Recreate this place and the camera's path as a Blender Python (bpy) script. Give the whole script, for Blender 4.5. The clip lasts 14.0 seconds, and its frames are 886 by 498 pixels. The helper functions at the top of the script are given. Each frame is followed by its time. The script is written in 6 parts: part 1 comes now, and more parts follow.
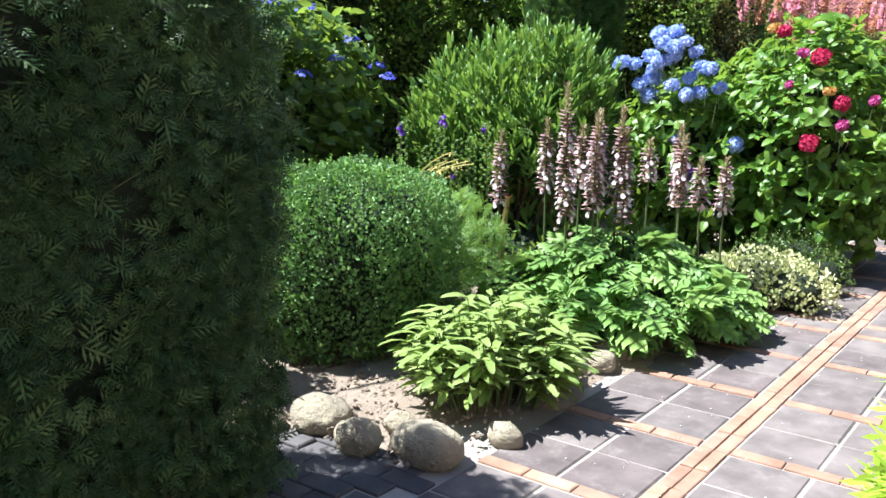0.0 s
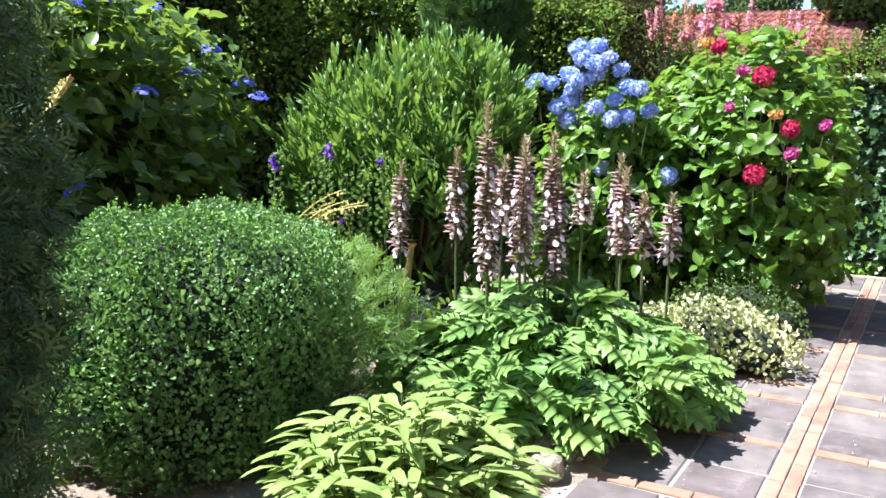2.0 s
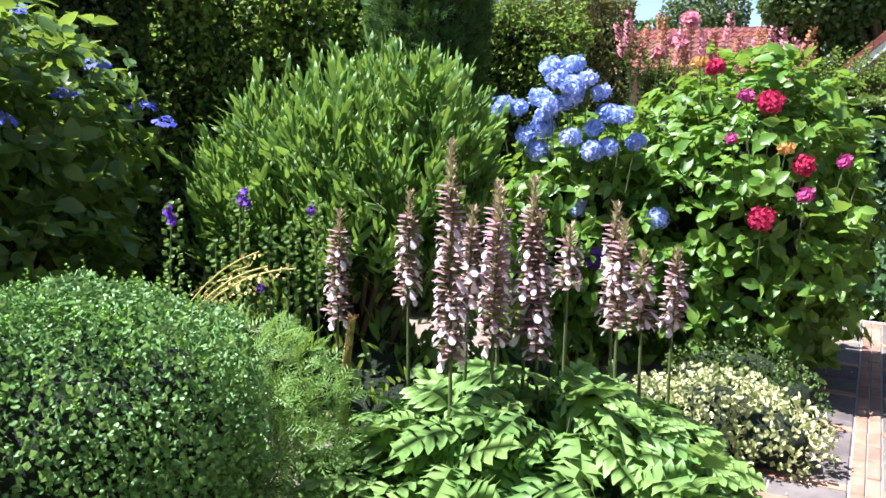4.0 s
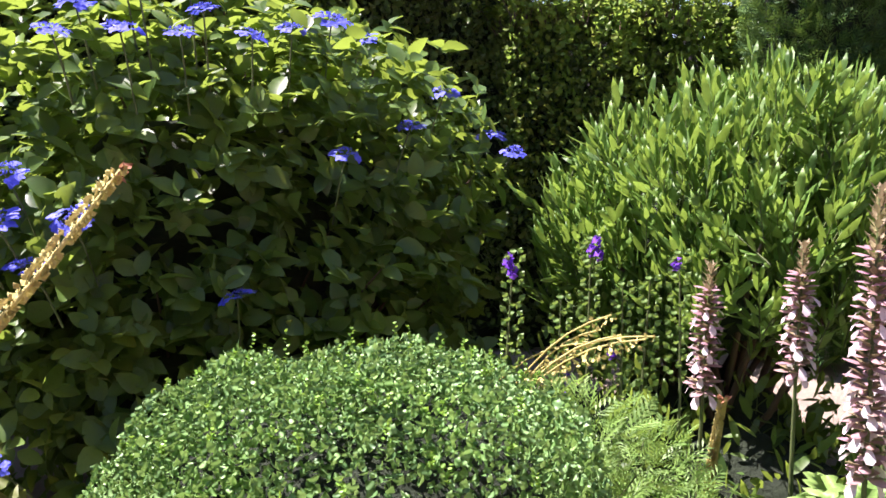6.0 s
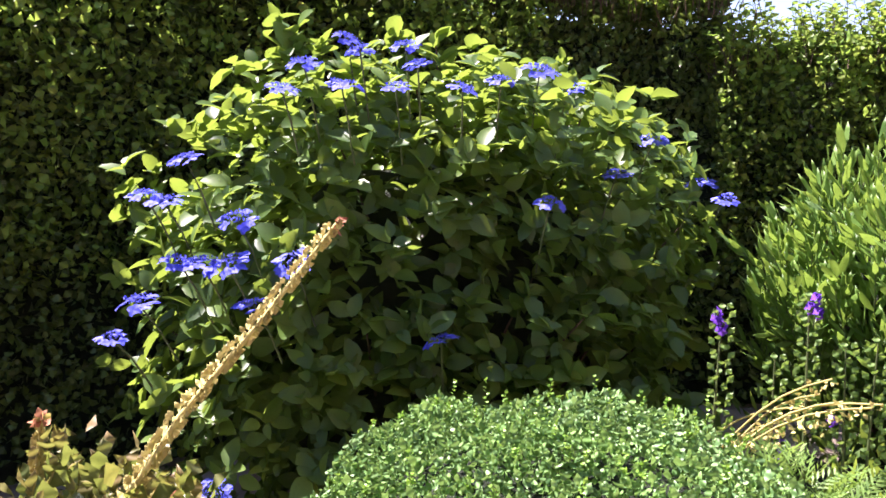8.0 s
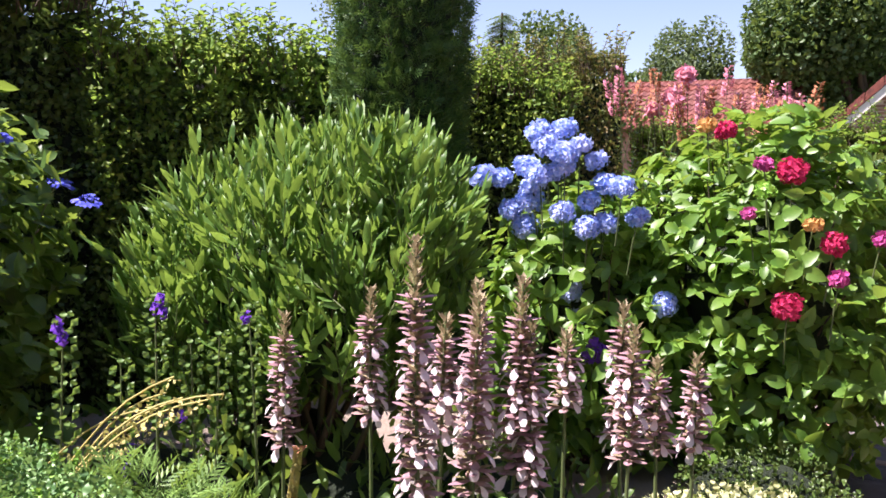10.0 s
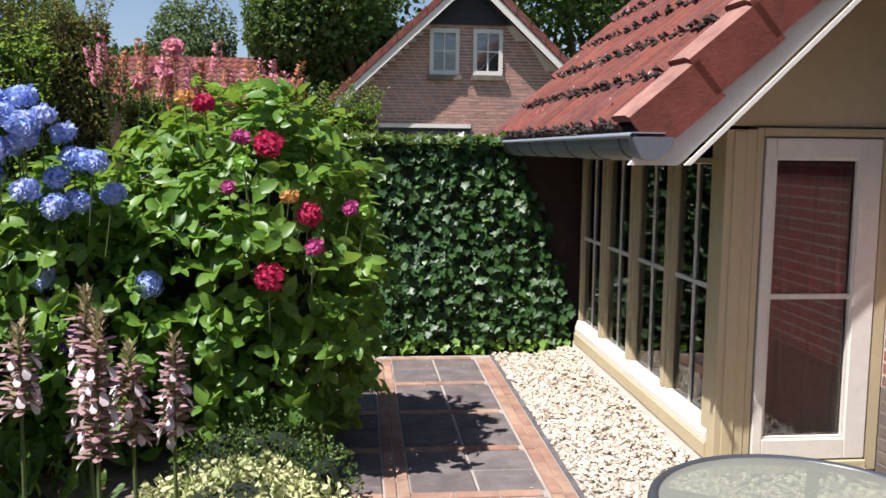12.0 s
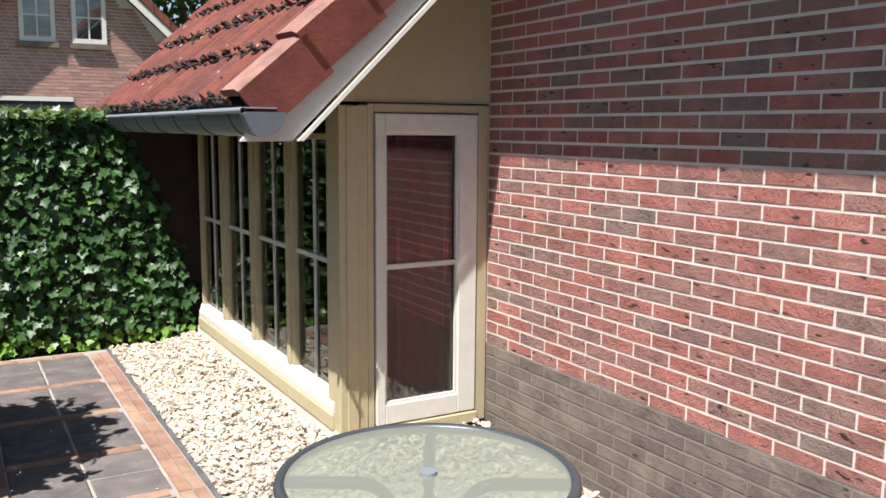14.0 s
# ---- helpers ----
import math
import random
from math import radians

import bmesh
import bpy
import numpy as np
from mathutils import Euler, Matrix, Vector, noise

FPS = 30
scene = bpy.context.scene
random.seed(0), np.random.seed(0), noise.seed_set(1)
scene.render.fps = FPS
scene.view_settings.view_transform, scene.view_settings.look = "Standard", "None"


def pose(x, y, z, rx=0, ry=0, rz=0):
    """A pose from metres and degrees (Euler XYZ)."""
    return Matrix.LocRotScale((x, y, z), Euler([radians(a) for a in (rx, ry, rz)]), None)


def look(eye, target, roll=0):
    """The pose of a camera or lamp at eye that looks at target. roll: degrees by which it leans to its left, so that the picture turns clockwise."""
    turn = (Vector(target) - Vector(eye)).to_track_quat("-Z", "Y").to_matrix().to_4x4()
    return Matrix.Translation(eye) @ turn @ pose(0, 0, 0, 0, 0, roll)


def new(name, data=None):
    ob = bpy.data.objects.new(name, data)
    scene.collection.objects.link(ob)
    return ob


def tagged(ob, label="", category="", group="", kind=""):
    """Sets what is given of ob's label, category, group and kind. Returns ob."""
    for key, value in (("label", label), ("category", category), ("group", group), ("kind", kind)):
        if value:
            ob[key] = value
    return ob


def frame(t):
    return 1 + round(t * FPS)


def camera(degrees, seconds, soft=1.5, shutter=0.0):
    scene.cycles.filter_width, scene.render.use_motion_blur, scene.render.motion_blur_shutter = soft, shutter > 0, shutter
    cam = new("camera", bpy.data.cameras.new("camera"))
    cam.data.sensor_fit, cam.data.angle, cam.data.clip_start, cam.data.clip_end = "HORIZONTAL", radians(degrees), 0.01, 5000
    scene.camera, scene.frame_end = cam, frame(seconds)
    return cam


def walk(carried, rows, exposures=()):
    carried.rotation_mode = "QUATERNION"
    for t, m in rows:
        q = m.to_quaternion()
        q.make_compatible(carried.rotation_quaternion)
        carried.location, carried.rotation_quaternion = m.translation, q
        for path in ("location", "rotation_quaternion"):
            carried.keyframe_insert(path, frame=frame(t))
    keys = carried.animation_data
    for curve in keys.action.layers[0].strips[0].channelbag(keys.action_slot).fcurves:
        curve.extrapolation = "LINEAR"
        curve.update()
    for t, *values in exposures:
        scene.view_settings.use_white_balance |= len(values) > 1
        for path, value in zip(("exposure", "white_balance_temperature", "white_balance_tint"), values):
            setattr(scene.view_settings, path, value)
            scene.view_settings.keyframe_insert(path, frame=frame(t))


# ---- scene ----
# ---- camera and its walk ----
cam = camera(53.8, 14.0, soft=1.6)
PATH = [
    (0, (0.643, -0.143, 1.429), (-0.548, 1.415, 1.037), 0.6),
    (0.5, (0.426, 0.107, 1.381), (-0.712, 1.706, 0.996), 1.3),
    (1, (0.272, 0.355, 1.357), (-0.829, 1.982, 0.986), 0.4),
    (1.5, (0.141, 0.571, 1.398), (-0.919, 2.23, 1.045), -0.3),
    (2, (-0.036, 0.725, 1.392), (-1.016, 2.436, 1.06), 0.8),
    (2.5, (-0.209, 0.909, 1.398), (-1.114, 2.663, 1.078), 1.6),
    (2.7, (-0.248, 0.998, 1.394), (-1.139, 2.761, 1.083), 1.9),
    (4.8, (-0.666, 1.807, 1.508), (-1.546, 3.578, 1.21), 0.6),
    (5, (-0.694, 1.86, 1.502), (-1.669, 3.581, 1.202), 0.2),
    (5.5, (-0.78, 1.923, 1.521), (-2.036, 3.449, 1.212), 0.5),
    (6, (-0.887, 1.972, 1.528), (-2.381, 3.272, 1.249), 0.3),
    (6.5, (-0.888, 1.966, 1.559), (-2.568, 3.023, 1.314), 0.0),
    (7, (-0.89, 1.969, 1.558), (-2.69, 2.814, 1.337), -0.1),
    (7.2, (-0.892, 1.963, 1.553), (-2.72, 2.746, 1.338), -0.2),
    (9.3, (-0.801, 2.068, 1.571), (-2.109, 3.573, 1.418), 0.4),
    (9.5, (-0.788, 2.092, 1.572), (-1.974, 3.694, 1.41), 0.4),
    (10, (-0.755, 2.157, 1.57), (-1.611, 3.955, 1.384), 0.6),
    (10.5, (-0.733, 2.208, 1.561), (-1.281, 4.12, 1.348), 0.6),
    (11, (-0.71, 2.269, 1.559), (-0.964, 4.238, 1.315), 0.6),
    (11.5, (-0.682, 2.279, 1.536), (-0.697, 4.265, 1.301), 0.5),
    (12, (-0.623, 2.293, 1.551), (-0.432, 4.271, 1.327), 0.6),
    (12.5, (-0.54, 2.342, 1.551), (-0.178, 4.296, 1.321), 0.6),
    (13, (-0.474, 2.378, 1.55), (0.069, 4.288, 1.314), 0.8),
    (13.5, (-0.498, 2.38, 1.556), (0.27, 4.209, 1.307), 0.7),
    (14, (-0.547, 2.396, 1.555), (0.436, 4.117, 1.282), 0.4),
]
walk(cam, [(t, look(eye, target, roll)) for t, eye, target, roll in PATH],
     [(0.0, 1.72, 5850, 11), (2.7, 1.82, 5850, 16), (5.0, 1.62, 6050, 24), (6.5, 2.08, 6550, 38), (7.2, 2.18, 6500, 38), (9.5, 1.86, 6450, 38), (10.5, 1.28, 6300, 25), (12.0, 0.82, 6250, 18), (14.0, 0.92, 6300, 13)])

# ---- world, sun ----
SUN_TO = Vector((1.0, 0.62, -2.12)).normalized()
world = bpy.data.worlds.new("world")
scene.world = world
world.use_nodes = True
wn = world.node_tree
sky = wn.nodes.new("ShaderNodeTexSky")
sky.sky_type = "NISHITA"
sky.sun_disc = False
sky.sun_elevation = math.asin(-SUN_TO.z)
sky.sun_rotation = math.atan2(-SUN_TO.x, -SUN_TO.y)
sky.air_density, sky.dust_density, sky.ozone_density = 1.0, 0.6, 1.5
wn.nodes["Background"].inputs[1].default_value = 0.066
wn.links.new(sky.outputs[0], wn.nodes["Background"].inputs[0])
sun = new("sun", bpy.data.lights.new("sun", "SUN"))
sun.data.energy, sun.data.angle, sun.data.color = 5.0, radians(0.55), (1.0, 0.965, 0.90)
sun.matrix_world = look((-8, -3, 12), Vector((-8, -3, 12)) + SUN_TO)


# ---- materials ----
def nodes_of(name):
    m = bpy.data.materials.new(name)
    m.use_nodes = True
    t = m.node_tree
    return m, t, t.nodes["Principled BSDF"]


def ramp(t, a, b, fac, mid=None):
    n = t.nodes.new("ShaderNodeValToRGB")
    n.color_ramp.elements[0].color = (*a, 1)
    n.color_ramp.elements[1].color = (*b, 1)
    if mid:
        e = n.color_ramp.elements.new(0.5)
        e.color = (*mid, 1)
    t.links.new(fac, n.inputs[0])
    return n.outputs[0]


def mix(t, a, b, fac, mode="MIX"):
    n = t.nodes.new("ShaderNodeMix")
    n.data_type, n.blend_type = "RGBA", mode
    for i, v in ((0, fac), (6, a), (7, b)):
        if hasattr(v, "links"):
            t.links.new(v, n.inputs[i])
        else:
            n.inputs[i].default_value = v if i == 0 else (*v, 1)
    return n.outputs[2]


def noise_of(t, scale, detail=4, rough=0.6):
    g = t.nodes.new("ShaderNodeNewGeometry")
    n = t.nodes.new("ShaderNodeTexNoise")
    n.inputs["Scale"].default_value, n.inputs["Detail"].default_value, n.inputs["Roughness"].default_value = scale, detail, rough
    t.links.new(g.outputs["Position"], n.inputs["Vector"])
    return n.outputs["Fac"]


def bump_of(t, b, fac, strength, dist=0.01):
    n = t.nodes.new("ShaderNodeBump")
    n.inputs["Strength"].default_value, n.inputs["Distance"].default_value = strength, dist
    t.links.new(fac, n.inputs["Height"])
    t.links.new(n.outputs[0], b.inputs["Normal"])


def stretch(t, fac, lo, hi):
    n = t.nodes.new("ShaderNodeMapRange")
    n.inputs[1].default_value, n.inputs[2].default_value = lo, hi
    t.links.new(fac, n.inputs[0])
    return n.outputs[0]


def solid(name, col, col2=None, rough=0.7, metal=0.0, scale=30, bump=0.15, dist=0.004, mottle=4.0, spec=0.5):
    """A surface of two tones, with a coarse mottle and a fine grain."""
    m, t, b = nodes_of(name)
    col2 = col2 or tuple(c * 0.75 for c in col)
    coarse = stretch(t, noise_of(t, mottle, 5), 0.3, 0.7)
    fine = stretch(t, noise_of(t, scale, 6, 0.7), 0.25, 0.75)
    c1 = ramp(t, col2, col, coarse)
    c2 = mix(t, c1, tuple(c * 0.7 for c in col2), fine, "MIX")
    c3 = mix(t, c1, c2, 0.4)
    t.links.new(c3, b.inputs["Base Color"])
    b.inputs["Roughness"].default_value, b.inputs["Metallic"].default_value = rough, metal
    b.inputs["Specular IOR Level"].default_value = spec
    bump_of(t, b, fine, bump, dist)
    return m


def piece(name, tones, rough=0.85, scale=60, bump=0.4, dist=0.006, spots=None, spec=0.3, pits=0.0):
    """Bricks and tiles: tone by object, grain and stains on it."""
    m, t, b = nodes_of(name)
    info = t.nodes.new("ShaderNodeObjectInfo")
    n = t.nodes.new("ShaderNodeValToRGB")
    els = n.color_ramp.elements
    while len(els) < len(tones):
        els.new(0.5)
    for i, c in enumerate(tones):
        els[i].position = i / max(1, len(tones) - 1)
        els[i].color = (*c, 1)
    t.links.new(info.outputs["Random"], n.inputs[0])
    fine = stretch(t, noise_of(t, scale, 6, 0.7), 0.25, 0.75)
    coarse = stretch(t, noise_of(t, 6, 4), 0.35, 0.7)
    c = mix(t, n.outputs[0], (0.5, 0.5, 0.5), fine, "OVERLAY")
    c = mix(t, n.outputs[0], c, 0.45)
    c = mix(t, c, spots or tuple(v * 0.65 for v in tones[0]), stretch(t, noise_of(t, 9, 5, 0.7), 0.52, 0.8))
    c = mix(t, c, mix(t, c, (0.6, 0.6, 0.6), 1.0, "MULTIPLY"), coarse)
    if pits:
        g = t.nodes.new("ShaderNodeNewGeometry")
        mp = t.nodes.new("ShaderNodeMapping")
        mp.inputs["Scale"].default_value = (20, 16, 60)
        pn = t.nodes.new("ShaderNodeTexNoise")
        pn.inputs["Scale"].default_value, pn.inputs["Detail"].default_value = 1.0, 3
        t.links.new(g.outputs["Position"], mp.inputs["Vector"])
        t.links.new(mp.outputs[0], pn.inputs["Vector"])
        c = mix(t, c, (0.05, 0.03, 0.025), stretch(t, pn.outputs["Fac"], 0.715 - pits, 0.735 - pits))
    t.links.new(c, b.inputs["Base Color"])
    b.inputs["Roughness"].default_value = rough
    b.inputs["Specular IOR Level"].default_value = spec
    bump_of(t, b, fine, bump, dist)
    return m


def leafy(name, tones, rough=0.45, trans=0.35, spec=0.5, patch=None, glow=0.3):
    """Leaves: tone by single leaf and by patch, light passes through."""
    m, t, b = nodes_of(name)
    g = t.nodes.new("ShaderNodeNewGeometry")
    n = t.nodes.new("ShaderNodeValToRGB")
    els = n.color_ramp.elements
    while len(els) < len(tones):
        els.new(0.5)
    for i, c in enumerate(tones):
        els[i].position = i / max(1, len(tones) - 1)
        els[i].color = (*c, 1)
    t.links.new(g.outputs["Random Per Island"], n.inputs[0])
    c = n.outputs[0]
    c = mix(t, c, patch or tuple(v * 1.5 for v in tones[-1]), stretch(t, noise_of(t, 3.5, 3), 0.45, 0.8))
    c = mix(t, c, tuple(v * 0.7 for v in tones[0]), stretch(t, noise_of(t, 90, 3), 0.55, 0.95))
    t.links.new(c, b.inputs["Base Color"])
    b.inputs["Roughness"].default_value = rough
    b.inputs["Specular IOR Level"].default_value = spec
    tr = t.nodes.new("ShaderNodeBsdfTranslucent")
    bright = mix(t, c, (0.42, 0.56, 0.06), glow) if tones[0][1] > tones[0][0] and tones[0][1] > tones[0][2] else c
    t.links.new(bright, tr.inputs["Color"])
    ms = t.nodes.new("ShaderNodeMixShader")
    ms.inputs[0].default_value = trans
    t.links.new(b.outputs[0], ms.inputs[1])
    t.links.new(tr.outputs[0], ms.inputs[2])
    t.links.new(ms.outputs[0], t.nodes["Material Output"].inputs[0])
    return m


def pane_glass(name, tint=(0.9, 0.95, 0.93), rough=0.0, ior=1.5):
    m, t, b = nodes_of(name)
    tr = t.nodes.new("ShaderNodeBsdfTransparent")
    tr.inputs[0].default_value = (*tint, 1)
    gl = t.nodes.new("ShaderNodeBsdfGlossy")
    gl.inputs["Roughness"].default_value = rough
    fr = t.nodes.new("ShaderNodeFresnel")
    fr.inputs[0].default_value = ior
    ms = t.nodes.new("ShaderNodeMixShader")
    t.links.new(fr.outputs[0], ms.inputs[0])
    t.links.new(tr.outputs[0], ms.inputs[1])
    t.links.new(gl.outputs[0], ms.inputs[2])
    t.links.new(ms.outputs[0], t.nodes["Material Output"].inputs[0])
    return m


M = {}
M["soil"] = solid("soil", (0.40, 0.325, 0.250), (0.285, 0.230, 0.172), 0.95, scale=70, bump=0.9, dist=0.012)
M["ground"] = solid("ground", (0.16, 0.15, 0.09), (0.08, 0.09, 0.04), 0.95, scale=20)
M["sand"] = solid("joint_sand", (0.42, 0.38, 0.33), (0.30, 0.27, 0.23), 0.95, scale=120)
M["slab"] = piece("slab", [(0.132, 0.110, 0.105), (0.160, 0.139, 0.130), (0.192, 0.168, 0.156), (0.143, 0.117, 0.112)], 0.85, 110, 0.35, 0.004, (0.245, 0.218, 0.202))
M["klinker"] = piece("klinker", [(0.34, 0.195, 0.135), (0.395, 0.245, 0.165), (0.315, 0.172, 0.125), (0.420, 0.285, 0.195)], 0.88, 90, 0.5, 0.005, (0.395, 0.305, 0.235))
M["blockpaver"] = piece("block_paver", [(0.10, 0.095, 0.095), (0.15, 0.14, 0.14)], 0.85, 80, 0.4, 0.004)
M["brick"] = piece("brick", [(0.415, 0.160, 0.132), (0.455, 0.180, 0.142), (0.320, 0.185, 0.155), (0.485, 0.205, 0.160), (0.260, 0.195, 0.165), (0.430, 0.165, 0.136)], 0.9, 45, 0.8, 0.008, (0.27, 0.160, 0.130), pits=0.045)
M["plinth"] = piece("plinth_brick", [(0.20, 0.165, 0.135), (0.23, 0.19, 0.155), (0.17, 0.14, 0.12), (0.25, 0.205, 0.17)], 0.9, 45, 0.6, 0.006, pits=0.01)
M["mortar"] = solid("mortar", (0.83, 0.755, 0.665), (0.70, 0.63, 0.55), 0.95, scale=150, bump=0.5)
M["mortar_dark"] = solid("mortar_dark", (0.27, 0.235, 0.20), (0.21, 0.18, 0.155), 0.95, scale=150, bump=0.5)
M["farbrick"] = piece("far_brick", [(0.36, 0.192, 0.15), (0.432, 0.24, 0.186), (0.312, 0.186, 0.15)], 0.9, 20, 0.3)
M["rooftile"] = piece("roof_tile", [(0.205, 0.062, 0.045), (0.245, 0.076, 0.050), (0.175, 0.060, 0.050), (0.220, 0.085, 0.066)], 0.8, 40, 0.8, 0.010, (0.095, 0.050, 0.042))
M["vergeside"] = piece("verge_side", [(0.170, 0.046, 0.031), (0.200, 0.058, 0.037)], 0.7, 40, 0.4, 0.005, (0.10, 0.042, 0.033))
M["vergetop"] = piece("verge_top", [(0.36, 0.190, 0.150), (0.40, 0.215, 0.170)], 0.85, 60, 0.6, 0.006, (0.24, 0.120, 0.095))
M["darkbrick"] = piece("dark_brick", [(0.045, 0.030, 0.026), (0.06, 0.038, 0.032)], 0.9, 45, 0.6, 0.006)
M["moss"] = solid("dry_moss", (0.050, 0.038, 0.030), (0.028, 0.022, 0.018), 0.95, scale=90, bump=0.8)
M["cream"] = solid("cream_paint", (0.52, 0.445, 0.275), (0.485, 0.41, 0.25), 0.45, scale=25, bump=0.05)
M["white"] = solid("white_paint", (0.74, 0.71, 0.63), (0.69, 0.66, 0.58), 0.4, scale=25, bump=0.05)
M["zinc"] = solid("zinc", (0.24, 0.26, 0.29), (0.17, 0.19, 0.215), 0.5, 0.6, scale=20, bump=0.08)
M["zinclip"] = solid("zinc_lip", (0.42, 0.46, 0.50), (0.36, 0.39, 0.43), 0.45, 0.5, scale=20, bump=0.05)
# near-black colour stands for the dimness of the room behind the glass
M["dark"] = solid("painted_dim_interior", (0.035, 0.03, 0.028), (0.025, 0.022, 0.02), 0.9)
M["maroon"] = solid("maroon_cloth", (0.46, 0.035, 0.055), (0.36, 0.028, 0.045), 0.9, scale=200)
M["timber_dark"] = solid("dark_boards", (0.02, 0.023, 0.028), (0.014, 0.016, 0.02), 0.6)
M["glass"] = pane_glass("window_glass", ior=2.1)
M["doorglass"] = pane_glass("door_glass", ior=1.65)
M["stone"] = solid("fieldstone", (0.655, 0.573, 0.401), (0.342, 0.301, 0.222), 0.92, scale=45, bump=1.0, dist=0.02, mottle=9)
M["steel"] = solid("table_frame_paint", (0.0765, 0.088, 0.0975), (0.0595, 0.0672, 0.075), 0.35, 0.2, scale=90, bump=0.05)
M["stem"] = solid("stem_green", (0.11, 0.15, 0.045), (0.08, 0.11, 0.035), 0.6, scale=60)
M["twig"] = solid("twig_bark", (0.13, 0.09, 0.055), (0.08, 0.055, 0.035), 0.9, scale=60, bump=0.6)
M["dry"] = leafy("dry_seed", [(0.48, 0.41, 0.13), (0.62, 0.54, 0.19), (0.40, 0.36, 0.11)], 0.8, 0.2)
# near-black green that puts the shade deep between leaves into the colour
M["core"] = solid("painted_inner_shade", (0.0208, 0.042, 0.0126), (0.0128, 0.026, 0.0077), 0.9, scale=40, bump=1.0, dist=0.03)
# frosted table top
m, t, b = nodes_of("frosted_glass")
b.inputs["Base Color"].default_value = (0.30, 0.31, 0.265, 1)
b.inputs["Roughness"].default_value = 0.3
tr = t.nodes.new("ShaderNodeBsdfTransparent")
tr.inputs[0].default_value = (0.80, 0.86, 0.78, 1)
ms = t.nodes.new("ShaderNodeMixShader")
ms.inputs[0].default_value = 0.47
t.links.new(b.outputs[0], ms.inputs[1])
t.links.new(tr.outputs[0], ms.inputs[2])
t.links.new(ms.outputs[0], t.nodes["Material Output"].inputs[0])
M["frosted"] = m
# pale river gravel, tone by stone
m, t, b = nodes_of("gravel")
g = t.nodes.new("ShaderNodeNewGeometry")
n = t.nodes.new("ShaderNodeValToRGB")
for i, c in enumerate([(0.60, 0.51, 0.39), (0.69, 0.61, 0.49), (0.44, 0.37, 0.28), (0.74, 0.68, 0.57)]):
    e = n.color_ramp.elements[i] if i < 2 else n.color_ramp.elements.new(0.3 * i)
    e.position, e.color = i / 3.0, (*c, 1)
t.links.new(g.outputs["Random Per Island"], n.inputs[0])
t.links.new(mix(t, n.outputs[0], (0.30, 0.24, 0.17), stretch(t, noise_of(t, 80, 4), 0.5, 0.85)), b.inputs["Base Color"])
b.inputs["Roughness"].default_value = 0.8
M["gravel"] = m
M["thuja"] = leafy("conifer_spray", [(0.022, 0.060, 0.020), (0.036, 0.085, 0.026), (0.058, 0.115, 0.032)], 0.55, 0.15, 0.3, (0.066, 0.125, 0.036), 0.1)
M["thujatip"] = leafy("conifer_shoot", [(0.040, 0.095, 0.028), (0.065, 0.135, 0.036), (0.105, 0.165, 0.050)], 0.55, 0.15, 0.3, (0.09, 0.15, 0.045), 0.1)
M["thuja2"] = leafy("column_conifer_spray", [(0.020, 0.062, 0.018), (0.045, 0.115, 0.026), (0.085, 0.180, 0.034)], 0.55, 0.2, 0.3, (0.09, 0.18, 0.036), 0.15)
M["box"] = leafy("box_leaf", [(0.080, 0.190, 0.060), (0.145, 0.290, 0.090), (0.240, 0.420, 0.140)], 0.45, 0.28, 0.38, (0.21, 0.42, 0.10), 0.2)
M["boxtip"] = leafy("box_tip", [(0.168, 0.351, 0.048), (0.216, 0.432, 0.06)], 0.4, 0.35)
M["laurel"] = leafy("willow_leaf", [(0.055, 0.140, 0.026), (0.105, 0.230, 0.036), (0.170, 0.310, 0.055)], 0.5, 0.38, 0.4, (0.18, 0.32, 0.06), 0.3)
M["hyd"] = leafy("hydrangea_leaf", [(0.065, 0.165, 0.022), (0.105, 0.235, 0.030), (0.165, 0.310, 0.040)], 0.42, 0.4, 0.45, (0.215, 0.36, 0.05), 0.4)
M["hyd2"] = leafy("lacecap_leaf", [(0.040, 0.098, 0.026), (0.068, 0.148, 0.032), (0.110, 0.205, 0.038)], 0.42, 0.42, 0.4, (0.17, 0.28, 0.045), 0.5)
M["ivy"] = leafy("ivy_leaf", [(0.0256, 0.0718, 0.0211), (0.0372, 0.0978, 0.0264), (0.0581, 0.137, 0.0317)], 0.42, 0.2, 0.4, (0.0756, 0.156, 0.037))
M["ivytip"] = leafy("young_ivy_leaf", [(0.143, 0.285, 0.039), (0.195, 0.36, 0.052)], 0.4, 0.35)
M["acan"] = leafy("acanthus_leaf", [(0.145, 0.295, 0.075), (0.205, 0.375, 0.095), (0.285, 0.455, 0.120)], 0.45, 0.4, 0.35, (0.28, 0.46, 0.12), 0.15)
M["strap"] = leafy("strap_leaf", [(0.150, 0.240, 0.055), (0.235, 0.340, 0.085), (0.360, 0.445, 0.165)], 0.5, 0.4, 0.35, (0.33, 0.43, 0.14), 0.2)
M["varieg"] = leafy("variegated_leaf", [(0.176, 0.259, 0.0748), (0.726, 0.733, 0.393), (0.264, 0.355, 0.103), (0.814, 0.797, 0.486), (0.506, 0.561, 0.206)], 0.5, 0.3, 0.3, (0.77, 0.755, 0.421))
M["hedge"] = leafy("hedge_leaf", [(0.045, 0.090, 0.026), (0.080, 0.145, 0.034), (0.125, 0.205, 0.045)], 0.4, 0.25, 0.4, (0.14, 0.215, 0.05), 0.2)
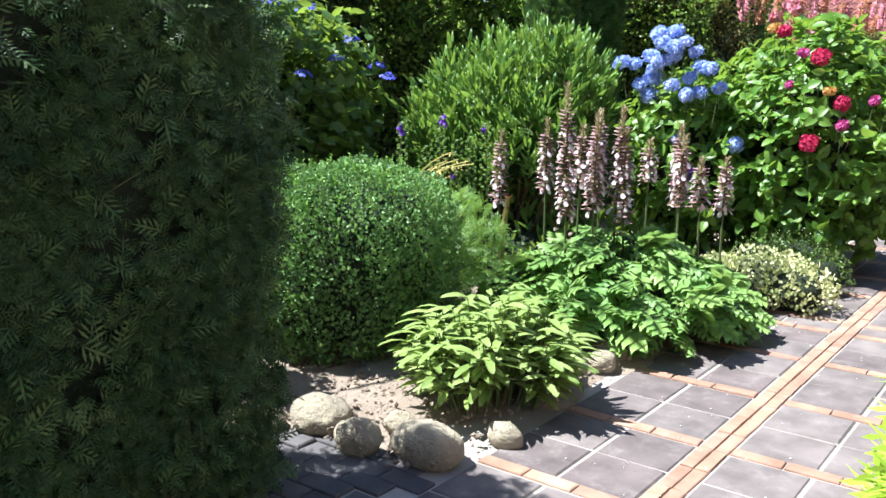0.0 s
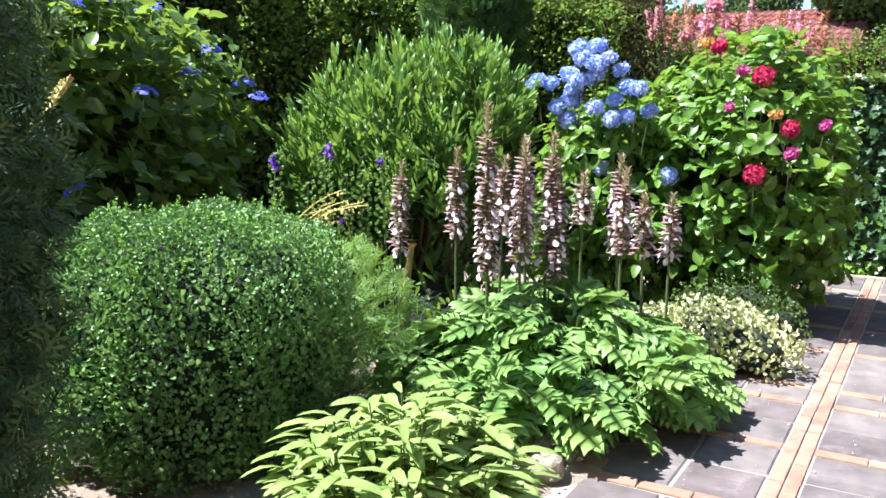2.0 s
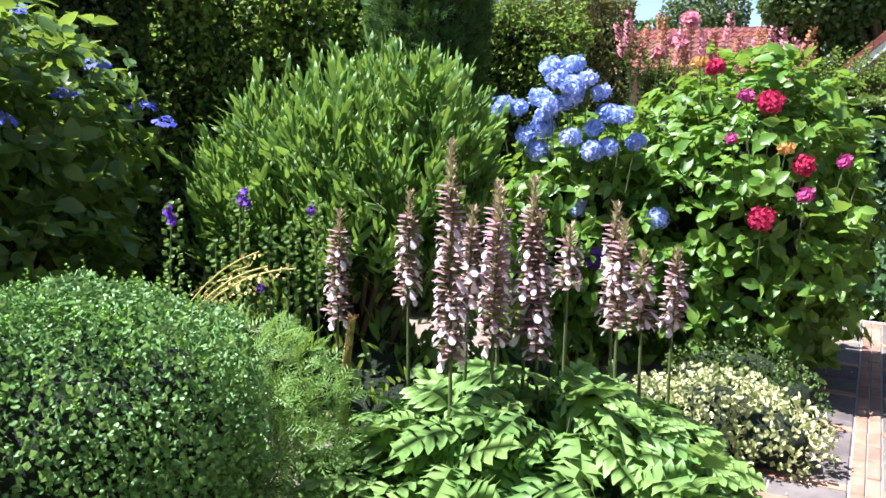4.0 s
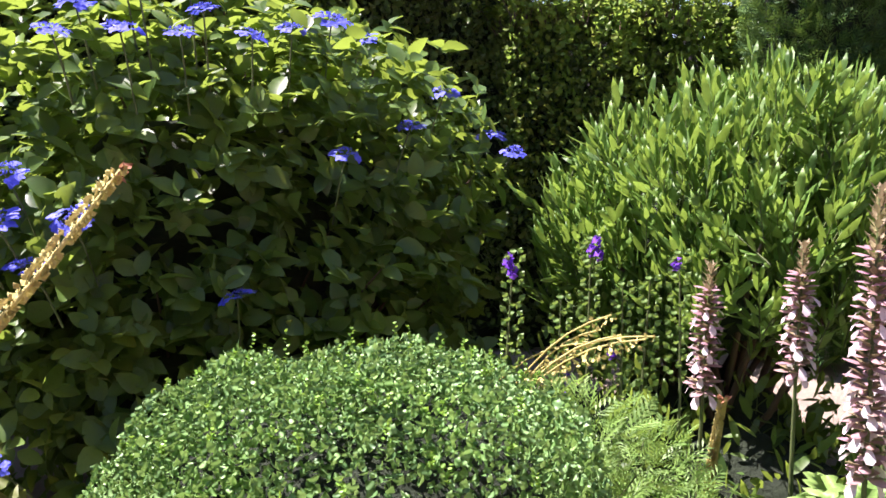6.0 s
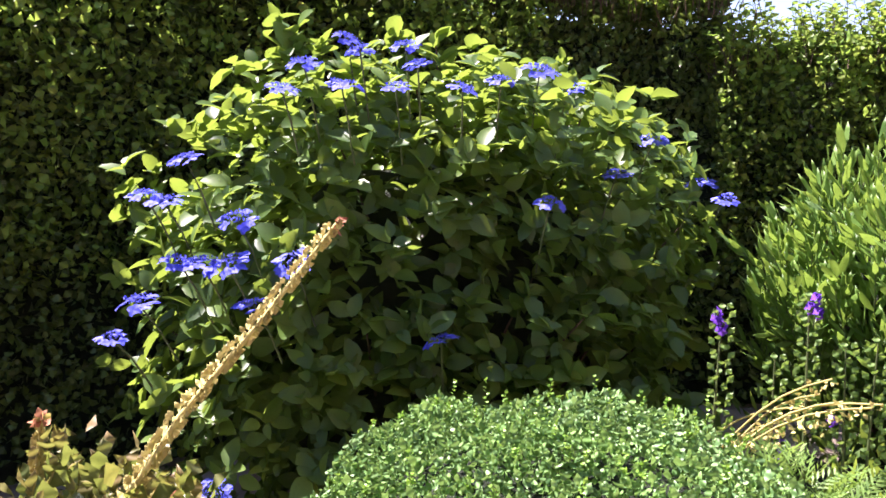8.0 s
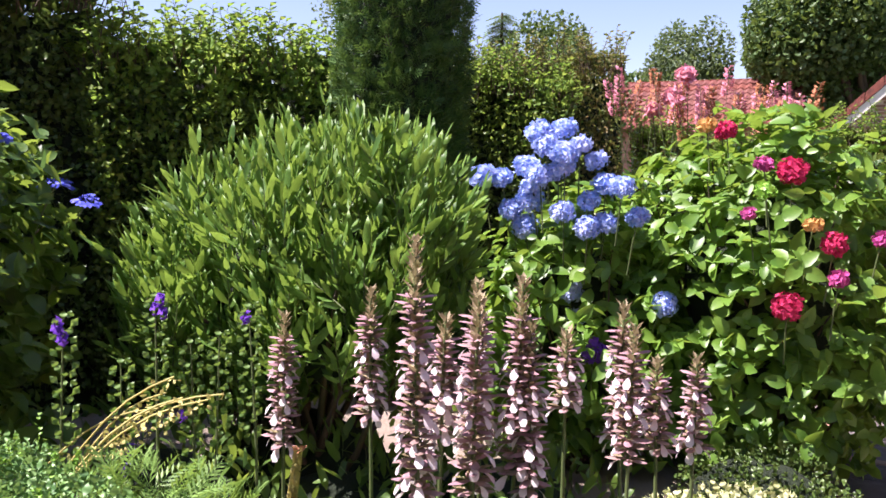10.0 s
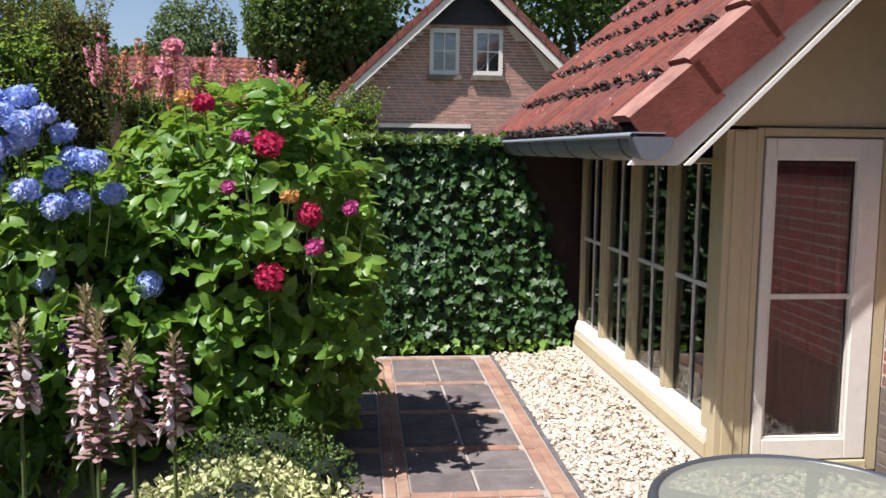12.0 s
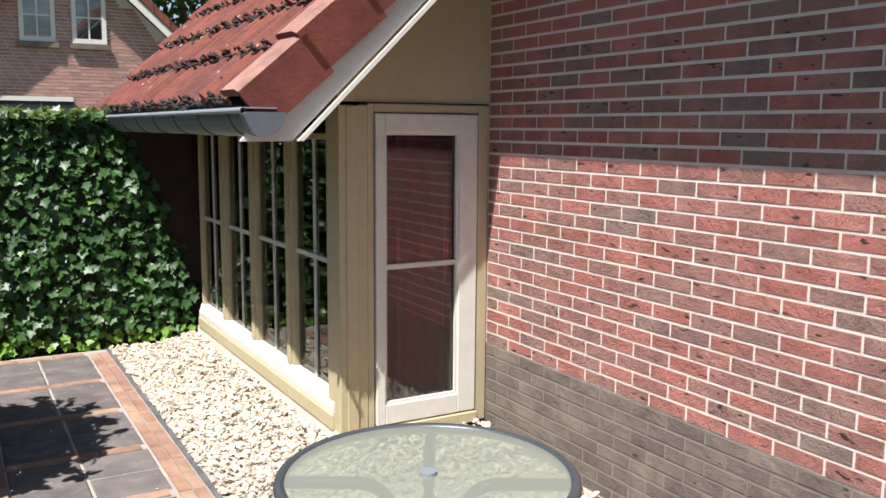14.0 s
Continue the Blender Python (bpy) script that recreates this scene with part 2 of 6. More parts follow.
# colour of young shoots; on upper hedge leaves it paints in sunlight
M["hedgetip_sunlit"] = leafy("hedge_tip_sunlit", [(0.12, 0.24, 0.04), (0.18, 0.33, 0.055), (0.24, 0.30, 0.06)], 0.5, 0.5, 0.3, (0.24, 0.36, 0.06), 0.25)
M["rose"] = leafy("mixed_shrub_leaf", [(0.075, 0.12, 0.033), (0.128, 0.176, 0.045), (0.24, 0.16, 0.06), (0.18, 0.208, 0.06)], 0.5, 0.35, 0.4, (0.255, 0.208, 0.075))
M["tree"] = leafy("tree_leaf", [(0.0391, 0.0816, 0.0216), (0.0586, 0.118, 0.0297), (0.0837, 0.148, 0.0405)], 0.5, 0.3, 0.4)
M["treepale"] = leafy("pale_tree_leaf", [(0.084, 0.13, 0.06), (0.12, 0.176, 0.078)], 0.5, 0.35, 0.4)
M["fern"] = leafy("feathery_leaf", [(0.111, 0.225, 0.0455), (0.156, 0.3, 0.065), (0.195, 0.33, 0.078)], 0.5, 0.35)
M["gold"] = leafy("golden_spray", [(0.286, 0.432, 0.033), (0.374, 0.528, 0.055)], 0.5, 0.35)
M["blue"] = leafy("blue_floret", [(0.235, 0.390, 0.800), (0.350, 0.490, 0.850), (0.540, 0.610, 0.860), (0.290, 0.400, 0.790)], 0.65, 0.3, 0.15, (0.60, 0.64, 0.86))
M["violet"] = leafy("violet_floret", [(0.075, 0.095, 0.60), (0.13, 0.155, 0.74), (0.24, 0.26, 0.76)], 0.6, 0.3, 0.2, (0.16, 0.20, 0.76))
M["red"] = leafy("crimson_floret", [(0.48, 0.018, 0.07), (0.58, 0.035, 0.12), (0.40, 0.02, 0.09)], 0.55, 0.3, 0.2, (0.55, 0.05, 0.12))
M["magenta"] = leafy("magenta_floret", [(0.42, 0.05, 0.20), (0.52, 0.08, 0.26)], 0.55, 0.3, 0.2, (0.48, 0.10, 0.26))
M["orange"] = leafy("faded_floret", [(0.62, 0.34, 0.10), (0.66, 0.42, 0.16)], 0.6, 0.3, 0.2, (0.60, 0.36, 0.14))
M["pink"] = leafy("pink_floret", [(0.62, 0.22, 0.26), (0.70, 0.30, 0.34), (0.58, 0.24, 0.36)], 0.6, 0.3, 0.2, (0.64, 0.32, 0.36))
M["rust"] = leafy("rusty_seed", [(0.40, 0.16, 0.07), (0.48, 0.22, 0.11)], 0.7, 0.25, 0.2, (0.46, 0.24, 0.16))
M["purple"] = leafy("purple_floret", [(0.16, 0.05, 0.45), (0.22, 0.08, 0.55)], 0.6, 0.3, 0.2, (0.22, 0.08, 0.52))
M["hood"] = leafy("purple_hood", [(0.33, 0.19, 0.215), (0.43, 0.265, 0.28), (0.30, 0.205, 0.17)], 0.55, 0.3, 0.25, (0.46, 0.31, 0.30))
M["bract"] = leafy("spiny_bract", [(0.25, 0.20, 0.105), (0.32, 0.26, 0.145), (0.23, 0.23, 0.09)], 0.6, 0.25, 0.25, (0.33, 0.26, 0.16))
M["lip"] = leafy("white_lip", [(0.72, 0.62, 0.62), (0.80, 0.74, 0.72), (0.70, 0.58, 0.60)], 0.55, 0.3, 0.2, (0.78, 0.70, 0.70))


# ---- builders ----
def raw_mesh(name, V, F, mat=None, smooth=False):
    """A mesh from arrays: V (n,3), F (m,3) or (m,4)."""
    V, F = np.asarray(V, dtype=np.float32), np.asarray(F, dtype=np.int32)
    me = bpy.data.meshes.new(name)
    k = F.shape[1]
    me.vertices.add(len(V))
    me.vertices.foreach_set("co", V.ravel())
    me.loops.add(F.size)
    me.loops.foreach_set("vertex_index", F.ravel())
    me.polygons.add(len(F))
    me.polygons.foreach_set("loop_start", np.arange(0, F.size, k, dtype=np.int32))
    me.polygons.foreach_set("use_smooth", np.full(len(F), bool(smooth)))
    me.update(calc_edges=True)
    me.validate()
    if mat:
        me.materials.append(mat)
    return me


def under(ob, parent):
    if parent:
        ob.parent = parent
    return ob


def obj(name, data, parent=None, label="", m=None, **tags):
    ob = under(new(name, data), parent)
    if m is not None:
        ob.matrix_basis = m
    if label or tags:
        tagged(ob, label, **tags)
    return ob


def part(name, bm, material, parent, label=""):
    me = bpy.data.meshes.new(name)
    bm.to_mesh(me)
    bm.free()
    me.materials.append(material)
    return obj(name, me, parent, label)


def boxes(specs, bevel=0.0):
    """One bmesh of boxes (x0, x1, y0, y1, z0, z1)."""
    bm = bmesh.new()
    for x0, x1, y0, y1, z0, z1 in specs:
        v = [bm.verts.new((x, y, z)) for x in (x0, x1) for y in (y0, y1) for z in (z0, z1)]
        for f in ((0, 1, 3, 2), (4, 6, 7, 5), (0, 4, 5, 1), (2, 3, 7, 6), (0, 2, 6, 4), (1, 5, 7, 3)):
            bm.faces.new([v[i] for i in f])
    if bevel:
        bmesh.ops.bevel(bm, geom=list(bm.edges), offset=bevel, segments=1, affect="EDGES")
    bmesh.ops.recalc_face_normals(bm, faces=list(bm.faces))
    return bm


def prism(profile, axis, a, b):
    """A closed outline, pushed along x or y from a to b. profile: (u, z) pairs."""
    bm = bmesh.new()
    put = (lambda u, z, w: (w, u, z)) if axis == "x" else (lambda u, z, w: (u, w, z))
    r0 = [bm.verts.new(put(u, z, a)) for u, z in profile]
    r1 = [bm.verts.new(put(u, z, b)) for u, z in profile]
    n = len(profile)
    bm.faces.new(r0)
    bm.faces.new(r1[::-1])
    for i in range(n):
        bm.faces.new([r0[i], r1[i], r1[(i + 1) % n], r0[(i + 1) % n]])
    bmesh.ops.recalc_face_normals(bm, faces=list(bm.faces))
    return bm


def tube(paths, n=6):
    """Tapered round tubes. paths: list of (points (k,3), radii (k,)). Returns V, F of quads."""
    VV, FF, off = [], [], 0
    ang = np.linspace(0, 2 * np.pi, n, endpoint=False)
    for P, R in paths:
        P, R = np.asarray(P, float), np.broadcast_to(np.asarray(R, float), (len(P),))
        T = np.gradient(P, axis=0)
        T /= np.linalg.norm(T, axis=1)[:, None] + 1e-9
        ref = np.where(np.abs(T[:, 2:3]) > 0.9, [[1.0, 0, 0]], [[0, 0, 1.0]])
        S = np.cross(T, ref)
        S /= np.linalg.norm(S, axis=1)[:, None]
        U = np.cross(S, T)
        ring = P[:, None] + R[:, None, None] * (np.cos(ang)[None, :, None] * S[:, None] + np.sin(ang)[None, :, None] * U[:, None])
        k = len(P)
        VV.append(ring.reshape(-1, 3))
        i = np.arange(k - 1)[:, None] * n
        j = np.arange(n)[None]
        FF.append(np.stack([i + j, i + (j + 1) % n, i + n + (j + 1) % n, i + n + j], -1).reshape(-1, 4) + off)
        off += k * n
    return np.concatenate(VV), np.concatenate(FF)


def strip_leaf(us, ws, fold=0.12, droop=0.15):
    """A leaf as a folded blade: rows along its length, three points across."""
    V, F = [], []
    for u, w in zip(us, ws):
        z = -droop * u * u
        V += [(u, -w, z + fold * w), (u, 0, z), (u, w, z + fold * w)]
    for i in range(len(us) - 1):
        a, b = 3 * i, 3 * i + 3
        for s in (0, 1):
            F += [(a + s, a + s + 1, b + s + 1), (a + s, b + s + 1, b + s)]
    return np.array(V, float), np.array(F)


def fan_leaf(outline, fold=0.1):
    V = [(0.35, 0, -0.03)] + [(u, v, fold * abs(v)) for u, v in outline]
    n = len(outline)
    return np.array(V, float), np.array([(0, 1 + i, 1 + (i + 1) % n) for i in range(n)])


def spray_leaf(pairs, finger=0.35, slim=0.05, angle=0.9, droop=0.25):
    """A flat branched spray: an axis with pairs of slim fingers."""
    V, F = [], []

    def blade(p, q, w):
        p, q = np.array(p), np.array(q)
        d = q - p
        s = np.array([-d[1], d[0], 0]) / (np.linalg.norm(d[:2]) + 1e-9) * w
        i = len(V)
        mid = p + d * 0.55
        V.extend([p, mid - s, q, mid + s])
        F.extend([(i, i + 1, i + 2), (i, i + 2, i + 3)])
    blade((0, 0, 0), (1, 0, -droop), slim)
    for i in range(pairs):
        u = 0.08 + 0.8 * i / pairs
        ln = finger * (1 - 0.55 * u)
        for s in (-1, 1):
            blade((u, 0, -droop * u * u), (u + ln * math.cos(angle), s * ln * math.sin(angle), -droop * u * u - 0.08), slim)
    return np.array(V, float), np.array(F)


def lobed_leaf():
    """A broad cut leaf: whole along the rib, with pointed toothed lobes on either side, arching over."""
    n, V, F = 5, [], []
    lift = lambda u, w: 0.25 * u - 0.75 * u * u - 0.55 * w * w + 0.03 * math.sin(u * 31)
    ribs = [0.10 + 0.80 * i / n for i in range(n + 1)]
    V += [(u, 0, lift(u, 0)) for u in ribs] + [(0.0, 0, 0.0), (1.0, 0, lift(1.0, 0))]
    for s in (-1, 1):
        o = len(V)
        for i in range(n + 1):
            w = 0.235 * math.sin(math.pi * (0.16 + 0.76 * ribs[i])) ** 0.7
            V.append((ribs[i], s * w, lift(ribs[i], w) + 0.035))
        for i in range(n):
            u = ribs[i] + 0.125
            w = 0.40 * math.sin(math.pi * (0.20 + 0.62 * u)) ** 0.9
            k = len(V)
            V.extend([(u - 0.045, s * w * 0.80, lift(u, w * 0.8) + 0.015), (u + 0.05, s * w, lift(u, w)), (u + 0.065, s * w * 0.68, lift(u, w * 0.7) + 0.01)])
            F.extend([(i, o + i, k), (i, k, k + 1), (i, k + 1, k + 2), (i, k + 2, i + 1), (i + 1, k + 2, o + i + 1)])
        F.extend([(n + 1, 0, o), (n, n + 2, o + n)])
    return np.array(V, float), np.array(F)


OVATE = strip_leaf([0, 0.12, 0.35, 0.62, 0.84, 1], [0.02, 0.17, 0.29, 0.25, 0.11, 0.0], 0.35, 0.24)
LANCE = strip_leaf([0, 0.3, 0.7, 1], [0.015, 0.10, 0.085, 0.0], 0.3, 0.10)
STRAP = strip_leaf([0, 0.25, 0.5, 0.75, 1], [0.03, 0.115, 0.135, 0.10, 0.0], 0.35, 0.55)
SMALL = strip_leaf([0, 0.5, 1], [0.0, 0.32, 0.0], 0.3, 0.1)
IVY = fan_leaf([(0, 0), (0.05, 0.30), (-0.08, 0.46), (0.32, 0.36), (0.50, 0.52), (0.60, 0.26), (1.0, 0), (0.60, -0.26), (0.50, -0.52), (0.32, -0.36), (-0.08, -0.46), (0.05, -0.30)])
SPRAY = spray_leaf(4, 0.50, 0.045)
FERN = spray_leaf(5, 0.5, 0.03, 0.8, 0.4)
LOBED = lobed_leaf()


def unit(v):
    return v / (np.linalg.norm(v, axis=-1, keepdims=True) + 1e-9)


def leaves(shape, P, A, N, L, W=1.0):
    """Leaves of one shape at P, pointing along A, faces towards N, of length L. Returns V, F."""
    T, F = shape
    n = len(P)
    A = unit(A)
    S = unit(np.cross(N, A))
    N = np.cross(A, S)
    L = np.broadcast_to(np.asarray(L, float), (n,))[:, None, None]
    V = P[:, None] + L * (T[None, :, 0:1] * A[:, None] + W * T[None, :, 1:2] * S[:, None] + T[None, :, 2:3] * N[:, None])
    FF = F[None] + (np.arange(n) * len(T))[:, None, None]
    return V.reshape(-1, 3), FF.reshape(-1, F.shape[1])


def lump(p, freq, seed):
    """Smooth waviness of a surface, -1 to 1."""
    r = np.random.default_rng(seed)
    s = np.zeros(len(p))
    for k in range(7):
        w = unit(r.normal(size=3)) * freq * (0.7 + 0.45 * k)
        s += np.sin(p @ w + r.uniform(0, 6.3)) / (1 + 0.35 * k)
    return s / 3.2


def shell(n, centre, radii, rng, power=2.0, depth=0.25, bumpy=0.12, freq=5.0, zmin=None, seed=3, dirs=None):
    """Points in the outer layer of a lumpy rounded body, with outward normals."""
    d = unit(rng.normal(size=(n, 3)) if dirs is None else dirs)
    n = len(d)
    r = 1.0 / (np.sum(np.abs(d) ** power, axis=1) ** (1 / power))
    q = d * r[:, None] * np.asarray(radii)
    q *= (1 + bumpy * lump(q, freq, seed))[:, None]
    q *= (1 - depth * rng.random(n) ** 1.7)[:, None]
    nrm = unit(np.sign(d) * np.abs(d) ** (power - 1) / np.asarray(radii))
    p = q + np.asarray(centre)
    keep = p[:, 2] > (0.03 if zmin is None else zmin)
    return p[keep], nrm[keep]


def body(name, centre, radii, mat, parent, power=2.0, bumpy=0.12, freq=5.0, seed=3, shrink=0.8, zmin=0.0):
    """A solid lumpy filling inside a shrub; its dark colour stands for the shade in there."""
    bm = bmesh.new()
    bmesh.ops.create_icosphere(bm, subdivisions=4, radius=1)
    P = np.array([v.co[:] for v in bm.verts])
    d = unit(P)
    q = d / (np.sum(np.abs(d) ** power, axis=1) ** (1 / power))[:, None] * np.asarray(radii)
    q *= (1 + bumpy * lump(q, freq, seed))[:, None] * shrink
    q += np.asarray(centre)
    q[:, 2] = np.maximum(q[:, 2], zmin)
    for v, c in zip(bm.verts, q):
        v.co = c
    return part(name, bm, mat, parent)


def spread(nrm, rng, out=0.6, up=0.5, wild=0.6):
    return unit(nrm * out + np.array([0, 0, up]) + rng.normal(size=nrm.shape) * wild)


def stuff(name, vf, mat, parent, label="", smooth=True):
    return obj(name, raw_mesh(name, vf[0], vf[1], mat, smooth), parent, label, kind="stuff")


def joined(*sets):
    VV, FF, off = [], [], 0
    for V, F in sets:
        VV.append(V)
        FF.append(F + off)
        off += len(V)
    return np.concatenate(VV), np.concatenate(FF)


def stems_to(points, base, rng, radius=0.006, bend=0.15):
    """Curved twigs from a base area up to points."""
    out = []
    for p in points:
        b = np.array(base) + rng.normal(size=3) * np.array([0.08, 0.08, 0])
        b[2] = max(base[2], 0)
        mid = (b + p) / 2 + np.array([*(rng.normal(size=2) * bend * 0.5), 0.12 * abs(p[2] - b[2])])
        s = np.linspace(0, 1, 6)[:, None]
        out.append(((1 - s) ** 2 * b + 2 * s * (1 - s) * mid + s ** 2 * p, np.linspace(radius * 1.6, radius * 0.6, 6)))
    return tube(out, 5)


def thing(name, label, category, at=(0, 0, 0), group="", kind=""):
    ob = new(name)
    ob.empty_display_size = 0.1
    return tagged(ob, label, category, group, kind)


def single_leaves(name, shape, mat, P, A, N, L, parent):
    """The outermost large leaves, one object each on a few shared meshes."""
    T, F = shape
    meshes = []
    for i in range(3):
        V = T.copy()
        V[:, 2] += (0.06 * i - 0.06) * V[:, 0] ** 2
        meshes.append(raw_mesh(name, V, F, mat, True))
    A = unit(A)
    S = unit(np.cross(N, A))
    N = np.cross(A, S)
    for k in range(len(P)):
        ob = under(new(name, meshes[k % 3]), parent)
        mt = Matrix((A[k], S[k], N[k])).transposed().to_4x4() @ Matrix.Scale(float(L[k]), 4)
        mt.translation = P[k]
        ob.matrix_basis = mt


# ---- the large structure ----
X_WALL, X_ROOM, Y_DOOR, Y_IVY, X_EDGE = 1.83, 1.02, 6.10, 8.80, 0.24
rng = np.random.default_rng(11)


def ground_sheet():
    bm = boxes([(-400, 400, -400, 400, -0.6, -0.07)])
    tagged(part("ground", bm, M["ground"], None), "dry grassy earth around the garden", "ground", kind="structure")
    bm = boxes([(-1.42, 1.80, -3.0, 8.80, -0.3, -0.007)])
    tagged(part("paving_bed", bm, M["sand"], None), "pale sandy bed under the paving", "paving bed", kind="structure")


def soil_bed():
    nx, ny = 130, 190
    xs, ys = np.linspace(-7.0, -1.0, nx), np.linspace(-3.0, 9.4, ny)
    X, Y = np.meshgrid(xs, ys, indexing="ij")
    P = np.stack([X.ravel(), Y.ravel(), np.zeros(nx * ny)], 1)
    z = 0.022 * lump(P, 5, 2) + 0.012 * lump(P, 19, 4) + 0.010 * lump(P, 47, 5) + rng.normal(size=len(P)) * 0.004
    edge = -1.16 - 0.10 * np.sin(P[:, 1] * 1.7) - 0.05 * np.sin(P[:, 1] * 4.1)
    edge = np.where(P[:, 1] < 3.0, -1.35 - 0.55 * np.clip((2.7 - P[:, 1]) / 0.6, 0, 1), edge)
    z += np.clip((edge - P[:, 0]) / 0.25, -1, 1) * 0.05
    P[:, 2] = np.maximum(z, -0.065)
    i, j = np.meshgrid(np.arange(nx - 1), np.arange(ny - 1), indexing="ij")
    a = (i * ny + j).ravel()
    F = np.stack([a, a + ny, a + ny + 1, a + 1], 1)
    obj("soil_bed", raw_mesh("soil_bed", P, F, M["soil"], True), None, "dry pale crumbly soil of the flower bed", category="soil", kind="structure")
    # crumbs of earth
    n = 1500
    ico = [(0, 0, 1), (0, 0, -1)] + [(math.cos(a), math.sin(a), 0.2 * (-1) ** k) for k, a in enumerate(np.linspace(0, 6.283, 5, endpoint=False))]
    T = np.array(ico)
    F0 = np.array([(0, 2 + k, 2 + (k + 1) % 5) for k in range(5)] + [(1, 2 + (k + 1) % 5, 2 + k) for k in range(5)])
    c = np.stack([rng.uniform(-2.7, -1.15, n), rng.uniform(2.1, 4.2, n), np.full(n, 0.045)], 1)
    s = rng.uniform(0.004, 0.016, n)
    V = c[:, None] + T[None] * s[:, None, None] * rng.uniform(0.6, 1.3, (n, len(T), 1))
    FF = F0[None] + (np.arange(n) * len(T))[:, None, None]
    tagged(stuff("soil_crumbs", (V.reshape(-1, 3), FF.reshape(-1, 3)), M["soil"], None, "loose crumbs of dry earth", False), category="soil")


ground_sheet()
soil_bed()


def wall_block(name, spec, mat, label, category="wall"):
    return tagged(part(name, boxes([spec]), mat, None), label, category, kind="structure")


# the house's brick wall, with its joints set back 6 mm behind the bricks
house_wall = wall_block("wall_east", (X_WALL + 0.0026, X_WALL + 0.30, -3.0, Y_DOOR + 0.1, 0.465, 2.75), M["mortar"], "red brick house wall in running bond with pale joints")
house_plinth = wall_block("wall_east_plinth", (X_WALL + 0.0026, X_WALL + 0.30, -3.0, Y_DOOR + 0.1, -0.1, 0.465), M["mortar_dark"], "grey-brown brick plinth at the foot of the house wall")
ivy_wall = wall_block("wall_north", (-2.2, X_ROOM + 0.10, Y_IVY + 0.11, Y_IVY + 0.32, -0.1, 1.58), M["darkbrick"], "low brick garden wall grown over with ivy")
wall_block("wall_behind", (-7.0, 6.0, -3.3, -3.0, -0.1, 2.3), M["farbrick"], "plain brick garden wall")
wall_block("wall_room_back", (4.0, 4.2, Y_DOOR + 0.1, 9.3, -0.1, 3.5), M["dark"], "inside wall of the sunroom, its dimness painted near-black")

wall_block("room_floor", (X_ROOM + 0.12, 4.0, Y_DOOR + 0.05, 8.95, -0.1, 0.06), M["dark"], "floor inside the sunroom, its dimness painted near-black", "floor")


# ---- sunroom: frames and glass ----
def window_bay(y0, y1):
    """One bay of the long glazed front: pane with thin glazing bars."""
    ob = thing("window_1", "tall cream-framed sunroom window with thin inner glazing bars", "window", group="sunroom windows", kind="structure")
    z0, z1, x = 0.285, 1.53, X_ROOM
    part("window_frame", boxes([(x, x + 0.07, y0 - 0.05, y0, 0.284, 1.60), (x + 0.012, x + 0.066, y0, y0 + 0.03, z0, z1), (x + 0.012, x + 0.066, y1 - 0.08, y1 - 0.05, z0, z1),
                                (x + 0.012, x + 0.066, y0 + 0.03, y1 - 0.08, z1 - 0.03, z1)], 0.003), M["cream"], ob)
    part("pane", boxes([(x + 0.046, x + 0.052, y0 + 0.02, y1 - 0.07, z0 + 0.005, z1 - 0.005)]), M["glass"], ob, "clear pane mirroring the ivy")
    ym = (y0 + y1 - 0.05) / 2
    part("glazing_bar", boxes([(x + 0.034, x + 0.044, ym - 0.008, ym + 0.008, z0, z1 - 0.03)]), M["white"], ob)
    part("glazing_bar", boxes([(x + 0.0335, x + 0.0435, y0 + 0.02, y1 - 0.07, 0.90, 0.922)]), M["white"], ob)
    part("window_sill", prism([(x - 0.012, 0.190), (x + 0.11, 0.190), (x + 0.11, 0.283), (x + 0.006, 0.283), (x - 0.012, 0.225)], "y", y0 - 0.05, y1 - 0.05), M["white"], ob, "sunlit white lower rail")
    part("base_rail", boxes([(x - 0.020, x + 0.06, y0 - 0.05, y1 - 0.05, 0.112, 0.187)], 0.004), M["cream"], ob)


BAYS = [6.22, 6.85, 7.48, 8.11, 8.74]
for a, b in zip(BAYS[:-1], BAYS[1:]):
    window_bay(a, b)
tagged(part("baseboard", boxes([(X_ROOM - 0.012, X_ROOM + 0.08, Y_DOOR, 8.75, -0.06, 0.108)]), M["white"], None), "white board along the foot of the sunroom", "baseboard", kind="structure")
tagged(part("trim_corner", boxes([(X_ROOM - 0.004, X_ROOM + 0.14, Y_DOOR - 0.004, Y_DOOR + 0.15, 0.0, 1.66), (X_ROOM + 0.03, X_ROOM + 0.09, Y_DOOR - 0.012, Y_DOOR - 0.004, 0.05, 1.655)], 0.004), M["cream"], None), "cream-painted corner post of the sunroom", "post", kind="structure")
tagged(part("trim_top", boxes([(X_ROOM + 0.002, X_ROOM + 0.072, Y_DOOR + 0.15, 8.80, 1.602, 1.70)], 0.003), M["cream"], None), "cream head rail over the sunroom windows", "trim", kind="structure")


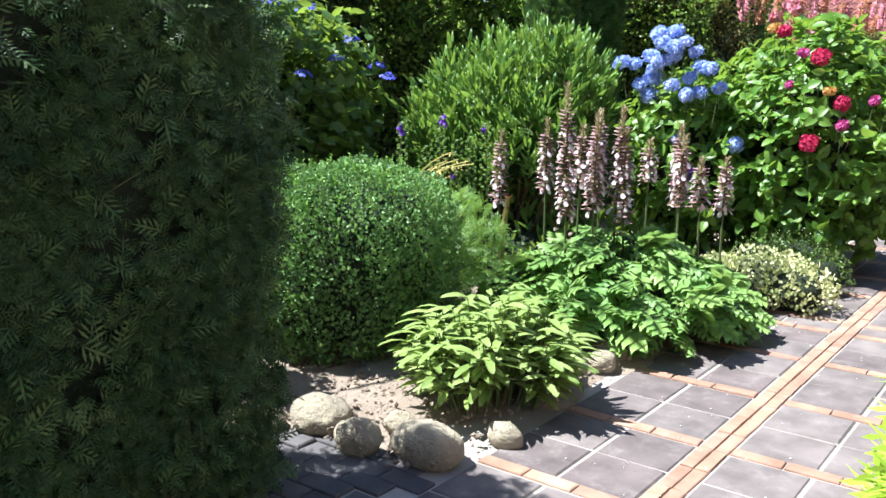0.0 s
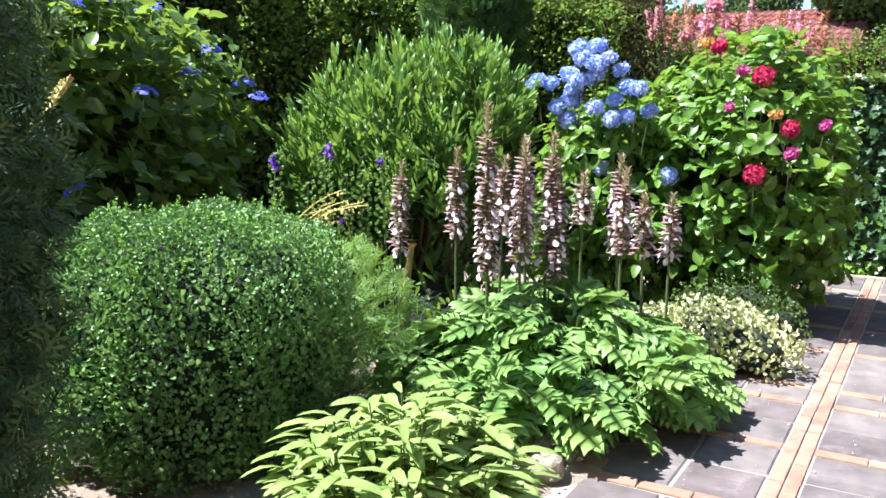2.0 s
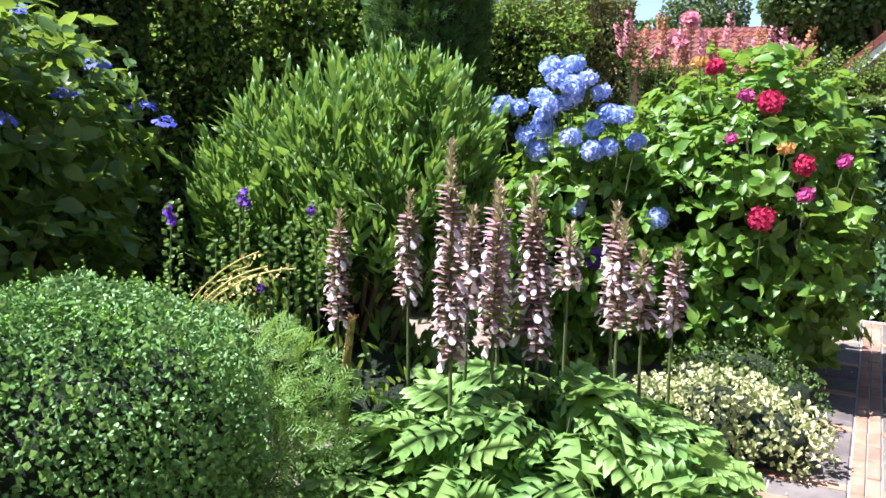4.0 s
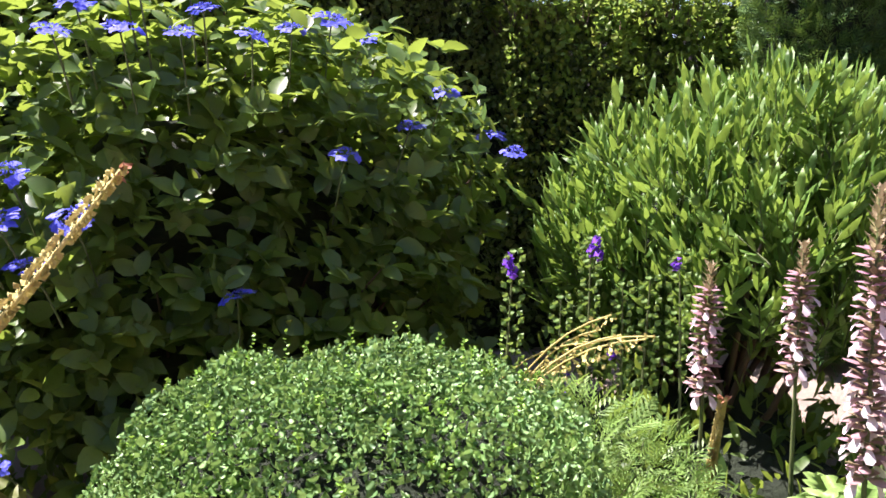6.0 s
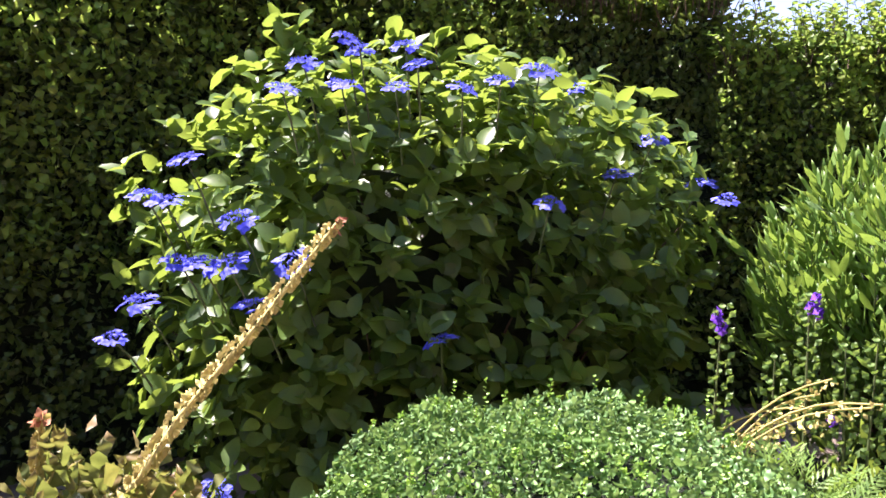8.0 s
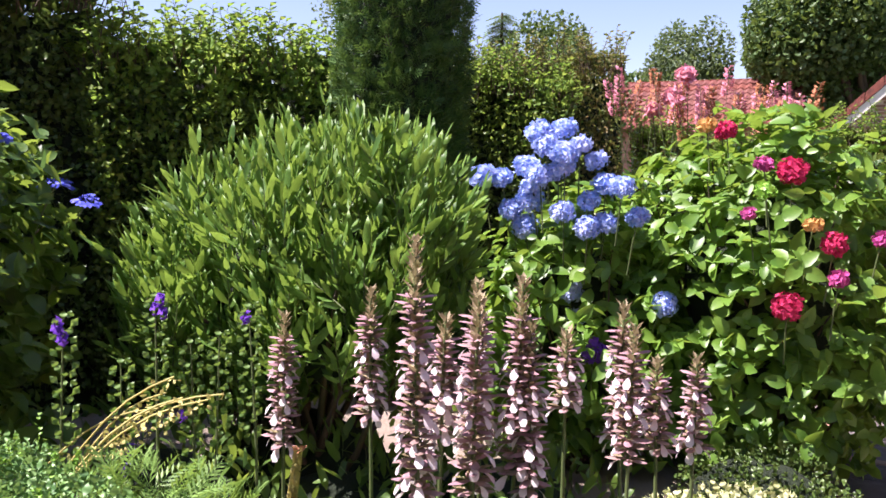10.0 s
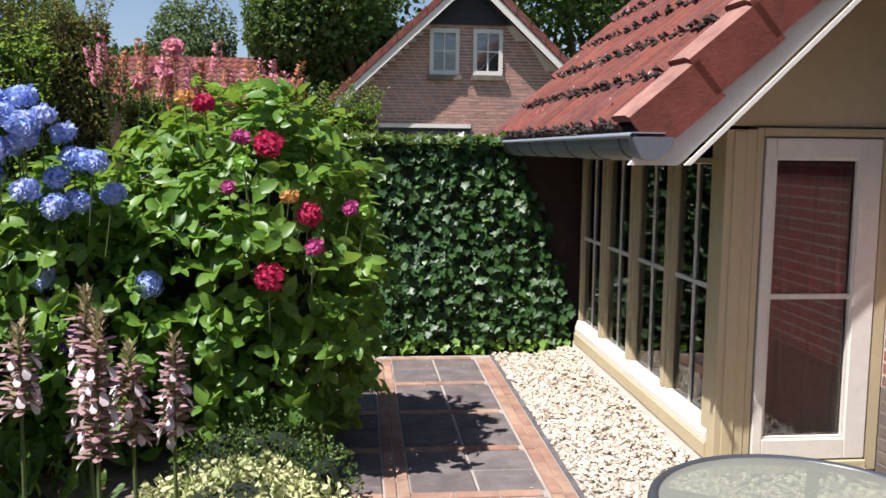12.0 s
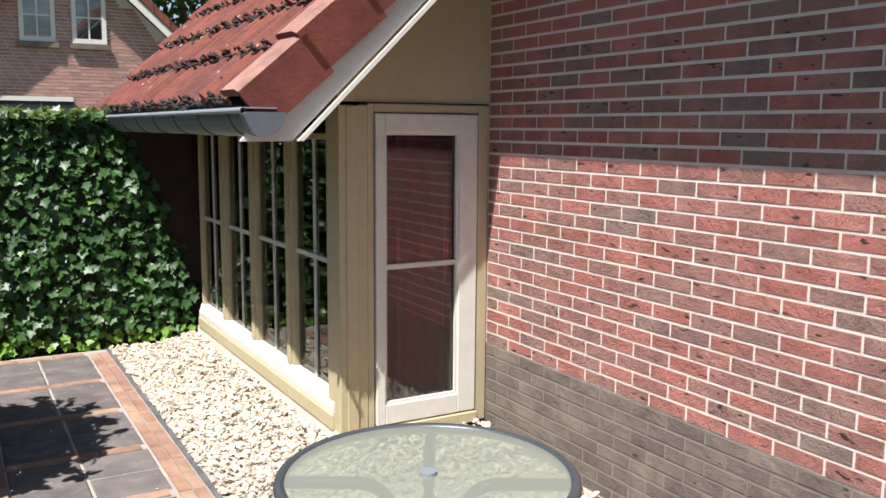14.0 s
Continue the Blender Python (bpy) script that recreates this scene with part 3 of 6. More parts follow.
def end_window():
    """The glazed end of the sunroom beside the brick wall."""
    ob = thing("door_1", "closed cream-framed glazed door with a dark red curtain behind", "door", kind="structure")
    y, x0, x1 = Y_DOOR, X_ROOM + 0.14, X_WALL - 0.004
    gx0, gx1, z0, z1 = 1.25, 1.655, 0.22, 1.535
    part("door_frame", boxes([(x0, x0 + 0.035, y, y + 0.09, 0.06, 1.67), (x1 - 0.06, x1, y, y + 0.09, 0.06, 1.67), (x0 + 0.035, x1 - 0.06, y, y + 0.09, 1.63, 1.67),
                              (x0 + 0.035, x1 - 0.06, y - 0.02, y + 0.09, 0.06, 0.115)], 0.004), M["cream"], ob)
    a, b = x0 + 0.042, x1 - 0.067
    leaf = part("leaf", boxes([(a, gx0, y - 0.008, y + 0.045, 0.122, 1.624), (gx1, b, y - 0.008, y + 0.045, 0.122, 1.624), (gx0, gx1, y - 0.008, y + 0.045, z1, 1.624),
                               (gx0, gx1, y - 0.008, y + 0.045, 0.122, z0)], 0.004), M["white"], ob, "off-white door leaf")
    part("bead", boxes([(gx0, gx0 + 0.012, y + 0.002, y + 0.02, z0, z1), (gx1 - 0.012, gx1, y + 0.002, y + 0.02, z0, z1), (gx0 + 0.012, gx1 - 0.012, y + 0.002, y + 0.02, z1 - 0.012, z1),
                        (gx0 + 0.012, gx1 - 0.012, y + 0.002, y + 0.02, z0, z0 + 0.012)]), M["white"], ob)
    part("pane", boxes([(gx0 + 0.004, gx1 - 0.004, y + 0.022, y + 0.028, z0 + 0.004, z1 - 0.004)]), M["doorglass"], ob, "pane mirroring the brick wall")
    part("glazing_bar", boxes([(gx0 + 0.012, gx1 - 0.012, y + 0.003, y + 0.02, 0.885, 0.909)], 0.002), M["white"], ob)
    # folded curtain
    xs = np.linspace(gx0 - 0.05, gx1 + 0.05, 90)
    ys = y + 0.13 + 0.018 * np.sin(xs * 95) + 0.006 * np.sin(xs * 233)
    V = np.concatenate([np.stack([xs, ys, np.full(90, z)], 1) for z in (0.08, 1.62)])
    i = np.arange(89)
    F = np.stack([i, i + 1, i + 91, i + 90], 1)
    cur = obj("curtain", raw_mesh("curtain", V, F, M["maroon"], True), None, "dark maroon curtain behind the glazed door", category="curtain")
    sol = cur.modifiers.new("thick", "SOLIDIFY")
    sol.thickness = 0.004


end_window()
# cream gable panel above the door
K = 0.98
zr = lambda x: 1.66 + K * (x - 0.49)
tagged(part("wall_gable_panel", prism([(X_ROOM, 1.676), (X_WALL, 1.676), (X_WALL, zr(X_WALL) - 0.16), (X_ROOM, zr(X_ROOM) - 0.16)], "y", Y_DOOR + 0.006, Y_DOOR + 0.08), M["cream"], None), "flat cream panel under the sloping sunroom roof", "wall panel", kind="structure")
# shadow line below the panel, made as a thin dark strip
tagged(part("trim_panel_shadow", boxes([(X_ROOM + 0.1, X_WALL - 0.002, Y_DOOR - 0.004, Y_DOOR + 0.05, 1.671, 1.6755)]), M["timber_dark"], None), "dark strip put in as the shadow under the gable panel", "trim", kind="structure")
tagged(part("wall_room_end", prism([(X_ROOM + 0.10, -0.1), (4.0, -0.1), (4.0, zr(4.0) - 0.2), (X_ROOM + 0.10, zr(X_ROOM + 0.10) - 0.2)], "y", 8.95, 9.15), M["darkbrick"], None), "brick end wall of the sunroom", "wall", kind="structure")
# roof deck and barge board
Y_VERGE = 5.78
tagged(part("roof_deck", prism([(0.55, zr(0.55) - 0.05), (4.2, zr(4.2) - 0.05), (4.2, zr(4.2) - 0.13), (0.55, zr(0.55) - 0.13)], "y", Y_VERGE + 0.03, 9.3), M["timber_dark"], None), "boarded underside of the sunroom roof", "roof", kind="structure")
tagged(part("barge_board", prism([(0.47, 1.50), (0.68, 1.50), (2.45, 1.50 + K * 1.77), (2.45, 1.66 + K * 1.77), (0.80, 1.66 + K * 0.12), (0.55, 1.60)], "y", Y_VERGE, Y_VERGE + 0.025), M["white"], None), "white-painted barge board along the roof verge", "barge board", kind="structure")
tagged(part("barge_trim", prism([(0.70, 1.502), (0.725, 1.502), (2.45, 1.502 + K * 1.725), (2.45, 1.53 + K * 1.725)], "y", Y_VERGE - 0.018, Y_VERGE - 0.001), M["white"], None), "white strip at the lower edge of the barge board", "trim", kind="structure")
tagged(part("soffit", prism([(0.62, 1.54), (2.4, 1.54 + K * 1.78), (2.4, 1.56 + K * 1.78), (0.62, 1.56)], "y", Y_VERGE + 0.026, Y_DOOR), M["cream"], None), "cream soffit under the roof overhang", "soffit", kind="structure")
# the main roof: eave in front of the brick wall, and its plane
tagged(part("roof_main", prism([(1.36, zr(1.36) - 0.02), (5.2, zr(5.2) - 0.02), (5.2, zr(5.2) - 0.25), (1.45, 2.42), (1.36, 2.42)], "y", -3.0, Y_VERGE - 0.04), M["rooftile"], None), "red tiled main roof", "roof", kind="structure")
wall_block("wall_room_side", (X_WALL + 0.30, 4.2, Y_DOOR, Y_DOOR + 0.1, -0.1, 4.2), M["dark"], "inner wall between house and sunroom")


def tile_mesh(name, width, length, mat):
    """A pantile: pan and roll in section, with a thick front lip. Runs up along +x, across along y."""
    n = 13
    u = np.linspace(0, 1, n)
    prof = np.where(u < 0.62, -0.010 * np.sin(u / 0.62 * np.pi), 0.032 * np.sin((u - 0.62) / 0.38 * np.pi))
    rows = [(0.0, -0.036), (0.0, 0.0), (length, 0.0), (length, -0.02)]
    V = [(x, w * width, p + dz) for x, dz in rows for w, p in zip(u, prof)]
    F = [(r * n + i, r * n + i + 1, (r + 1) * n + i + 1, (r + 1) * n + i) for r in range(3) for i in range(n - 1)]
    return raw_mesh(name, np.array(V), np.array(F), mat)


def sunroom_roof():
    ob = thing("roof_sunroom", "weathered red pantile roof of the sunroom", "roof", kind="structure")
    slope = math.atan(K)
    w, ln = 0.205, 0.335
    me = tile_mesh("roof_tile", w + 0.004, ln + 0.03, M["rooftile"])
    r = np.random.default_rng(5)
    for row in range(8):
        s = row * ln - 0.03
        x, z = 0.50 + s * math.cos(slope), zr(0.50) + s * math.sin(slope)
        for c in range(17):
            t_ = obj("roof_tile", me, ob)
            t_.matrix_basis = pose(x, Y_VERGE + 0.20 + c * w, z + 0.030 + r.normal() * 0.003, 0, -math.degrees(slope) + 5.2 + r.normal() * 0.5, r.normal() * 0.5)
        # verge tile: sloping top and a deep side flange
        v = obj("verge_tile", prism_mesh_verge(ln), ob, "dark red verge tile with a pale weathered top")
        v.matrix_basis = pose(x - 0.005, Y_VERGE - 0.03, z + 0.020, 0, -math.degrees(slope) + 4.2, 0)


def prism_mesh_verge(ln, cache={}):
    if "me" in cache:
        return cache["me"]
    bm = bmesh.new()
    prof = [(0.0, -0.16), (0.022, -0.16), (0.024, 0.008), (0.23, 0.012), (0.235, 0.035), (0.20, 0.045), (0.03, 0.042), (0.0, 0.028)]
    a = [bm.verts.new((0, u, z)) for u, z in prof]
    b = [bm.verts.new((ln + 0.03, u, z)) for u, z in prof]
    for i in range(len(prof)):
        bm.faces.new([a[i], b[i], b[(i + 1) % len(prof)], a[(i + 1) % len(prof)]])
    bm.faces.new(a[::-1])
    bm.faces.new(b)
    bmesh.ops.recalc_face_normals(bm, faces=list(bm.faces))
    me = bpy.data.meshes.new("verge_tile")
    bm.to_mesh(me)
    bm.free()
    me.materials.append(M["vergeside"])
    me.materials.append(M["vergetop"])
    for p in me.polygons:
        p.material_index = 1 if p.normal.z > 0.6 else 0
    cache["me"] = me
    return me


sunroom_roof()


def roof_moss():
    """Dark dry moss along the laps of the roof tiles."""
    r = np.random.default_rng(8)
    slope = math.atan(K)
    T = np.array([(0, 0, 1), (0, 0, -1)] + [(math.cos(a), math.sin(a), 0) for a in np.linspace(0, 6.283, 5, endpoint=False)])
    F0 = np.array([(0, 2 + k, 2 + (k + 1) % 5) for k in range(5)] + [(1, 2 + (k + 1) % 5, 2 + k) for k in range(5)])
    n = 1500
    row = r.integers(0, 6, n)
    sl = row * 0.335 - 0.025 + r.normal(size=n) * 0.010
    y = r.uniform(Y_VERGE + 0.2, 9.2, n)
    u = ((y - Y_VERGE - 0.20) / 0.205) % 1
    prof = np.where(u < 0.62, -0.010 * np.sin(u / 0.62 * np.pi), 0.032 * np.sin((u - 0.62) / 0.38 * np.pi))
    up, nr = np.array([math.cos(slope), 0, math.sin(slope)]), np.array([-math.sin(slope), 0, math.cos(slope)])
    c = np.array([0.50, 0, zr(0.50)]) + up * sl[:, None] + nr * (0.020 + prof + r.uniform(-0.012, 0.008, n))[:, None]
    c[:, 1] = y
    V = c[:, None] + T[None] * r.uniform(0.006, 0.020, (n, 1, 1)) * r.uniform(0.5, 1.4, (n, len(T), 1))
    FF = F0[None] + (np.arange(n) * len(T))[:, None, None]
    tagged(stuff("roof_moss", (V.reshape(-1, 3), FF.reshape(-1, 3)), M["moss"], None, "dark dry moss along the laps of the roof tiles", False), category="moss")


roof_moss()


def gutter():
    ob = thing("gutter", "grey zinc half-round gutter with a pale rolled lip", "gutter", kind="structure")
    R, cx, cz, y0, y1 = 0.095, 0.545, 1.615, Y_VERGE - 0.045, 9.3
    a = np.linspace(math.pi, 2 * math.pi, 15)
    outer = [(cx + R * math.cos(k), cz + R * math.sin(k)) for k in a]
    inner = [(cx + (R - 0.005) * math.cos(k), cz + (R - 0.005) * math.sin(k)) for k in a[::-1]]
    part("trough", prism(outer + inner, "y", y0, y1), M["zinc"], ob)
    part("end_cap", prism(outer, "y", y0 - 0.004, y0), M["zinc"], ob, "half-round end cap")
    V, F = tube([(np.array([(cx - R, y0 - 0.06, cz + 0.004), (cx - R, y1, cz + 0.004)]), [0.011, 0.011])], 8)
    obj("lip", raw_mesh("lip", V, F, M["zinclip"], True), ob, "pale rolled front edge")
    part("flashing", boxes([(cx - R + 0.01, cx + 0.06, y0, y1, cz + 0.013, cz + 0.018)]), M["zinclip"], ob)
    for k in range(7):
        y = y0 + 0.12 + k * 0.48
        band = [(cx + (R + 0.004) * math.cos(q), cz + (R + 0.004) * math.sin(q)) for q in a] + [(cx + (R + 0.0005) * math.cos(q), cz + (R + 0.0005) * math.sin(q)) for q in a[::-1]]
        part("bracket", prism(band, "y", y, y + 0.014), M["timber_dark"], ob)


gutter()


# ---- neighbouring house with its gable ----
def neighbour():
    y = 19.5
    ax, az, ex, ez = 1.52, 4.87, -1.36, 2.19
    k = (az - ez) / (ax - ex)
    rx = ax + (ax - ex)
    ob = thing("neighbour_house", "brick neighbouring house with a steep red tiled roof", "house")
    part("wall", prism([(ex + 0.2, -0.1), (rx - 0.2, -0.1), (rx - 0.2, ez + 0.12), (ax, az - 0.1), (ex + 0.2, ez + 0.12)], "y", y, y + 6), M["mortar"], ob)
    for s, (a, b) in enumerate(((ex - 0.25, ax), (ax, rx + 0.25))):
        za, zb = az - k * abs(a - ax), az - k * abs(b - ax)
        part("roof", prism([(a, za + 0.02), (b, zb + 0.02), (b, zb + 0.16), (a, za + 0.16)], "y", y - 0.36, y + 6.2), M["rooftile"], ob, "red tiled roof slope")
        part("barge_board", prism([(a, za - 0.16), (b, zb - 0.16), (b, zb + 0.015), (a, za + 0.015)], "y", y - 0.40, y - 0.36), M["white"], ob, "white barge board")
        n = 11
        for i in range(n):
            p, q = a + (b - a) * i / n, a + (b - a) * (i + 0.95) / n
            zp, zq = az - k * abs(p - ax), az - k * abs(q - ax)
            part("verge_tile", prism([(p, zp + 0.03), (q, zq + 0.03), (q, zq + 0.21), (p, zp + 0.19)], "y", y - 0.43, y - 0.30), M["rooftile"], ob)
    for i in range(6):
        z0, z1 = 3.98 + 0.12 * i, 4.096 + 0.12 * i
        h0, h1 = (az - 0.12 - z0) / k, max(0.004, (az - 0.12 - z1) / k)
        part("gable_board", prism([(ax - h0, z0), (ax + h0, z0), (ax + h1, z1), (ax - h1, z1)], "y", y - 0.05, y - 0.01), M["timber_dark"], ob, "dark board in the gable's tip")
    for x0 in (0.735, 1.585):
        x1, z0, z1 = x0 + 0.58, 3.02, 3.90
        w = part("window", boxes([(x0, x0 + 0.075, y - 0.05, y + 0.02, z0, z1), (x1 - 0.075, x1, y - 0.05, y + 0.02, z0, z1), (x0 + 0.075, x1 - 0.075, y - 0.05, y + 0.02, z0, z0 + 0.08),
                                  (x0 + 0.075, x1 - 0.075, y - 0.05, y + 0.02, z1 - 0.08, z1)]), M["white"], ob, "small white-framed gable window")
        part("pane", boxes([(x0 + 0.07, x1 - 0.07, y - 0.015, y - 0.008, z0 + 0.07, z1 - 0.07)]), M["glass"], w)
        part("curtain", boxes([(x0 + 0.07, x1 - 0.07, y - 0.006, y - 0.003, z0 + 0.07, z1 - 0.07)]), M["netcurtain"], w)
        part("glazing_bar", boxes([((x0 + x1) / 2 - 0.013, (x0 + x1) / 2 + 0.013, y - 0.035, y - 0.018, z0 + 0.08, z1 - 0.08), (x0 + 0.075, x1 - 0.075, y - 0.033, y - 0.019, 3.46, 3.487)]), M["white"], w)
        part("window_sill", boxes([(x0 - 0.04, x1 + 0.04, y - 0.10, y + 0.01, z0 - 0.10, z0 - 0.005)]), M["plinth"], w, "dark tiled sill")
    lint = part("window", boxes([(-0.25, 1.55, y - 0.05, y + 0.01, 0.9, 2.05)]), M["timber_dark"], ob, "dark ground-floor window")
    part("window_frame", boxes([(-0.25, 1.55, y - 0.07, y - 0.051, 1.99, 2.07)]), M["white"], lint)
    # the bricks of the gable, set before a pale joint
    VV, FF = [], []
    r = np.random.default_rng(4)
    off = 0
    cube_f = np.array([(0, 1, 3, 2), (4, 6, 7, 5), (0, 4, 5, 1), (2, 3, 7, 6), (1, 5, 7, 3)])
    z = 1.2
    row = 0
    while z < 4.6:
        half = (az - 0.16 - z) / k
        x = max(ex + 0.22, ax - half) + (0.11 if row % 2 else 0)
        xe = min(rx - 0.22, ax + half)
        while x + 0.205 < xe:
            d = -0.008 + r.normal() * 0.001
            VV.append([(a, y + c, e) for a in (x, x + 0.209) for c in (d, 0.01) for e in (z, z + 0.050)])
            FF.append(cube_f + off)
            off += 8
            x += 0.22
        z += 0.0625
        row += 1
    obj("brickwork", raw_mesh("brickwork", np.array(VV).reshape(-1, 3), np.array(FF).reshape(-1, 4), M["farbrickjoin"]), ob, "brown-red bricks of the gable", kind="stuff")
    V, F = tube([(np.array([(ex + 0.02, y - 0.30, ez - 0.05), (ex + 0.16, y - 0.15, ez - 0.2), (ex + 0.42, y - 0.06, ez - 0.45), (ex + 0.42, y - 0.06, 0.0)]), 0.035)], 8)
    obj("downpipe", raw_mesh("downpipe", V, F, M["zinc"], True), ob, "grey zinc downpipe")


M["netcurtain"] = solid("net_curtain", (0.34, 0.40, 0.42), (0.22, 0.27, 0.29), 0.9, scale=30, mottle=8)
mm, tt, bb = nodes_of("far_brick_joined")
gg = tt.nodes.new("ShaderNodeNewGeometry")
tt.links.new(mix(tt, ramp(tt, (0.28, 0.17, 0.14), (0.48, 0.27, 0.21), gg.outputs["Random Per Island"], (0.39, 0.205, 0.16)), (0.20, 0.14, 0.12), stretch(tt, noise_of(tt, 8, 5), 0.5, 0.9)), bb.inputs["Base Color"])
bb.inputs["Roughness"].default_value = 0.9
M["farbrickjoin"] = mm
neighbour()


def far_house():
    """A lower house beyond, of which its red roof shows."""
    y, dx, dz = 26.0, -0.42, 0.56
    ob = thing("far_house", "low house with a red tiled roof among trees", "house")
    part("wall", boxes([(-8.4, -1.95 + dx, y + 0.5, y + 6, -0.1, 2.3 + dz)]), M["farbrick"], ob)
    rows, cols = 9, 30
    for i in range(rows):
        y0, y1 = y + i * 0.33, y + (i + 1) * 0.33 + 0.03
        z0, z1 = 2.15 + dz + i * 0.165, 2.15 + dz + (i + 1) * 0.165
        bm = bmesh.new()
        xs = np.linspace(-8.6, -1.9 + dx, cols * 4 + 1)
        a = [bm.verts.new((x, y0, z0 + 0.03 + 0.025 * math.sin(k * math.pi / 2))) for k, x in enumerate(xs)]
        b = [bm.verts.new((x, y1, z1 + 0.0 + 0.025 * math.sin(k * math.pi / 2))) for k, x in enumerate(xs)]
        c = [bm.verts.new((x, y0, z0 - 0.03)) for x in xs]
        for k in range(len(xs) - 1):
            bm.faces.new([a[k], a[k + 1], b[k + 1], b[k]])
            bm.faces.new([c[k], c[k + 1], a[k + 1], a[k]])
        part("tile_course", bm, M["rooftile"], ob)
    part("gable_end", prism([(y + 0.4, 0), (y + 5.6, 0), (y + 5.6, 2.2 + dz), (y + 3.0, 3.55 + dz), (y + 0.4, 2.25 + dz)], "x", -2.05 + dx, -1.97 + dx), M["farbrick"], ob)
    part("back_slope", prism([(y + 3.0, 3.66 + dz), (y + 6.2, 2.1 + dz), (y + 6.2, 2.0 + dz), (y + 3.0, 3.56 + dz)], "x", -8.6, -1.9 + dx), M["rooftile"], ob)


far_house()


# ---- plants ----
def hedge_conifer():
    r = np.random.default_rng(21)
    ob = thing("conifer_hedge", "tall dense clipped dark green conifer hedge", "hedge")
    c, rad = (-1.83, -0.02, 0.90), (0.44, 1.82, 0.94)
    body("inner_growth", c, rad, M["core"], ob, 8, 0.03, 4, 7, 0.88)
    # foliage over the flank, the end and the top, in tufts with dark gaps between
    k1, k2, k3 = 26000, 11000, 4500
    face = lambda *cols: np.stack(cols, 1)
    dirs = np.concatenate([face(np.ones(k1), r.uniform(-0.45, 1, k1), r.uniform(-1, 1, k1)), face(r.uniform(-0.6, 1, k2), np.ones(k2), r.uniform(-1, 1, k2)), face(r.uniform(-1, 1, k3), r.uniform(-0.45, 1, k3), np.ones(k3))])
    P, N = shell(0, c, rad, r, 8, 0.10, 0.035, 9, 0.02, 7, dirs)
    keep = ((P[:, 0] > -1.75) | (P[:, 1] > 1.5) | (P[:, 2] > 1.6)) & (lump(P, 15, 70) + r.normal(size=len(P)) * 0.35 > -0.15)
    P, N = P[keep], N[keep]
    A = spread(N, r, 0.40, 0.0, 0.75)
    stuff("sprays", leaves(SPRAY, P, A, spread(N, r, 1.0, 0.5, 0.4), r.uniform(0.035, 0.075, len(P))), M["thuja"], ob)
    P, N = shell(0, c, rad, r, 8, 0.0, 0.035, 9, 0.05, 7, dirs[r.choice(len(dirs), 1500, False)])
    keep = P[:, 0] > -1.75
    P, N = P[keep], N[keep]
    stuff("longer_sprays", leaves(SPRAY, P + N * 0.01, spread(N, r, 0.5, 0.25, 0.6), spread(N, r, 0.9, 0.6, 0.4), r.uniform(0.05, 0.10, len(P))), M["thujatip"], ob, "paler shoots standing out of the hedge")
    twigs = []
    for q in P[r.choice(len(P), 18, False)]:
        ln = r.uniform(0.06, 0.16)
        twigs.append((np.array([q - [0, 0, ln / 2], q + [0.012, r.normal() * 0.02, 0], q + [0.01, r.normal() * 0.04, ln / 2]]), [0.0025, 0.002, 0.001]))
    V, F = tube(twigs, 5)
    obj("shoot_stem", raw_mesh("shoot_stem", V, F, M["stem"], True), ob, "thin green-brown shoots", kind="stuff")
    # bare stems behind the foliage
    for y in np.arange(-1.5, 1.6, 0.5):
        V, F = tube([(np.array([(-1.83 + r.normal() * 0.04, y, 0.0), (-1.83, y, 0.8), (-1.83, y, 1.6)]), [0.05, 0.04, 0.02])], 7)
        obj("trunk", raw_mesh("trunk", V, F, M["twig"], True), ob)


hedge_conifer()


def box_ball():
    r = np.random.default_rng(22)
    ob = thing("box_shrub", "rounded clipped box shrub with glossy small leaves", "shrub")
    c, rad = (-2.50, 3.09, 0.47), (0.53, 0.54, 0.50)
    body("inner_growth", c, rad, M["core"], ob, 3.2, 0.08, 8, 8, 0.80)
    P, N = shell(40000, c, rad, r, 3.2, 0.20, 0.10, 8, 0.04, 8)
    gap = lump(P, 21, 23) + r.normal(size=len(P)) * 0.35
    P = P + N * (0.030 * lump(P, 21, 23))[:, None]
    P, N = P[gap > -0.45], N[gap > -0.45]
    A = spread(N, r, 0.6, 0.5, 0.7)
    stuff("leaves", leaves(SMALL, P, A, spread(N, r, 0.8, 0.4, 0.6), r.uniform(0.016, 0.031, len(P)), 1.15), M["box"], ob)
    # fresh shoots on top
    top, tn = shell(2600, c, rad, r, 3.2, 0.01, 0.10, 8, 0.78, 8)
    base = top[r.random(len(top)) < 0.13]
    PP, AA = [], []
    for b in base:
        h = r.uniform(0.015, 0.05) if r.random() < 0.9 else r.uniform(0.06, 0.10)
        for k in range(9):
            PP.append(b + np.array([0, 0, h * k / 8]))
            AA.append([*r.normal(size=2), 0.8])
    PP, AA = np.array(PP), np.array(AA)
    stuff("fresh_shoot", leaves(SMALL, PP, AA, np.tile([0, 0, 1.0], (len(PP), 1)) + r.normal(size=PP.shape) * 0.3, 0.018), M["boxtip"], ob, "bright young shoots")
    V, F = tube([(np.array([(-2.50, 3.09, 0.0), (-2.48, 3.08, 0.2), (-2.50, 3.09, 0.5)]), [0.03, 0.026, 0.02])], 7)
    obj("trunk", raw_mesh("trunk", V, F, M["twig"], True), ob)


box_ball()


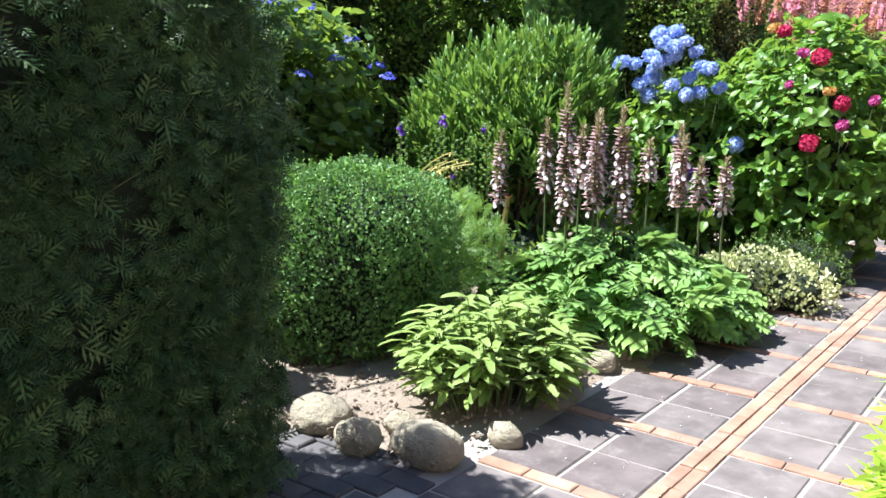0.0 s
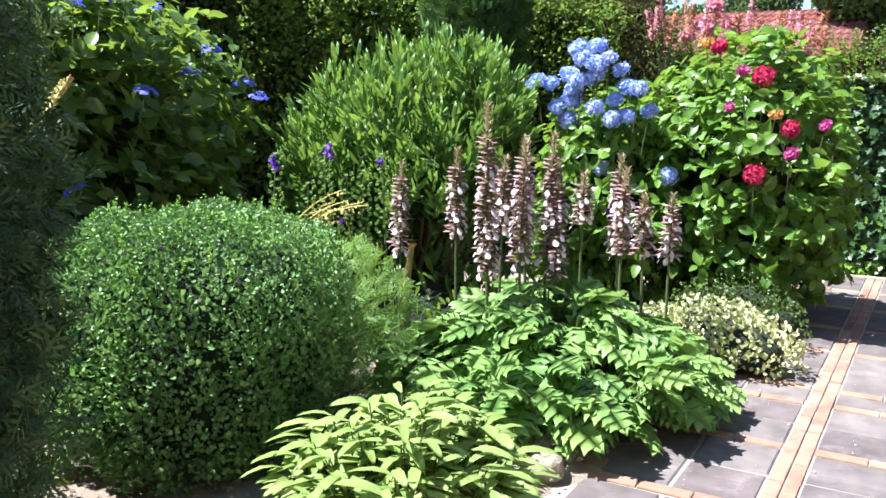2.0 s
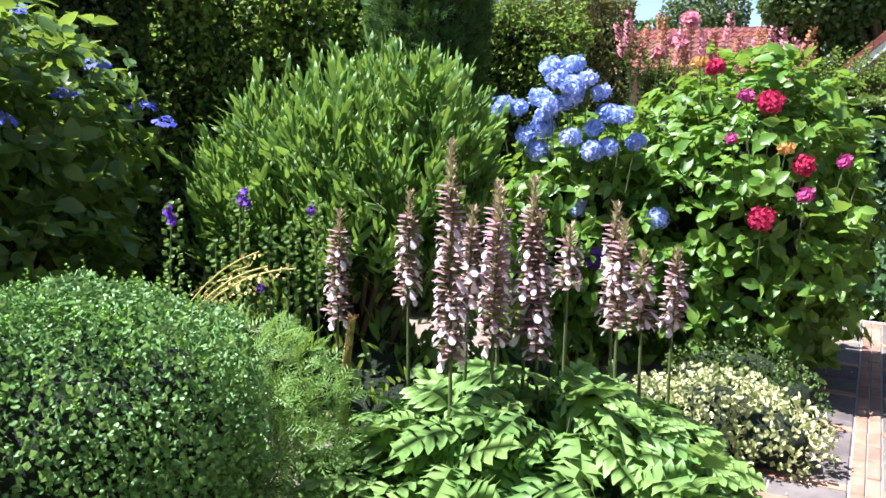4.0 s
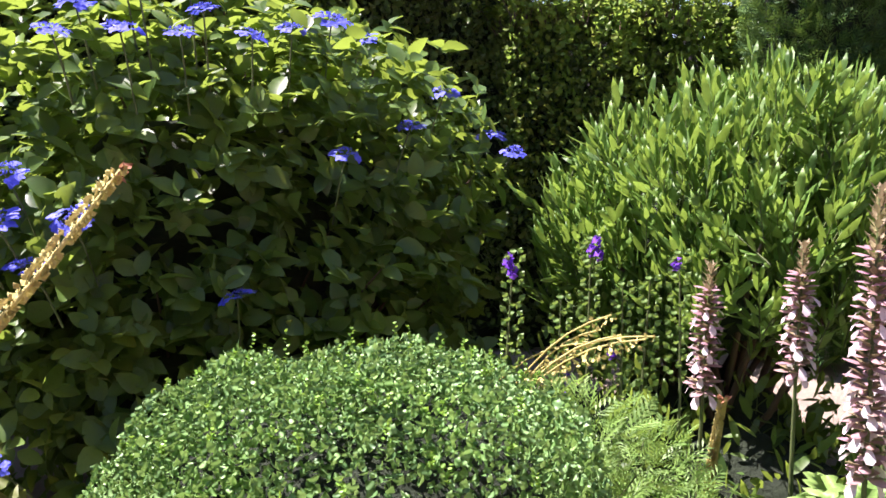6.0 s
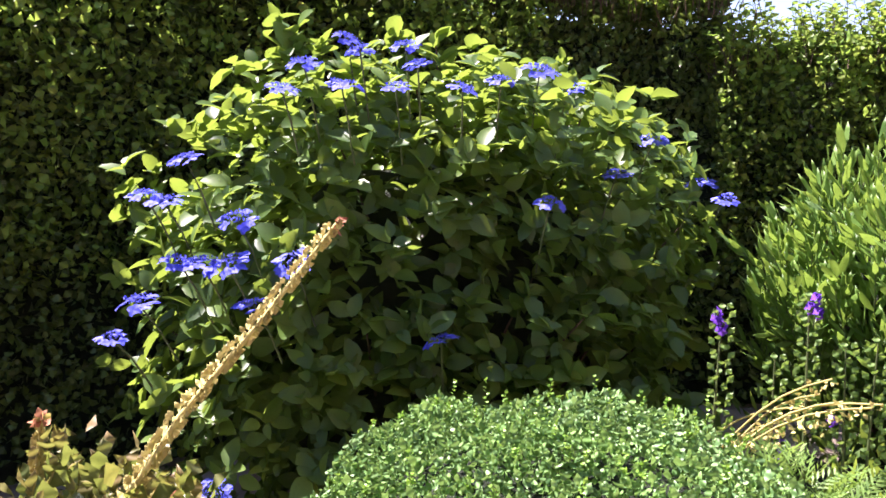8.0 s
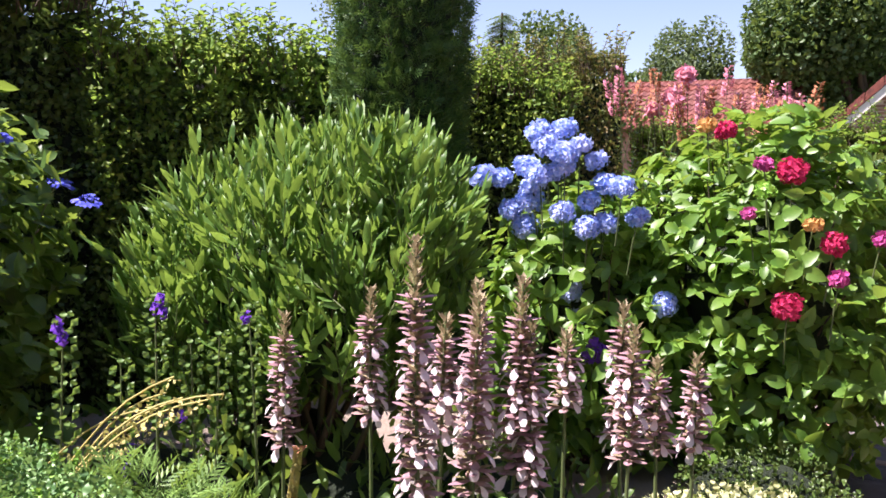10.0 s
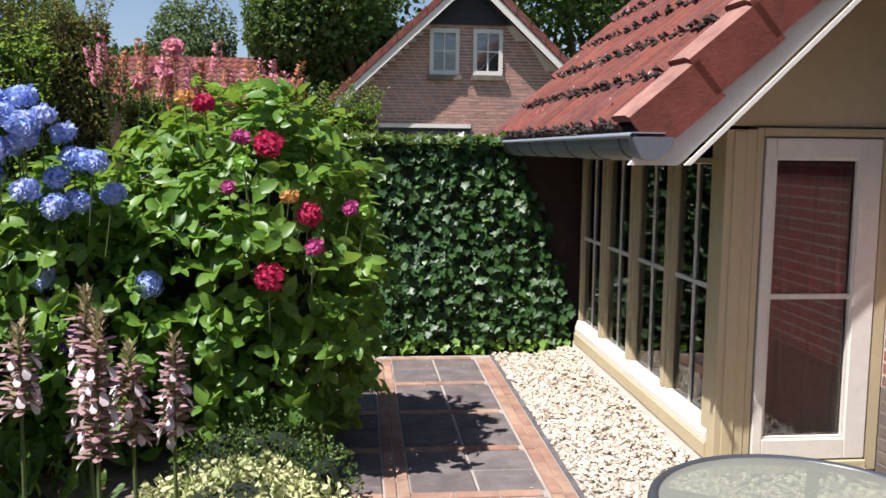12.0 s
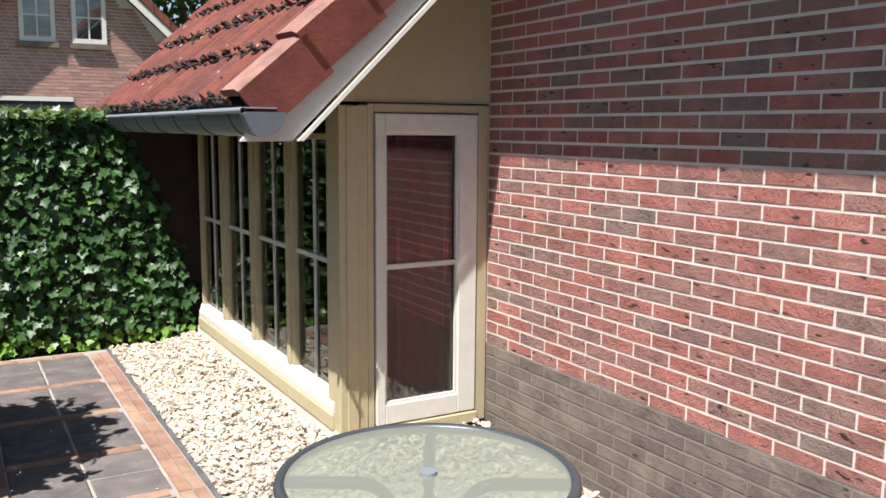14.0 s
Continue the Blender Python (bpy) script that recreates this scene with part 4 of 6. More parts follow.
def floret_ball(name, radius, n, mat, seed, flat=1.0, size=0.020):
    """A round head of four-petalled florets."""
    r = np.random.default_rng(seed)
    i = np.arange(n)
    ph = np.arccos(1 - 1.75 * (i + 0.5) / n)
    th = i * 2.39996
    d = np.stack([np.sin(ph) * np.cos(th), np.sin(ph) * np.sin(th), np.cos(ph) * flat], 1)
    P0 = d * radius * r.uniform(0.72, 1.13, (n, 1)) * (1 + 0.10 * lump(d, 2.5, seed))[:, None]
    N0 = unit(d + r.normal(size=d.shape) * 0.65)
    ref = unit(np.cross(N0, r.normal(size=d.shape)))
    oth = np.cross(N0, ref)
    PP, AA, NN = [], [], []
    for k in range(4):
        a = k * math.pi / 2
        PP.append(P0)
        AA.append(math.cos(a) * ref + math.sin(a) * oth + 0.15 * N0)
        NN.append(N0)
    petal = strip_leaf([0, 0.5, 1], [0.08, 0.46, 0.16], 0.15, 0.12)
    V, F = leaves(petal, np.concatenate(PP), np.concatenate(AA), np.concatenate(NN), size)
    return raw_mesh(name, V, F, mat)


def lace_head(name, seed):
    """A flat head: a ring of large florets round tiny buds."""
    r = np.random.default_rng(seed)
    n = 12
    th = np.linspace(0, 2 * np.pi, n, endpoint=False) + r.normal(size=n) * 0.15
    rad = 0.062 + r.normal(size=n) * 0.007
    P0 = np.stack([rad * np.cos(th), rad * np.sin(th), r.normal(size=n) * 0.006], 1)
    N0 = unit(np.stack([0.35 * np.cos(th), 0.35 * np.sin(th), np.ones(n)], 1) + r.normal(size=(n, 3)) * 0.2)
    petal = strip_leaf([0, 0.5, 1], [0.08, 0.48, 0.2], 0.15, 0.12)
    sets = []
    ref = unit(np.cross(N0, [0.3, 1, 0.2]))
    oth = np.cross(N0, ref)
    for k in range(4):
        a = k * math.pi / 2 + 0.4
        sets.append(leaves(petal, P0, math.cos(a) * ref + math.sin(a) * oth + 0.1 * N0, N0, 0.024))
    m = 60
    q = np.sqrt(r.random(m)) * 0.05
    t_ = r.uniform(0, 6.28, m)
    B = np.stack([q * np.cos(t_), q * np.sin(t_), 0.012 + 0.01 * r.random(m)], 1)
    sets.append(leaves(SMALL, B, r.normal(size=(m, 3)) + [0, 0, 1.2], r.normal(size=(m, 3)), 0.012))
    return raw_mesh(name, *joined(*sets), M["violet"])


def hydrangea(name, label, c, rad, n, leafmat, seed, leaf=(0.09, 0.15), zmin=0.12, singles=150, power=2.3, twist=0.10, clear=(), tilt=-0.10):
    r = np.random.default_rng(seed)
    ob = thing(name, label, "shrub")
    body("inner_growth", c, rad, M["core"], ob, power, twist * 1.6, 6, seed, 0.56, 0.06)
    P, N = shell(n, c, rad, r, power, 0.42, twist * 1.6, 6, zmin, seed)
    # leaves in whorls round shoot tips
    k = len(P) // 5
    tipP, tipN = P[:k], N[:k]
    tipP = tipP + unit(tipN + [0, 0, 0.5]) * (np.where(r.random(k) < 0.22, r.uniform(0.02, 0.13, k), 0.0))[:, None]
    rep = 5
    ang = np.tile(np.arange(rep) * 2.4, k) + np.repeat(r.uniform(0, 6, k), rep)
    ax = spread(tipN, r, 0.7, 0.7, 0.25)
    ref = unit(np.cross(ax, [0.3, 0.2, 1]))
    oth = np.cross(ax, ref)
    rp = lambda v: np.repeat(v, rep, 0)
    A = np.cos(ang)[:, None] * rp(ref) + np.sin(ang)[:, None] * rp(oth) + 0.30 * rp(ax) + r.normal(size=(k * rep, 3)) * 0.34 + [0, 0, tilt]
    PP = rp(tipP) + r.normal(size=(k * rep, 3)) * 0.012
    NN = rp(ax) + r.normal(size=(k * rep, 3)) * 0.42
    L = r.uniform(*leaf, k * rep)
    if len(clear):
        mid = PP + unit(A) * L[:, None] * 0.6
        ok = np.min(np.linalg.norm(mid[:, None] - np.array(clear)[None], axis=2), axis=1) > 0.115
        PP, A, NN, L = PP[ok], A[ok], NN[ok], L[ok]
    pick = np.zeros(len(PP), bool)
    outer = np.argsort(-(np.sum(((PP - c) / rad) ** 2, 1)))
    pick[outer[:singles]] = True
    stuff("leaves", leaves(OVATE, PP[~pick], A[~pick], NN[~pick], L[~pick]), leafmat, ob)
    single_leaves("leaf", OVATE, leafmat, PP[pick], unit(A[pick]), NN[pick], L[pick], ob)
    stem_pts = tipP[r.choice(k, min(60, k), False)]
    V, F = stems_to(stem_pts, (c[0], c[1], 0), r, 0.006)
    obj("stem_growth", raw_mesh("stem_growth", V, F, M["twig"], True), ob, "brown woody stems", kind="stuff")
    return ob, r


def settle(p, eye, c, rad, level=1.30):
    """Shift a head along its line from the path to where that line first meets the bush's rounded outside."""
    p, eye = np.array(p), np.array(eye)
    best, gap = p, 99.0
    for s in np.arange(0.80, 1.25, 0.005):
        q = eye + (p - eye) * s
        g_ = np.sum((np.abs(q - c) / rad) ** 2.3)
        if g_ < gap:
            best, gap = q, g_
        if g_ <= level:
            break
    return tuple(best)


def heads(ob, r, meshes, places, label, size=(0.9, 1.15), lean=(0, -0.35), stalk_base=None):
    pts = []
    for k, (x, y, z) in enumerate(places):
        up = Vector((lean[0] + r.normal() * 0.25, lean[1] + r.normal() * 0.25, 1)).normalized()
        m = up.to_track_quat("Z", "Y").to_matrix().to_4x4() @ Matrix.Scale(r.uniform(*size), 4)
        m.translation = (x, y, z)
        obj("flower_head", meshes[k % len(meshes)], ob, label, m)
        pts.append(np.array((x, y, z)))
    cen = np.array(stalk_base or (np.mean([p[0] for p in pts]), np.mean([p[1] for p in pts]) + 0.15, 0.4))
    way = []
    for p in pts:
        q = cen - p
        q = p + q / (np.linalg.norm(q) + 1e-6) * 0.14 - np.array([0, 0, 0.14])
        way.append((np.array([q, (p + q) / 2 + [0, 0, 0.015], p]), [0.004, 0.0035, 0.003]))
    V, F = tube(way, 5)
    obj("flower_stalk", raw_mesh("flower_stalk", V, F, M["stem"], True), ob, kind="stuff")


# blue hydrangea
ob, r = hydrangea("blue_hydrangea", "hydrangea bush with many round pale blue flower heads", (-2.02, 6.46, 0.72), (0.50, 0.42, 0.80), 3600, M["hyd"], 31, (0.055, 0.115), 0.12, 60)
blue_balls = [floret_ball("flower_head", 0.064, 130, M["blue"], s, 0.8, 0.0165) for s in (1, 2, 3)]
BLUE = [(-2.10, 1.72), (-1.99, 1.74), (-2.05, 1.66), (-1.90, 1.66), (-1.83, 1.59), (-2.38, 1.51), (-2.29, 1.50), (-2.18, 1.56), (-2.08, 1.52), (-1.99, 1.55), (-1.78, 1.48), (-1.68, 1.47),
        (-2.24, 1.35), (-2.16, 1.40), (-1.96, 1.35), (-1.85, 1.40), (-1.78, 1.30), (-1.84, 1.28), (-1.62, 1.33), (-2.18, 1.27), (-1.95, 0.96), (-1.93, 0.83), (-2.09, 0.93), (-1.50, 0.93), (-1.92, 0.70), (-2.02, 1.64), (-1.96, 1.62), (-2.13, 1.47)]
heads(ob, r, blue_balls, [(x - 0.045, 6.13 + 0.05 * math.sin(k * 2.1) + (0.12 if z < 1.2 else 0), z + 0.02) for k, (x, z) in enumerate(BLUE)], "round pale blue flower head", (0.75, 1.02))
vio_ball = [floret_ball("flower_head", 0.06, 90, M["purple"], 9)]
heads(ob, r, vio_ball, [(-1.85, 6.10, 0.72)], "deep violet flower head", stalk_base=(-1.9, 6.2, 0.2))

# red hydrangea
RED_BUSH = ((-0.71, 2.27, 1.56), (-1.17, 6.78, 0.89), (0.67, 0.62, 0.86))
on_bush = lambda places, level: [settle(p, *RED_BUSH, level) for p in places]
RED = on_bush([(-1.36, 6.62, 1.76), (-1.03, 6.32, 1.57), (-0.845, 6.30, 1.255), (-1.01, 6.09, 1.00)], 1.30)
MAGENTA = on_bush([(-1.155, 6.36, 1.60), (-1.20, 6.25, 1.38), (-0.66, 6.38, 1.28), (-0.82, 6.25, 1.11)], 1.35)
ORANGE = on_bush([(-1.45, 6.60, 1.79), (-0.93, 6.23, 1.34)], 1.35)
UNRIPE = on_bush([(-1.14, 6.3, 1.48), (-0.59, 6.4, 1.26)], 1.35)
ob, r = hydrangea("red_hydrangea", "large leafy hydrangea bush with crimson flower heads", (-1.17, 6.78, 0.89), (0.67, 0.62, 0.86), 7800, M["hyd"], 32, (0.05, 0.12), 0.06, 200, 2.5, 0.11, RED + MAGENTA + ORANGE)
red_balls = [floret_ball("flower_head", 0.060, 150, M["red"], s, 0.85, 0.0145) for s in (4, 5)]
heads(ob, r, red_balls, RED, "round crimson flower head", (0.78, 1.05), (0, -0.6))
mag = [floret_ball("flower_head", 0.048, 80, M["magenta"], 6, 0.8, 0.016)]
heads(ob, r, mag, MAGENTA, "small magenta flower head", (0.6, 0.82), (0, -0.5))
ora = [floret_ball("flower_head", 0.055, 80, M["orange"], 7, 0.6, 0.017)]
heads(ob, r, ora, ORANGE, "faded orange flower head", (0.7, 0.85), (0, -0.4))
gre = [floret_ball("flower_head", 0.04, 60, M["boxtip"], 8, 0.8, 0.014)]
heads(ob, r, gre, UNRIPE, "unripe green flower head", (0.9, 1.1), (0, -0.4))

# lacecap hydrangea
ob, r = hydrangea("lacecap_hydrangea", "big lacecap hydrangea with flat violet-blue flower heads", (-4.06, 3.62, 0.97), (0.62, 1.25, 1.02), 11500, M["hyd2"], 33, (0.055, 0.125), 0.15, 260, 2.4, 0.15, (), 0.25)
lace = [lace_head("flower_head", s) for s in (1, 2, 3)]
LACE = [(2.53, 1.63), (2.46, 1.50), (2.70, 1.43), (2.57, 1.30), (2.89, 1.28), (2.37, 1.19), (2.75, 1.15), (2.29, 1.09), (3.48, 0.95), (3.10, 2.02), (3.15, 1.98), (3.33, 2.00), (3.38, 1.94), (3.29, 1.86), (3.08, 1.86), (2.86, 1.85),
        (3.57, 1.86), (3.74, 1.89), (3.92, 1.93), (4.05, 1.86), (2.94, 1.93), (4.48, 1.68), (4.30, 1.54), (3.98, 1.43), (4.75, 1.50), (4.89, 1.43), (2.60, 0.55), (2.50, 1.31), (2.66, 1.29), (2.40, 1.52)]
heads(ob, r, lace, [settle((-3.66, y - 0.09 * min(1, max(0, (y - 2.4) / 1.6)), z - 0.015 - 0.04 * min(1, max(0, (4.0 - y) / 1.6))), (-0.89, 1.97, 1.56), (-4.06, 3.62, 0.97), (0.62, 1.25, 1.02)) for y, z in LACE], "flat violet-blue lacecap head", (0.65, 0.95), (0.16, -0.08), (-4.1, 3.7, 0.5))


def willow_shrub():
    r = np.random.default_rng(35)
    ob = thing("willow_leaved_shrub", "dense upright shrub with narrow bright green leaves", "shrub")
    c, rad = (-2.90, 5.28, 1.10), (0.72, 0.56, 0.60)
    body("inner_growth", (c[0], c[1], c[2] - 0.12), rad, M["core"], ob, 2.3, 0.20, 5, 35, 0.60, 0.1)
    P, N = shell(900, c, rad, r, 2.3, 0.5, 0.24, 5, 0.74, 35)
    P[:, 2] += 0.30 * (P[:, 0] - c[0]) - 0.11
    PP, AA, NN, LL = [], [], [], []
    paths = []
    for p, nn in zip(P, N):
        up = unit(np.array([nn[0] * 0.35, nn[1] * 0.35, 0.8]) + r.normal(size=3) * 0.24)
        ln = r.uniform(0.18, 0.42)
        q0 = p - up * ln * 0.5
        paths.append((np.array([q0, q0 + up * ln]), [0.0035, 0.0015]))
        side = unit(np.cross(up, [1, 0.2, 0]))
        fw = np.cross(up, side)
        for k in range(15):
            a = k * 2.4
            s = k / 14
            PP.append(q0 + up * ln * s)
            AA.append(up * (0.75 + s) + (math.cos(a) * side + math.sin(a) * fw) * (0.95 - 0.4 * s) + r.normal(size=3) * 0.15)
            NN.append(math.cos(a) * side + math.sin(a) * fw + [0, 0, 0.4])
            LL.append(r.uniform(0.07, 0.13))
    stuff("leaves", leaves(LANCE, np.array(PP), np.array(AA), np.array(NN), np.array(LL), 1.3), M["laurel"], ob)
    V, F = tube(paths, 4)
    obj("twig", raw_mesh("twig", V, F, M["stem"], True), ob, kind="stuff")
    V, F = stems_to(P[r.choice(len(P), 40, False)], (-2.92, 5.3, 0), r, 0.012, 0.3)
    obj("branch", raw_mesh("branches", V, F, M["twig"], True), ob, kind="stuff")


willow_shrub()


def undergrowth():
    """Low dark leaves in the shade below the shrubs."""
    r = np.random.default_rng(37)
    ob = thing("shade_undergrowth", "low dark leafy undergrowth below the shrubs", "plant")
    for c, rad in (((-2.50, 5.05, 0.10), (0.60, 0.42, 0.36)), ((-3.15, 4.70, 0.10), (0.55, 0.5, 0.50)), ((-2.95, 5.35, 0.15), (0.70, 0.55, 0.48)), ((-2.05, 5.55, 0.08), (0.5, 0.45, 0.35)), ((-3.0, 2.2, 0.08), (0.6, 0.4, 0.3))):
        # dark filling put in where the ground below the shrubs lies in shade
        body("inner_growth", c, rad, M["core"], ob, 2.2, 0.2, 7, 37, 0.62)
        P, N = shell(520, c, rad, r, 2.2, 0.3, 0.2, 7, 0.03, 37)
        stuff("leaves", leaves(LANCE, P, spread(N, r, 0.5, 0.7, 0.6), spread(N, r, 0.5, 0.8, 0.4), r.uniform(0.06, 0.13, len(P)), 1.6), M["hyd2"], ob)


undergrowth()


def column_conifer():
    r = np.random.default_rng(36)
    ob = thing("column_conifer", "tall dark columnar conifer", "tree")
    c, rad = (-3.47, 7.22, 1.82), (0.37, 0.37, 2.2)
    body("inner_growth", c, rad, M["core"], ob, 3, 0.14, 17, 36, 0.78)
    P, N = shell(15000, c, rad, r, 3, 0.20, 0.16, 17, 0.1, 36)
    stuff("sprays", leaves(SPRAY, P, spread(N, r, 0.7, 0.7, 0.35), spread(N, r, 0.6, 0.4, 0.5), r.uniform(0.06, 0.13, len(P))), M["thuja2"], ob)
    V, F = tube([(np.array([(-3.47, 7.22, 0), (-3.47, 7.22, 1.0), (-3.47, 7.22, 3.0)]), [0.09, 0.07, 0.02])], 8)
    obj("trunk", raw_mesh("trunk", V, F, M["twig"], True), ob)


column_conifer()


def mixed_hedge(name, label, runs, height, mat, seed, n, tip=None, leaf=(0.03, 0.06), wild=0.5):
    """A loose hedge along a bent line, uneven on top, with standing shoots."""
    r = np.random.default_rng(seed)
    ob = thing(name, label, "hedge")
    PP, NN, TT = [], [], []
    cores = []
    for (x0, y0, x1, y1, th) in runs:
        ln = math.hypot(x1 - x0, y1 - y0)
        d = np.array([x1 - x0, y1 - y0]) / ln
        nrm = np.array([d[1], -d[0]])
        k = int(n * ln)
        s = r.random(k) * ln
        front = r.random(k) < 0.72
        z = np.where(front, r.random(k) ** 0.75 * height, height - 0.16 * r.random(k) ** 1.5)
        w = np.where(front, th * (1 - 0.35 * r.random(k) ** 2), r.uniform(-th, th, k))
        base = np.stack([x0 + d[0] * s, y0 + d[1] * s, np.zeros(k)], 1)
        wav = lump(base + np.stack([0 * s, 0 * s, z], 1), 4.2, seed)
        zz = z * (1 + 0.07 * lump(base, 3.1, seed + 1)) + r.normal(size=k) * 0.02
        P = base + np.concatenate([nrm[None] * (w * (1 - 1.05 * np.clip(zz / height, 0, 1.1) ** 3) + 0.20 * wav)[:, None], zz[:, None]], 1)
        PP.append(P)
        NN.append(np.where(front[:, None], np.array([nrm[0], nrm[1], 0.25]), np.array([0, 0, 1.0])))
        tk = int(95 * ln)
        ts = r.random(tk) * ln
        bt = np.stack([x0 + d[0] * ts, y0 + d[1] * ts, np.zeros(tk)], 1)
        bt[:, :2] += nrm * r.uniform(-0.6, 1.0, (tk, 1)) * th
        bt[:, 2] = height * (1 + 0.07 * lump(bt, 3.1, seed + 1)) - 0.05
        TT.append(bt)
        bm = bmesh.new()
        nseg = max(4, int(ln / 0.25))
        prev = None
        for i in range(nseg + 1):
            q = np.array([x0, y0]) + d * ln * i / nseg
            hh = height * (0.99 + 0.07 * float(lump(np.array([[q[0], q[1], 0.0]]), 3.1, seed + 1)[0]))
            ring = [bm.verts.new((q[0] + nrm[0] * w_, q[1] + nrm[1] * w_, z_)) for w_, z_ in ((th * 0.55, 0), (th * 0.45, hh * 0.5), (-th * 0.25, hh * 0.95), (-th * 0.6, hh * 0.95), (-th * 0.7, hh * 0.5), (-th * 0.6, 0))]
            if prev:
                for j in range(6):
                    bm.faces.new([prev[j], prev[(j + 1) % 6], ring[(j + 1) % 6], ring[j]])
            prev = ring
        # solid filling of the hedge, shade painted by its dark colour
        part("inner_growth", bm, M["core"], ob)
    P, N = np.concatenate(PP), np.concatenate(NN)
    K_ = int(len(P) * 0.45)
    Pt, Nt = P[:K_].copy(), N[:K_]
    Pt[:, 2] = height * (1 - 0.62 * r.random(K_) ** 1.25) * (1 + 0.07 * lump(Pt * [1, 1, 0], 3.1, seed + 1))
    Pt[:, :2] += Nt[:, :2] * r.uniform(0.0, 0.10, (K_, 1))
    # leaves over the upper part in the tip colour, which stands for sunlight
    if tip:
        stuff("upper_leaves", leaves(SMALL, Pt, spread(Nt, r, 0.6, 0.6, wild), spread(Nt, r, 0.4, 0.9, 0.5), r.uniform(*leaf, K_)), tip, ob, "upper hedge leaves, tip colour standing for sunlight")
    stuff("leaves", leaves(SMALL, P, spread(N, r, 0.5, 0.35, wild), spread(N, r, 0.7, 0.5, 0.5), r.uniform(*leaf, len(P))), mat, ob)
    if tip:
        T = np.concatenate(TT)
        QQ, AA, paths = [], [], []
        for b in T:
            h = r.uniform(0.06, 0.34)
            top = b + np.array([r.normal() * 0.06, r.normal() * 0.06, h])
            paths.append((np.array([b - [0, 0, 0.1], (b + top) / 2, top]), [0.004, 0.003, 0.0015]))
            for k in range(14):
                s = k / 13
                QQ.append(b + (top - b) * s)
                AA.append([math.cos(k * 2.4), math.sin(k * 2.4), 0.5])
        QQ, AA = np.array(QQ), np.array(AA)
        stuff("shoot", leaves(SMALL, QQ, AA, np.tile([0.1, 0, 1.0], (len(QQ), 1)) + r.normal(size=QQ.shape) * 0.3, r.uniform(leaf[0], leaf[1] * 1.1, len(QQ))), tip, ob, "pale young shoots on top")
        V, F = tube(paths, 4)
        obj("shoot_stem", raw_mesh("shoot_stem", V, F, M["twig"]), ob, kind="stuff")
    return ob


mixed_hedge("mixed_hedge", "tall loose dark green mixed hedge with standing shoots", [(-5.65, -1.5, -5.65, 5.0, 0.45), (-5.65, 4.9, -5.15, 6.3, 0.45)], 2.70, M["hedge"], 41, 6500, M["hedgetip_sunlit"], (0.035, 0.08), 0.7)
mixed_hedge("mixed_hedge", "loose mixed hedge with pale green shoots on top", [(-5.20, 6.1, -4.1, 8.4, 0.45)], 2.36, M["hedge"], 46, 6500, M["hedgetip_sunlit"], (0.035, 0.08), 0.7)
mixed_hedge("mixed_hedge", "loose mixed hedge beside the columnar conifer", [(-4.3, 8.5, -2.95, 9.2, 0.40)], 2.28, M["hedge"], 45, 6000, M["hedgetip_sunlit"], (0.03, 0.07), 0.7)
mixed_hedge("rose_hedge", "loose shrubby hedge with rusty and green leaves", [(-3.95, 9.5, -2.7, 9.9, 0.42)], 2.46, M["rose"], 42, 6500, M["rose"], (0.025, 0.055), 0.7)
mixed_hedge("low_hedge", "green hedge beyond the garden wall", [(-2.7, 10.3, -0.5, 10.7, 0.35)], 1.86, M["rose"], 43, 5000, M["hedgetip_sunlit"], (0.03, 0.06), 0.7)


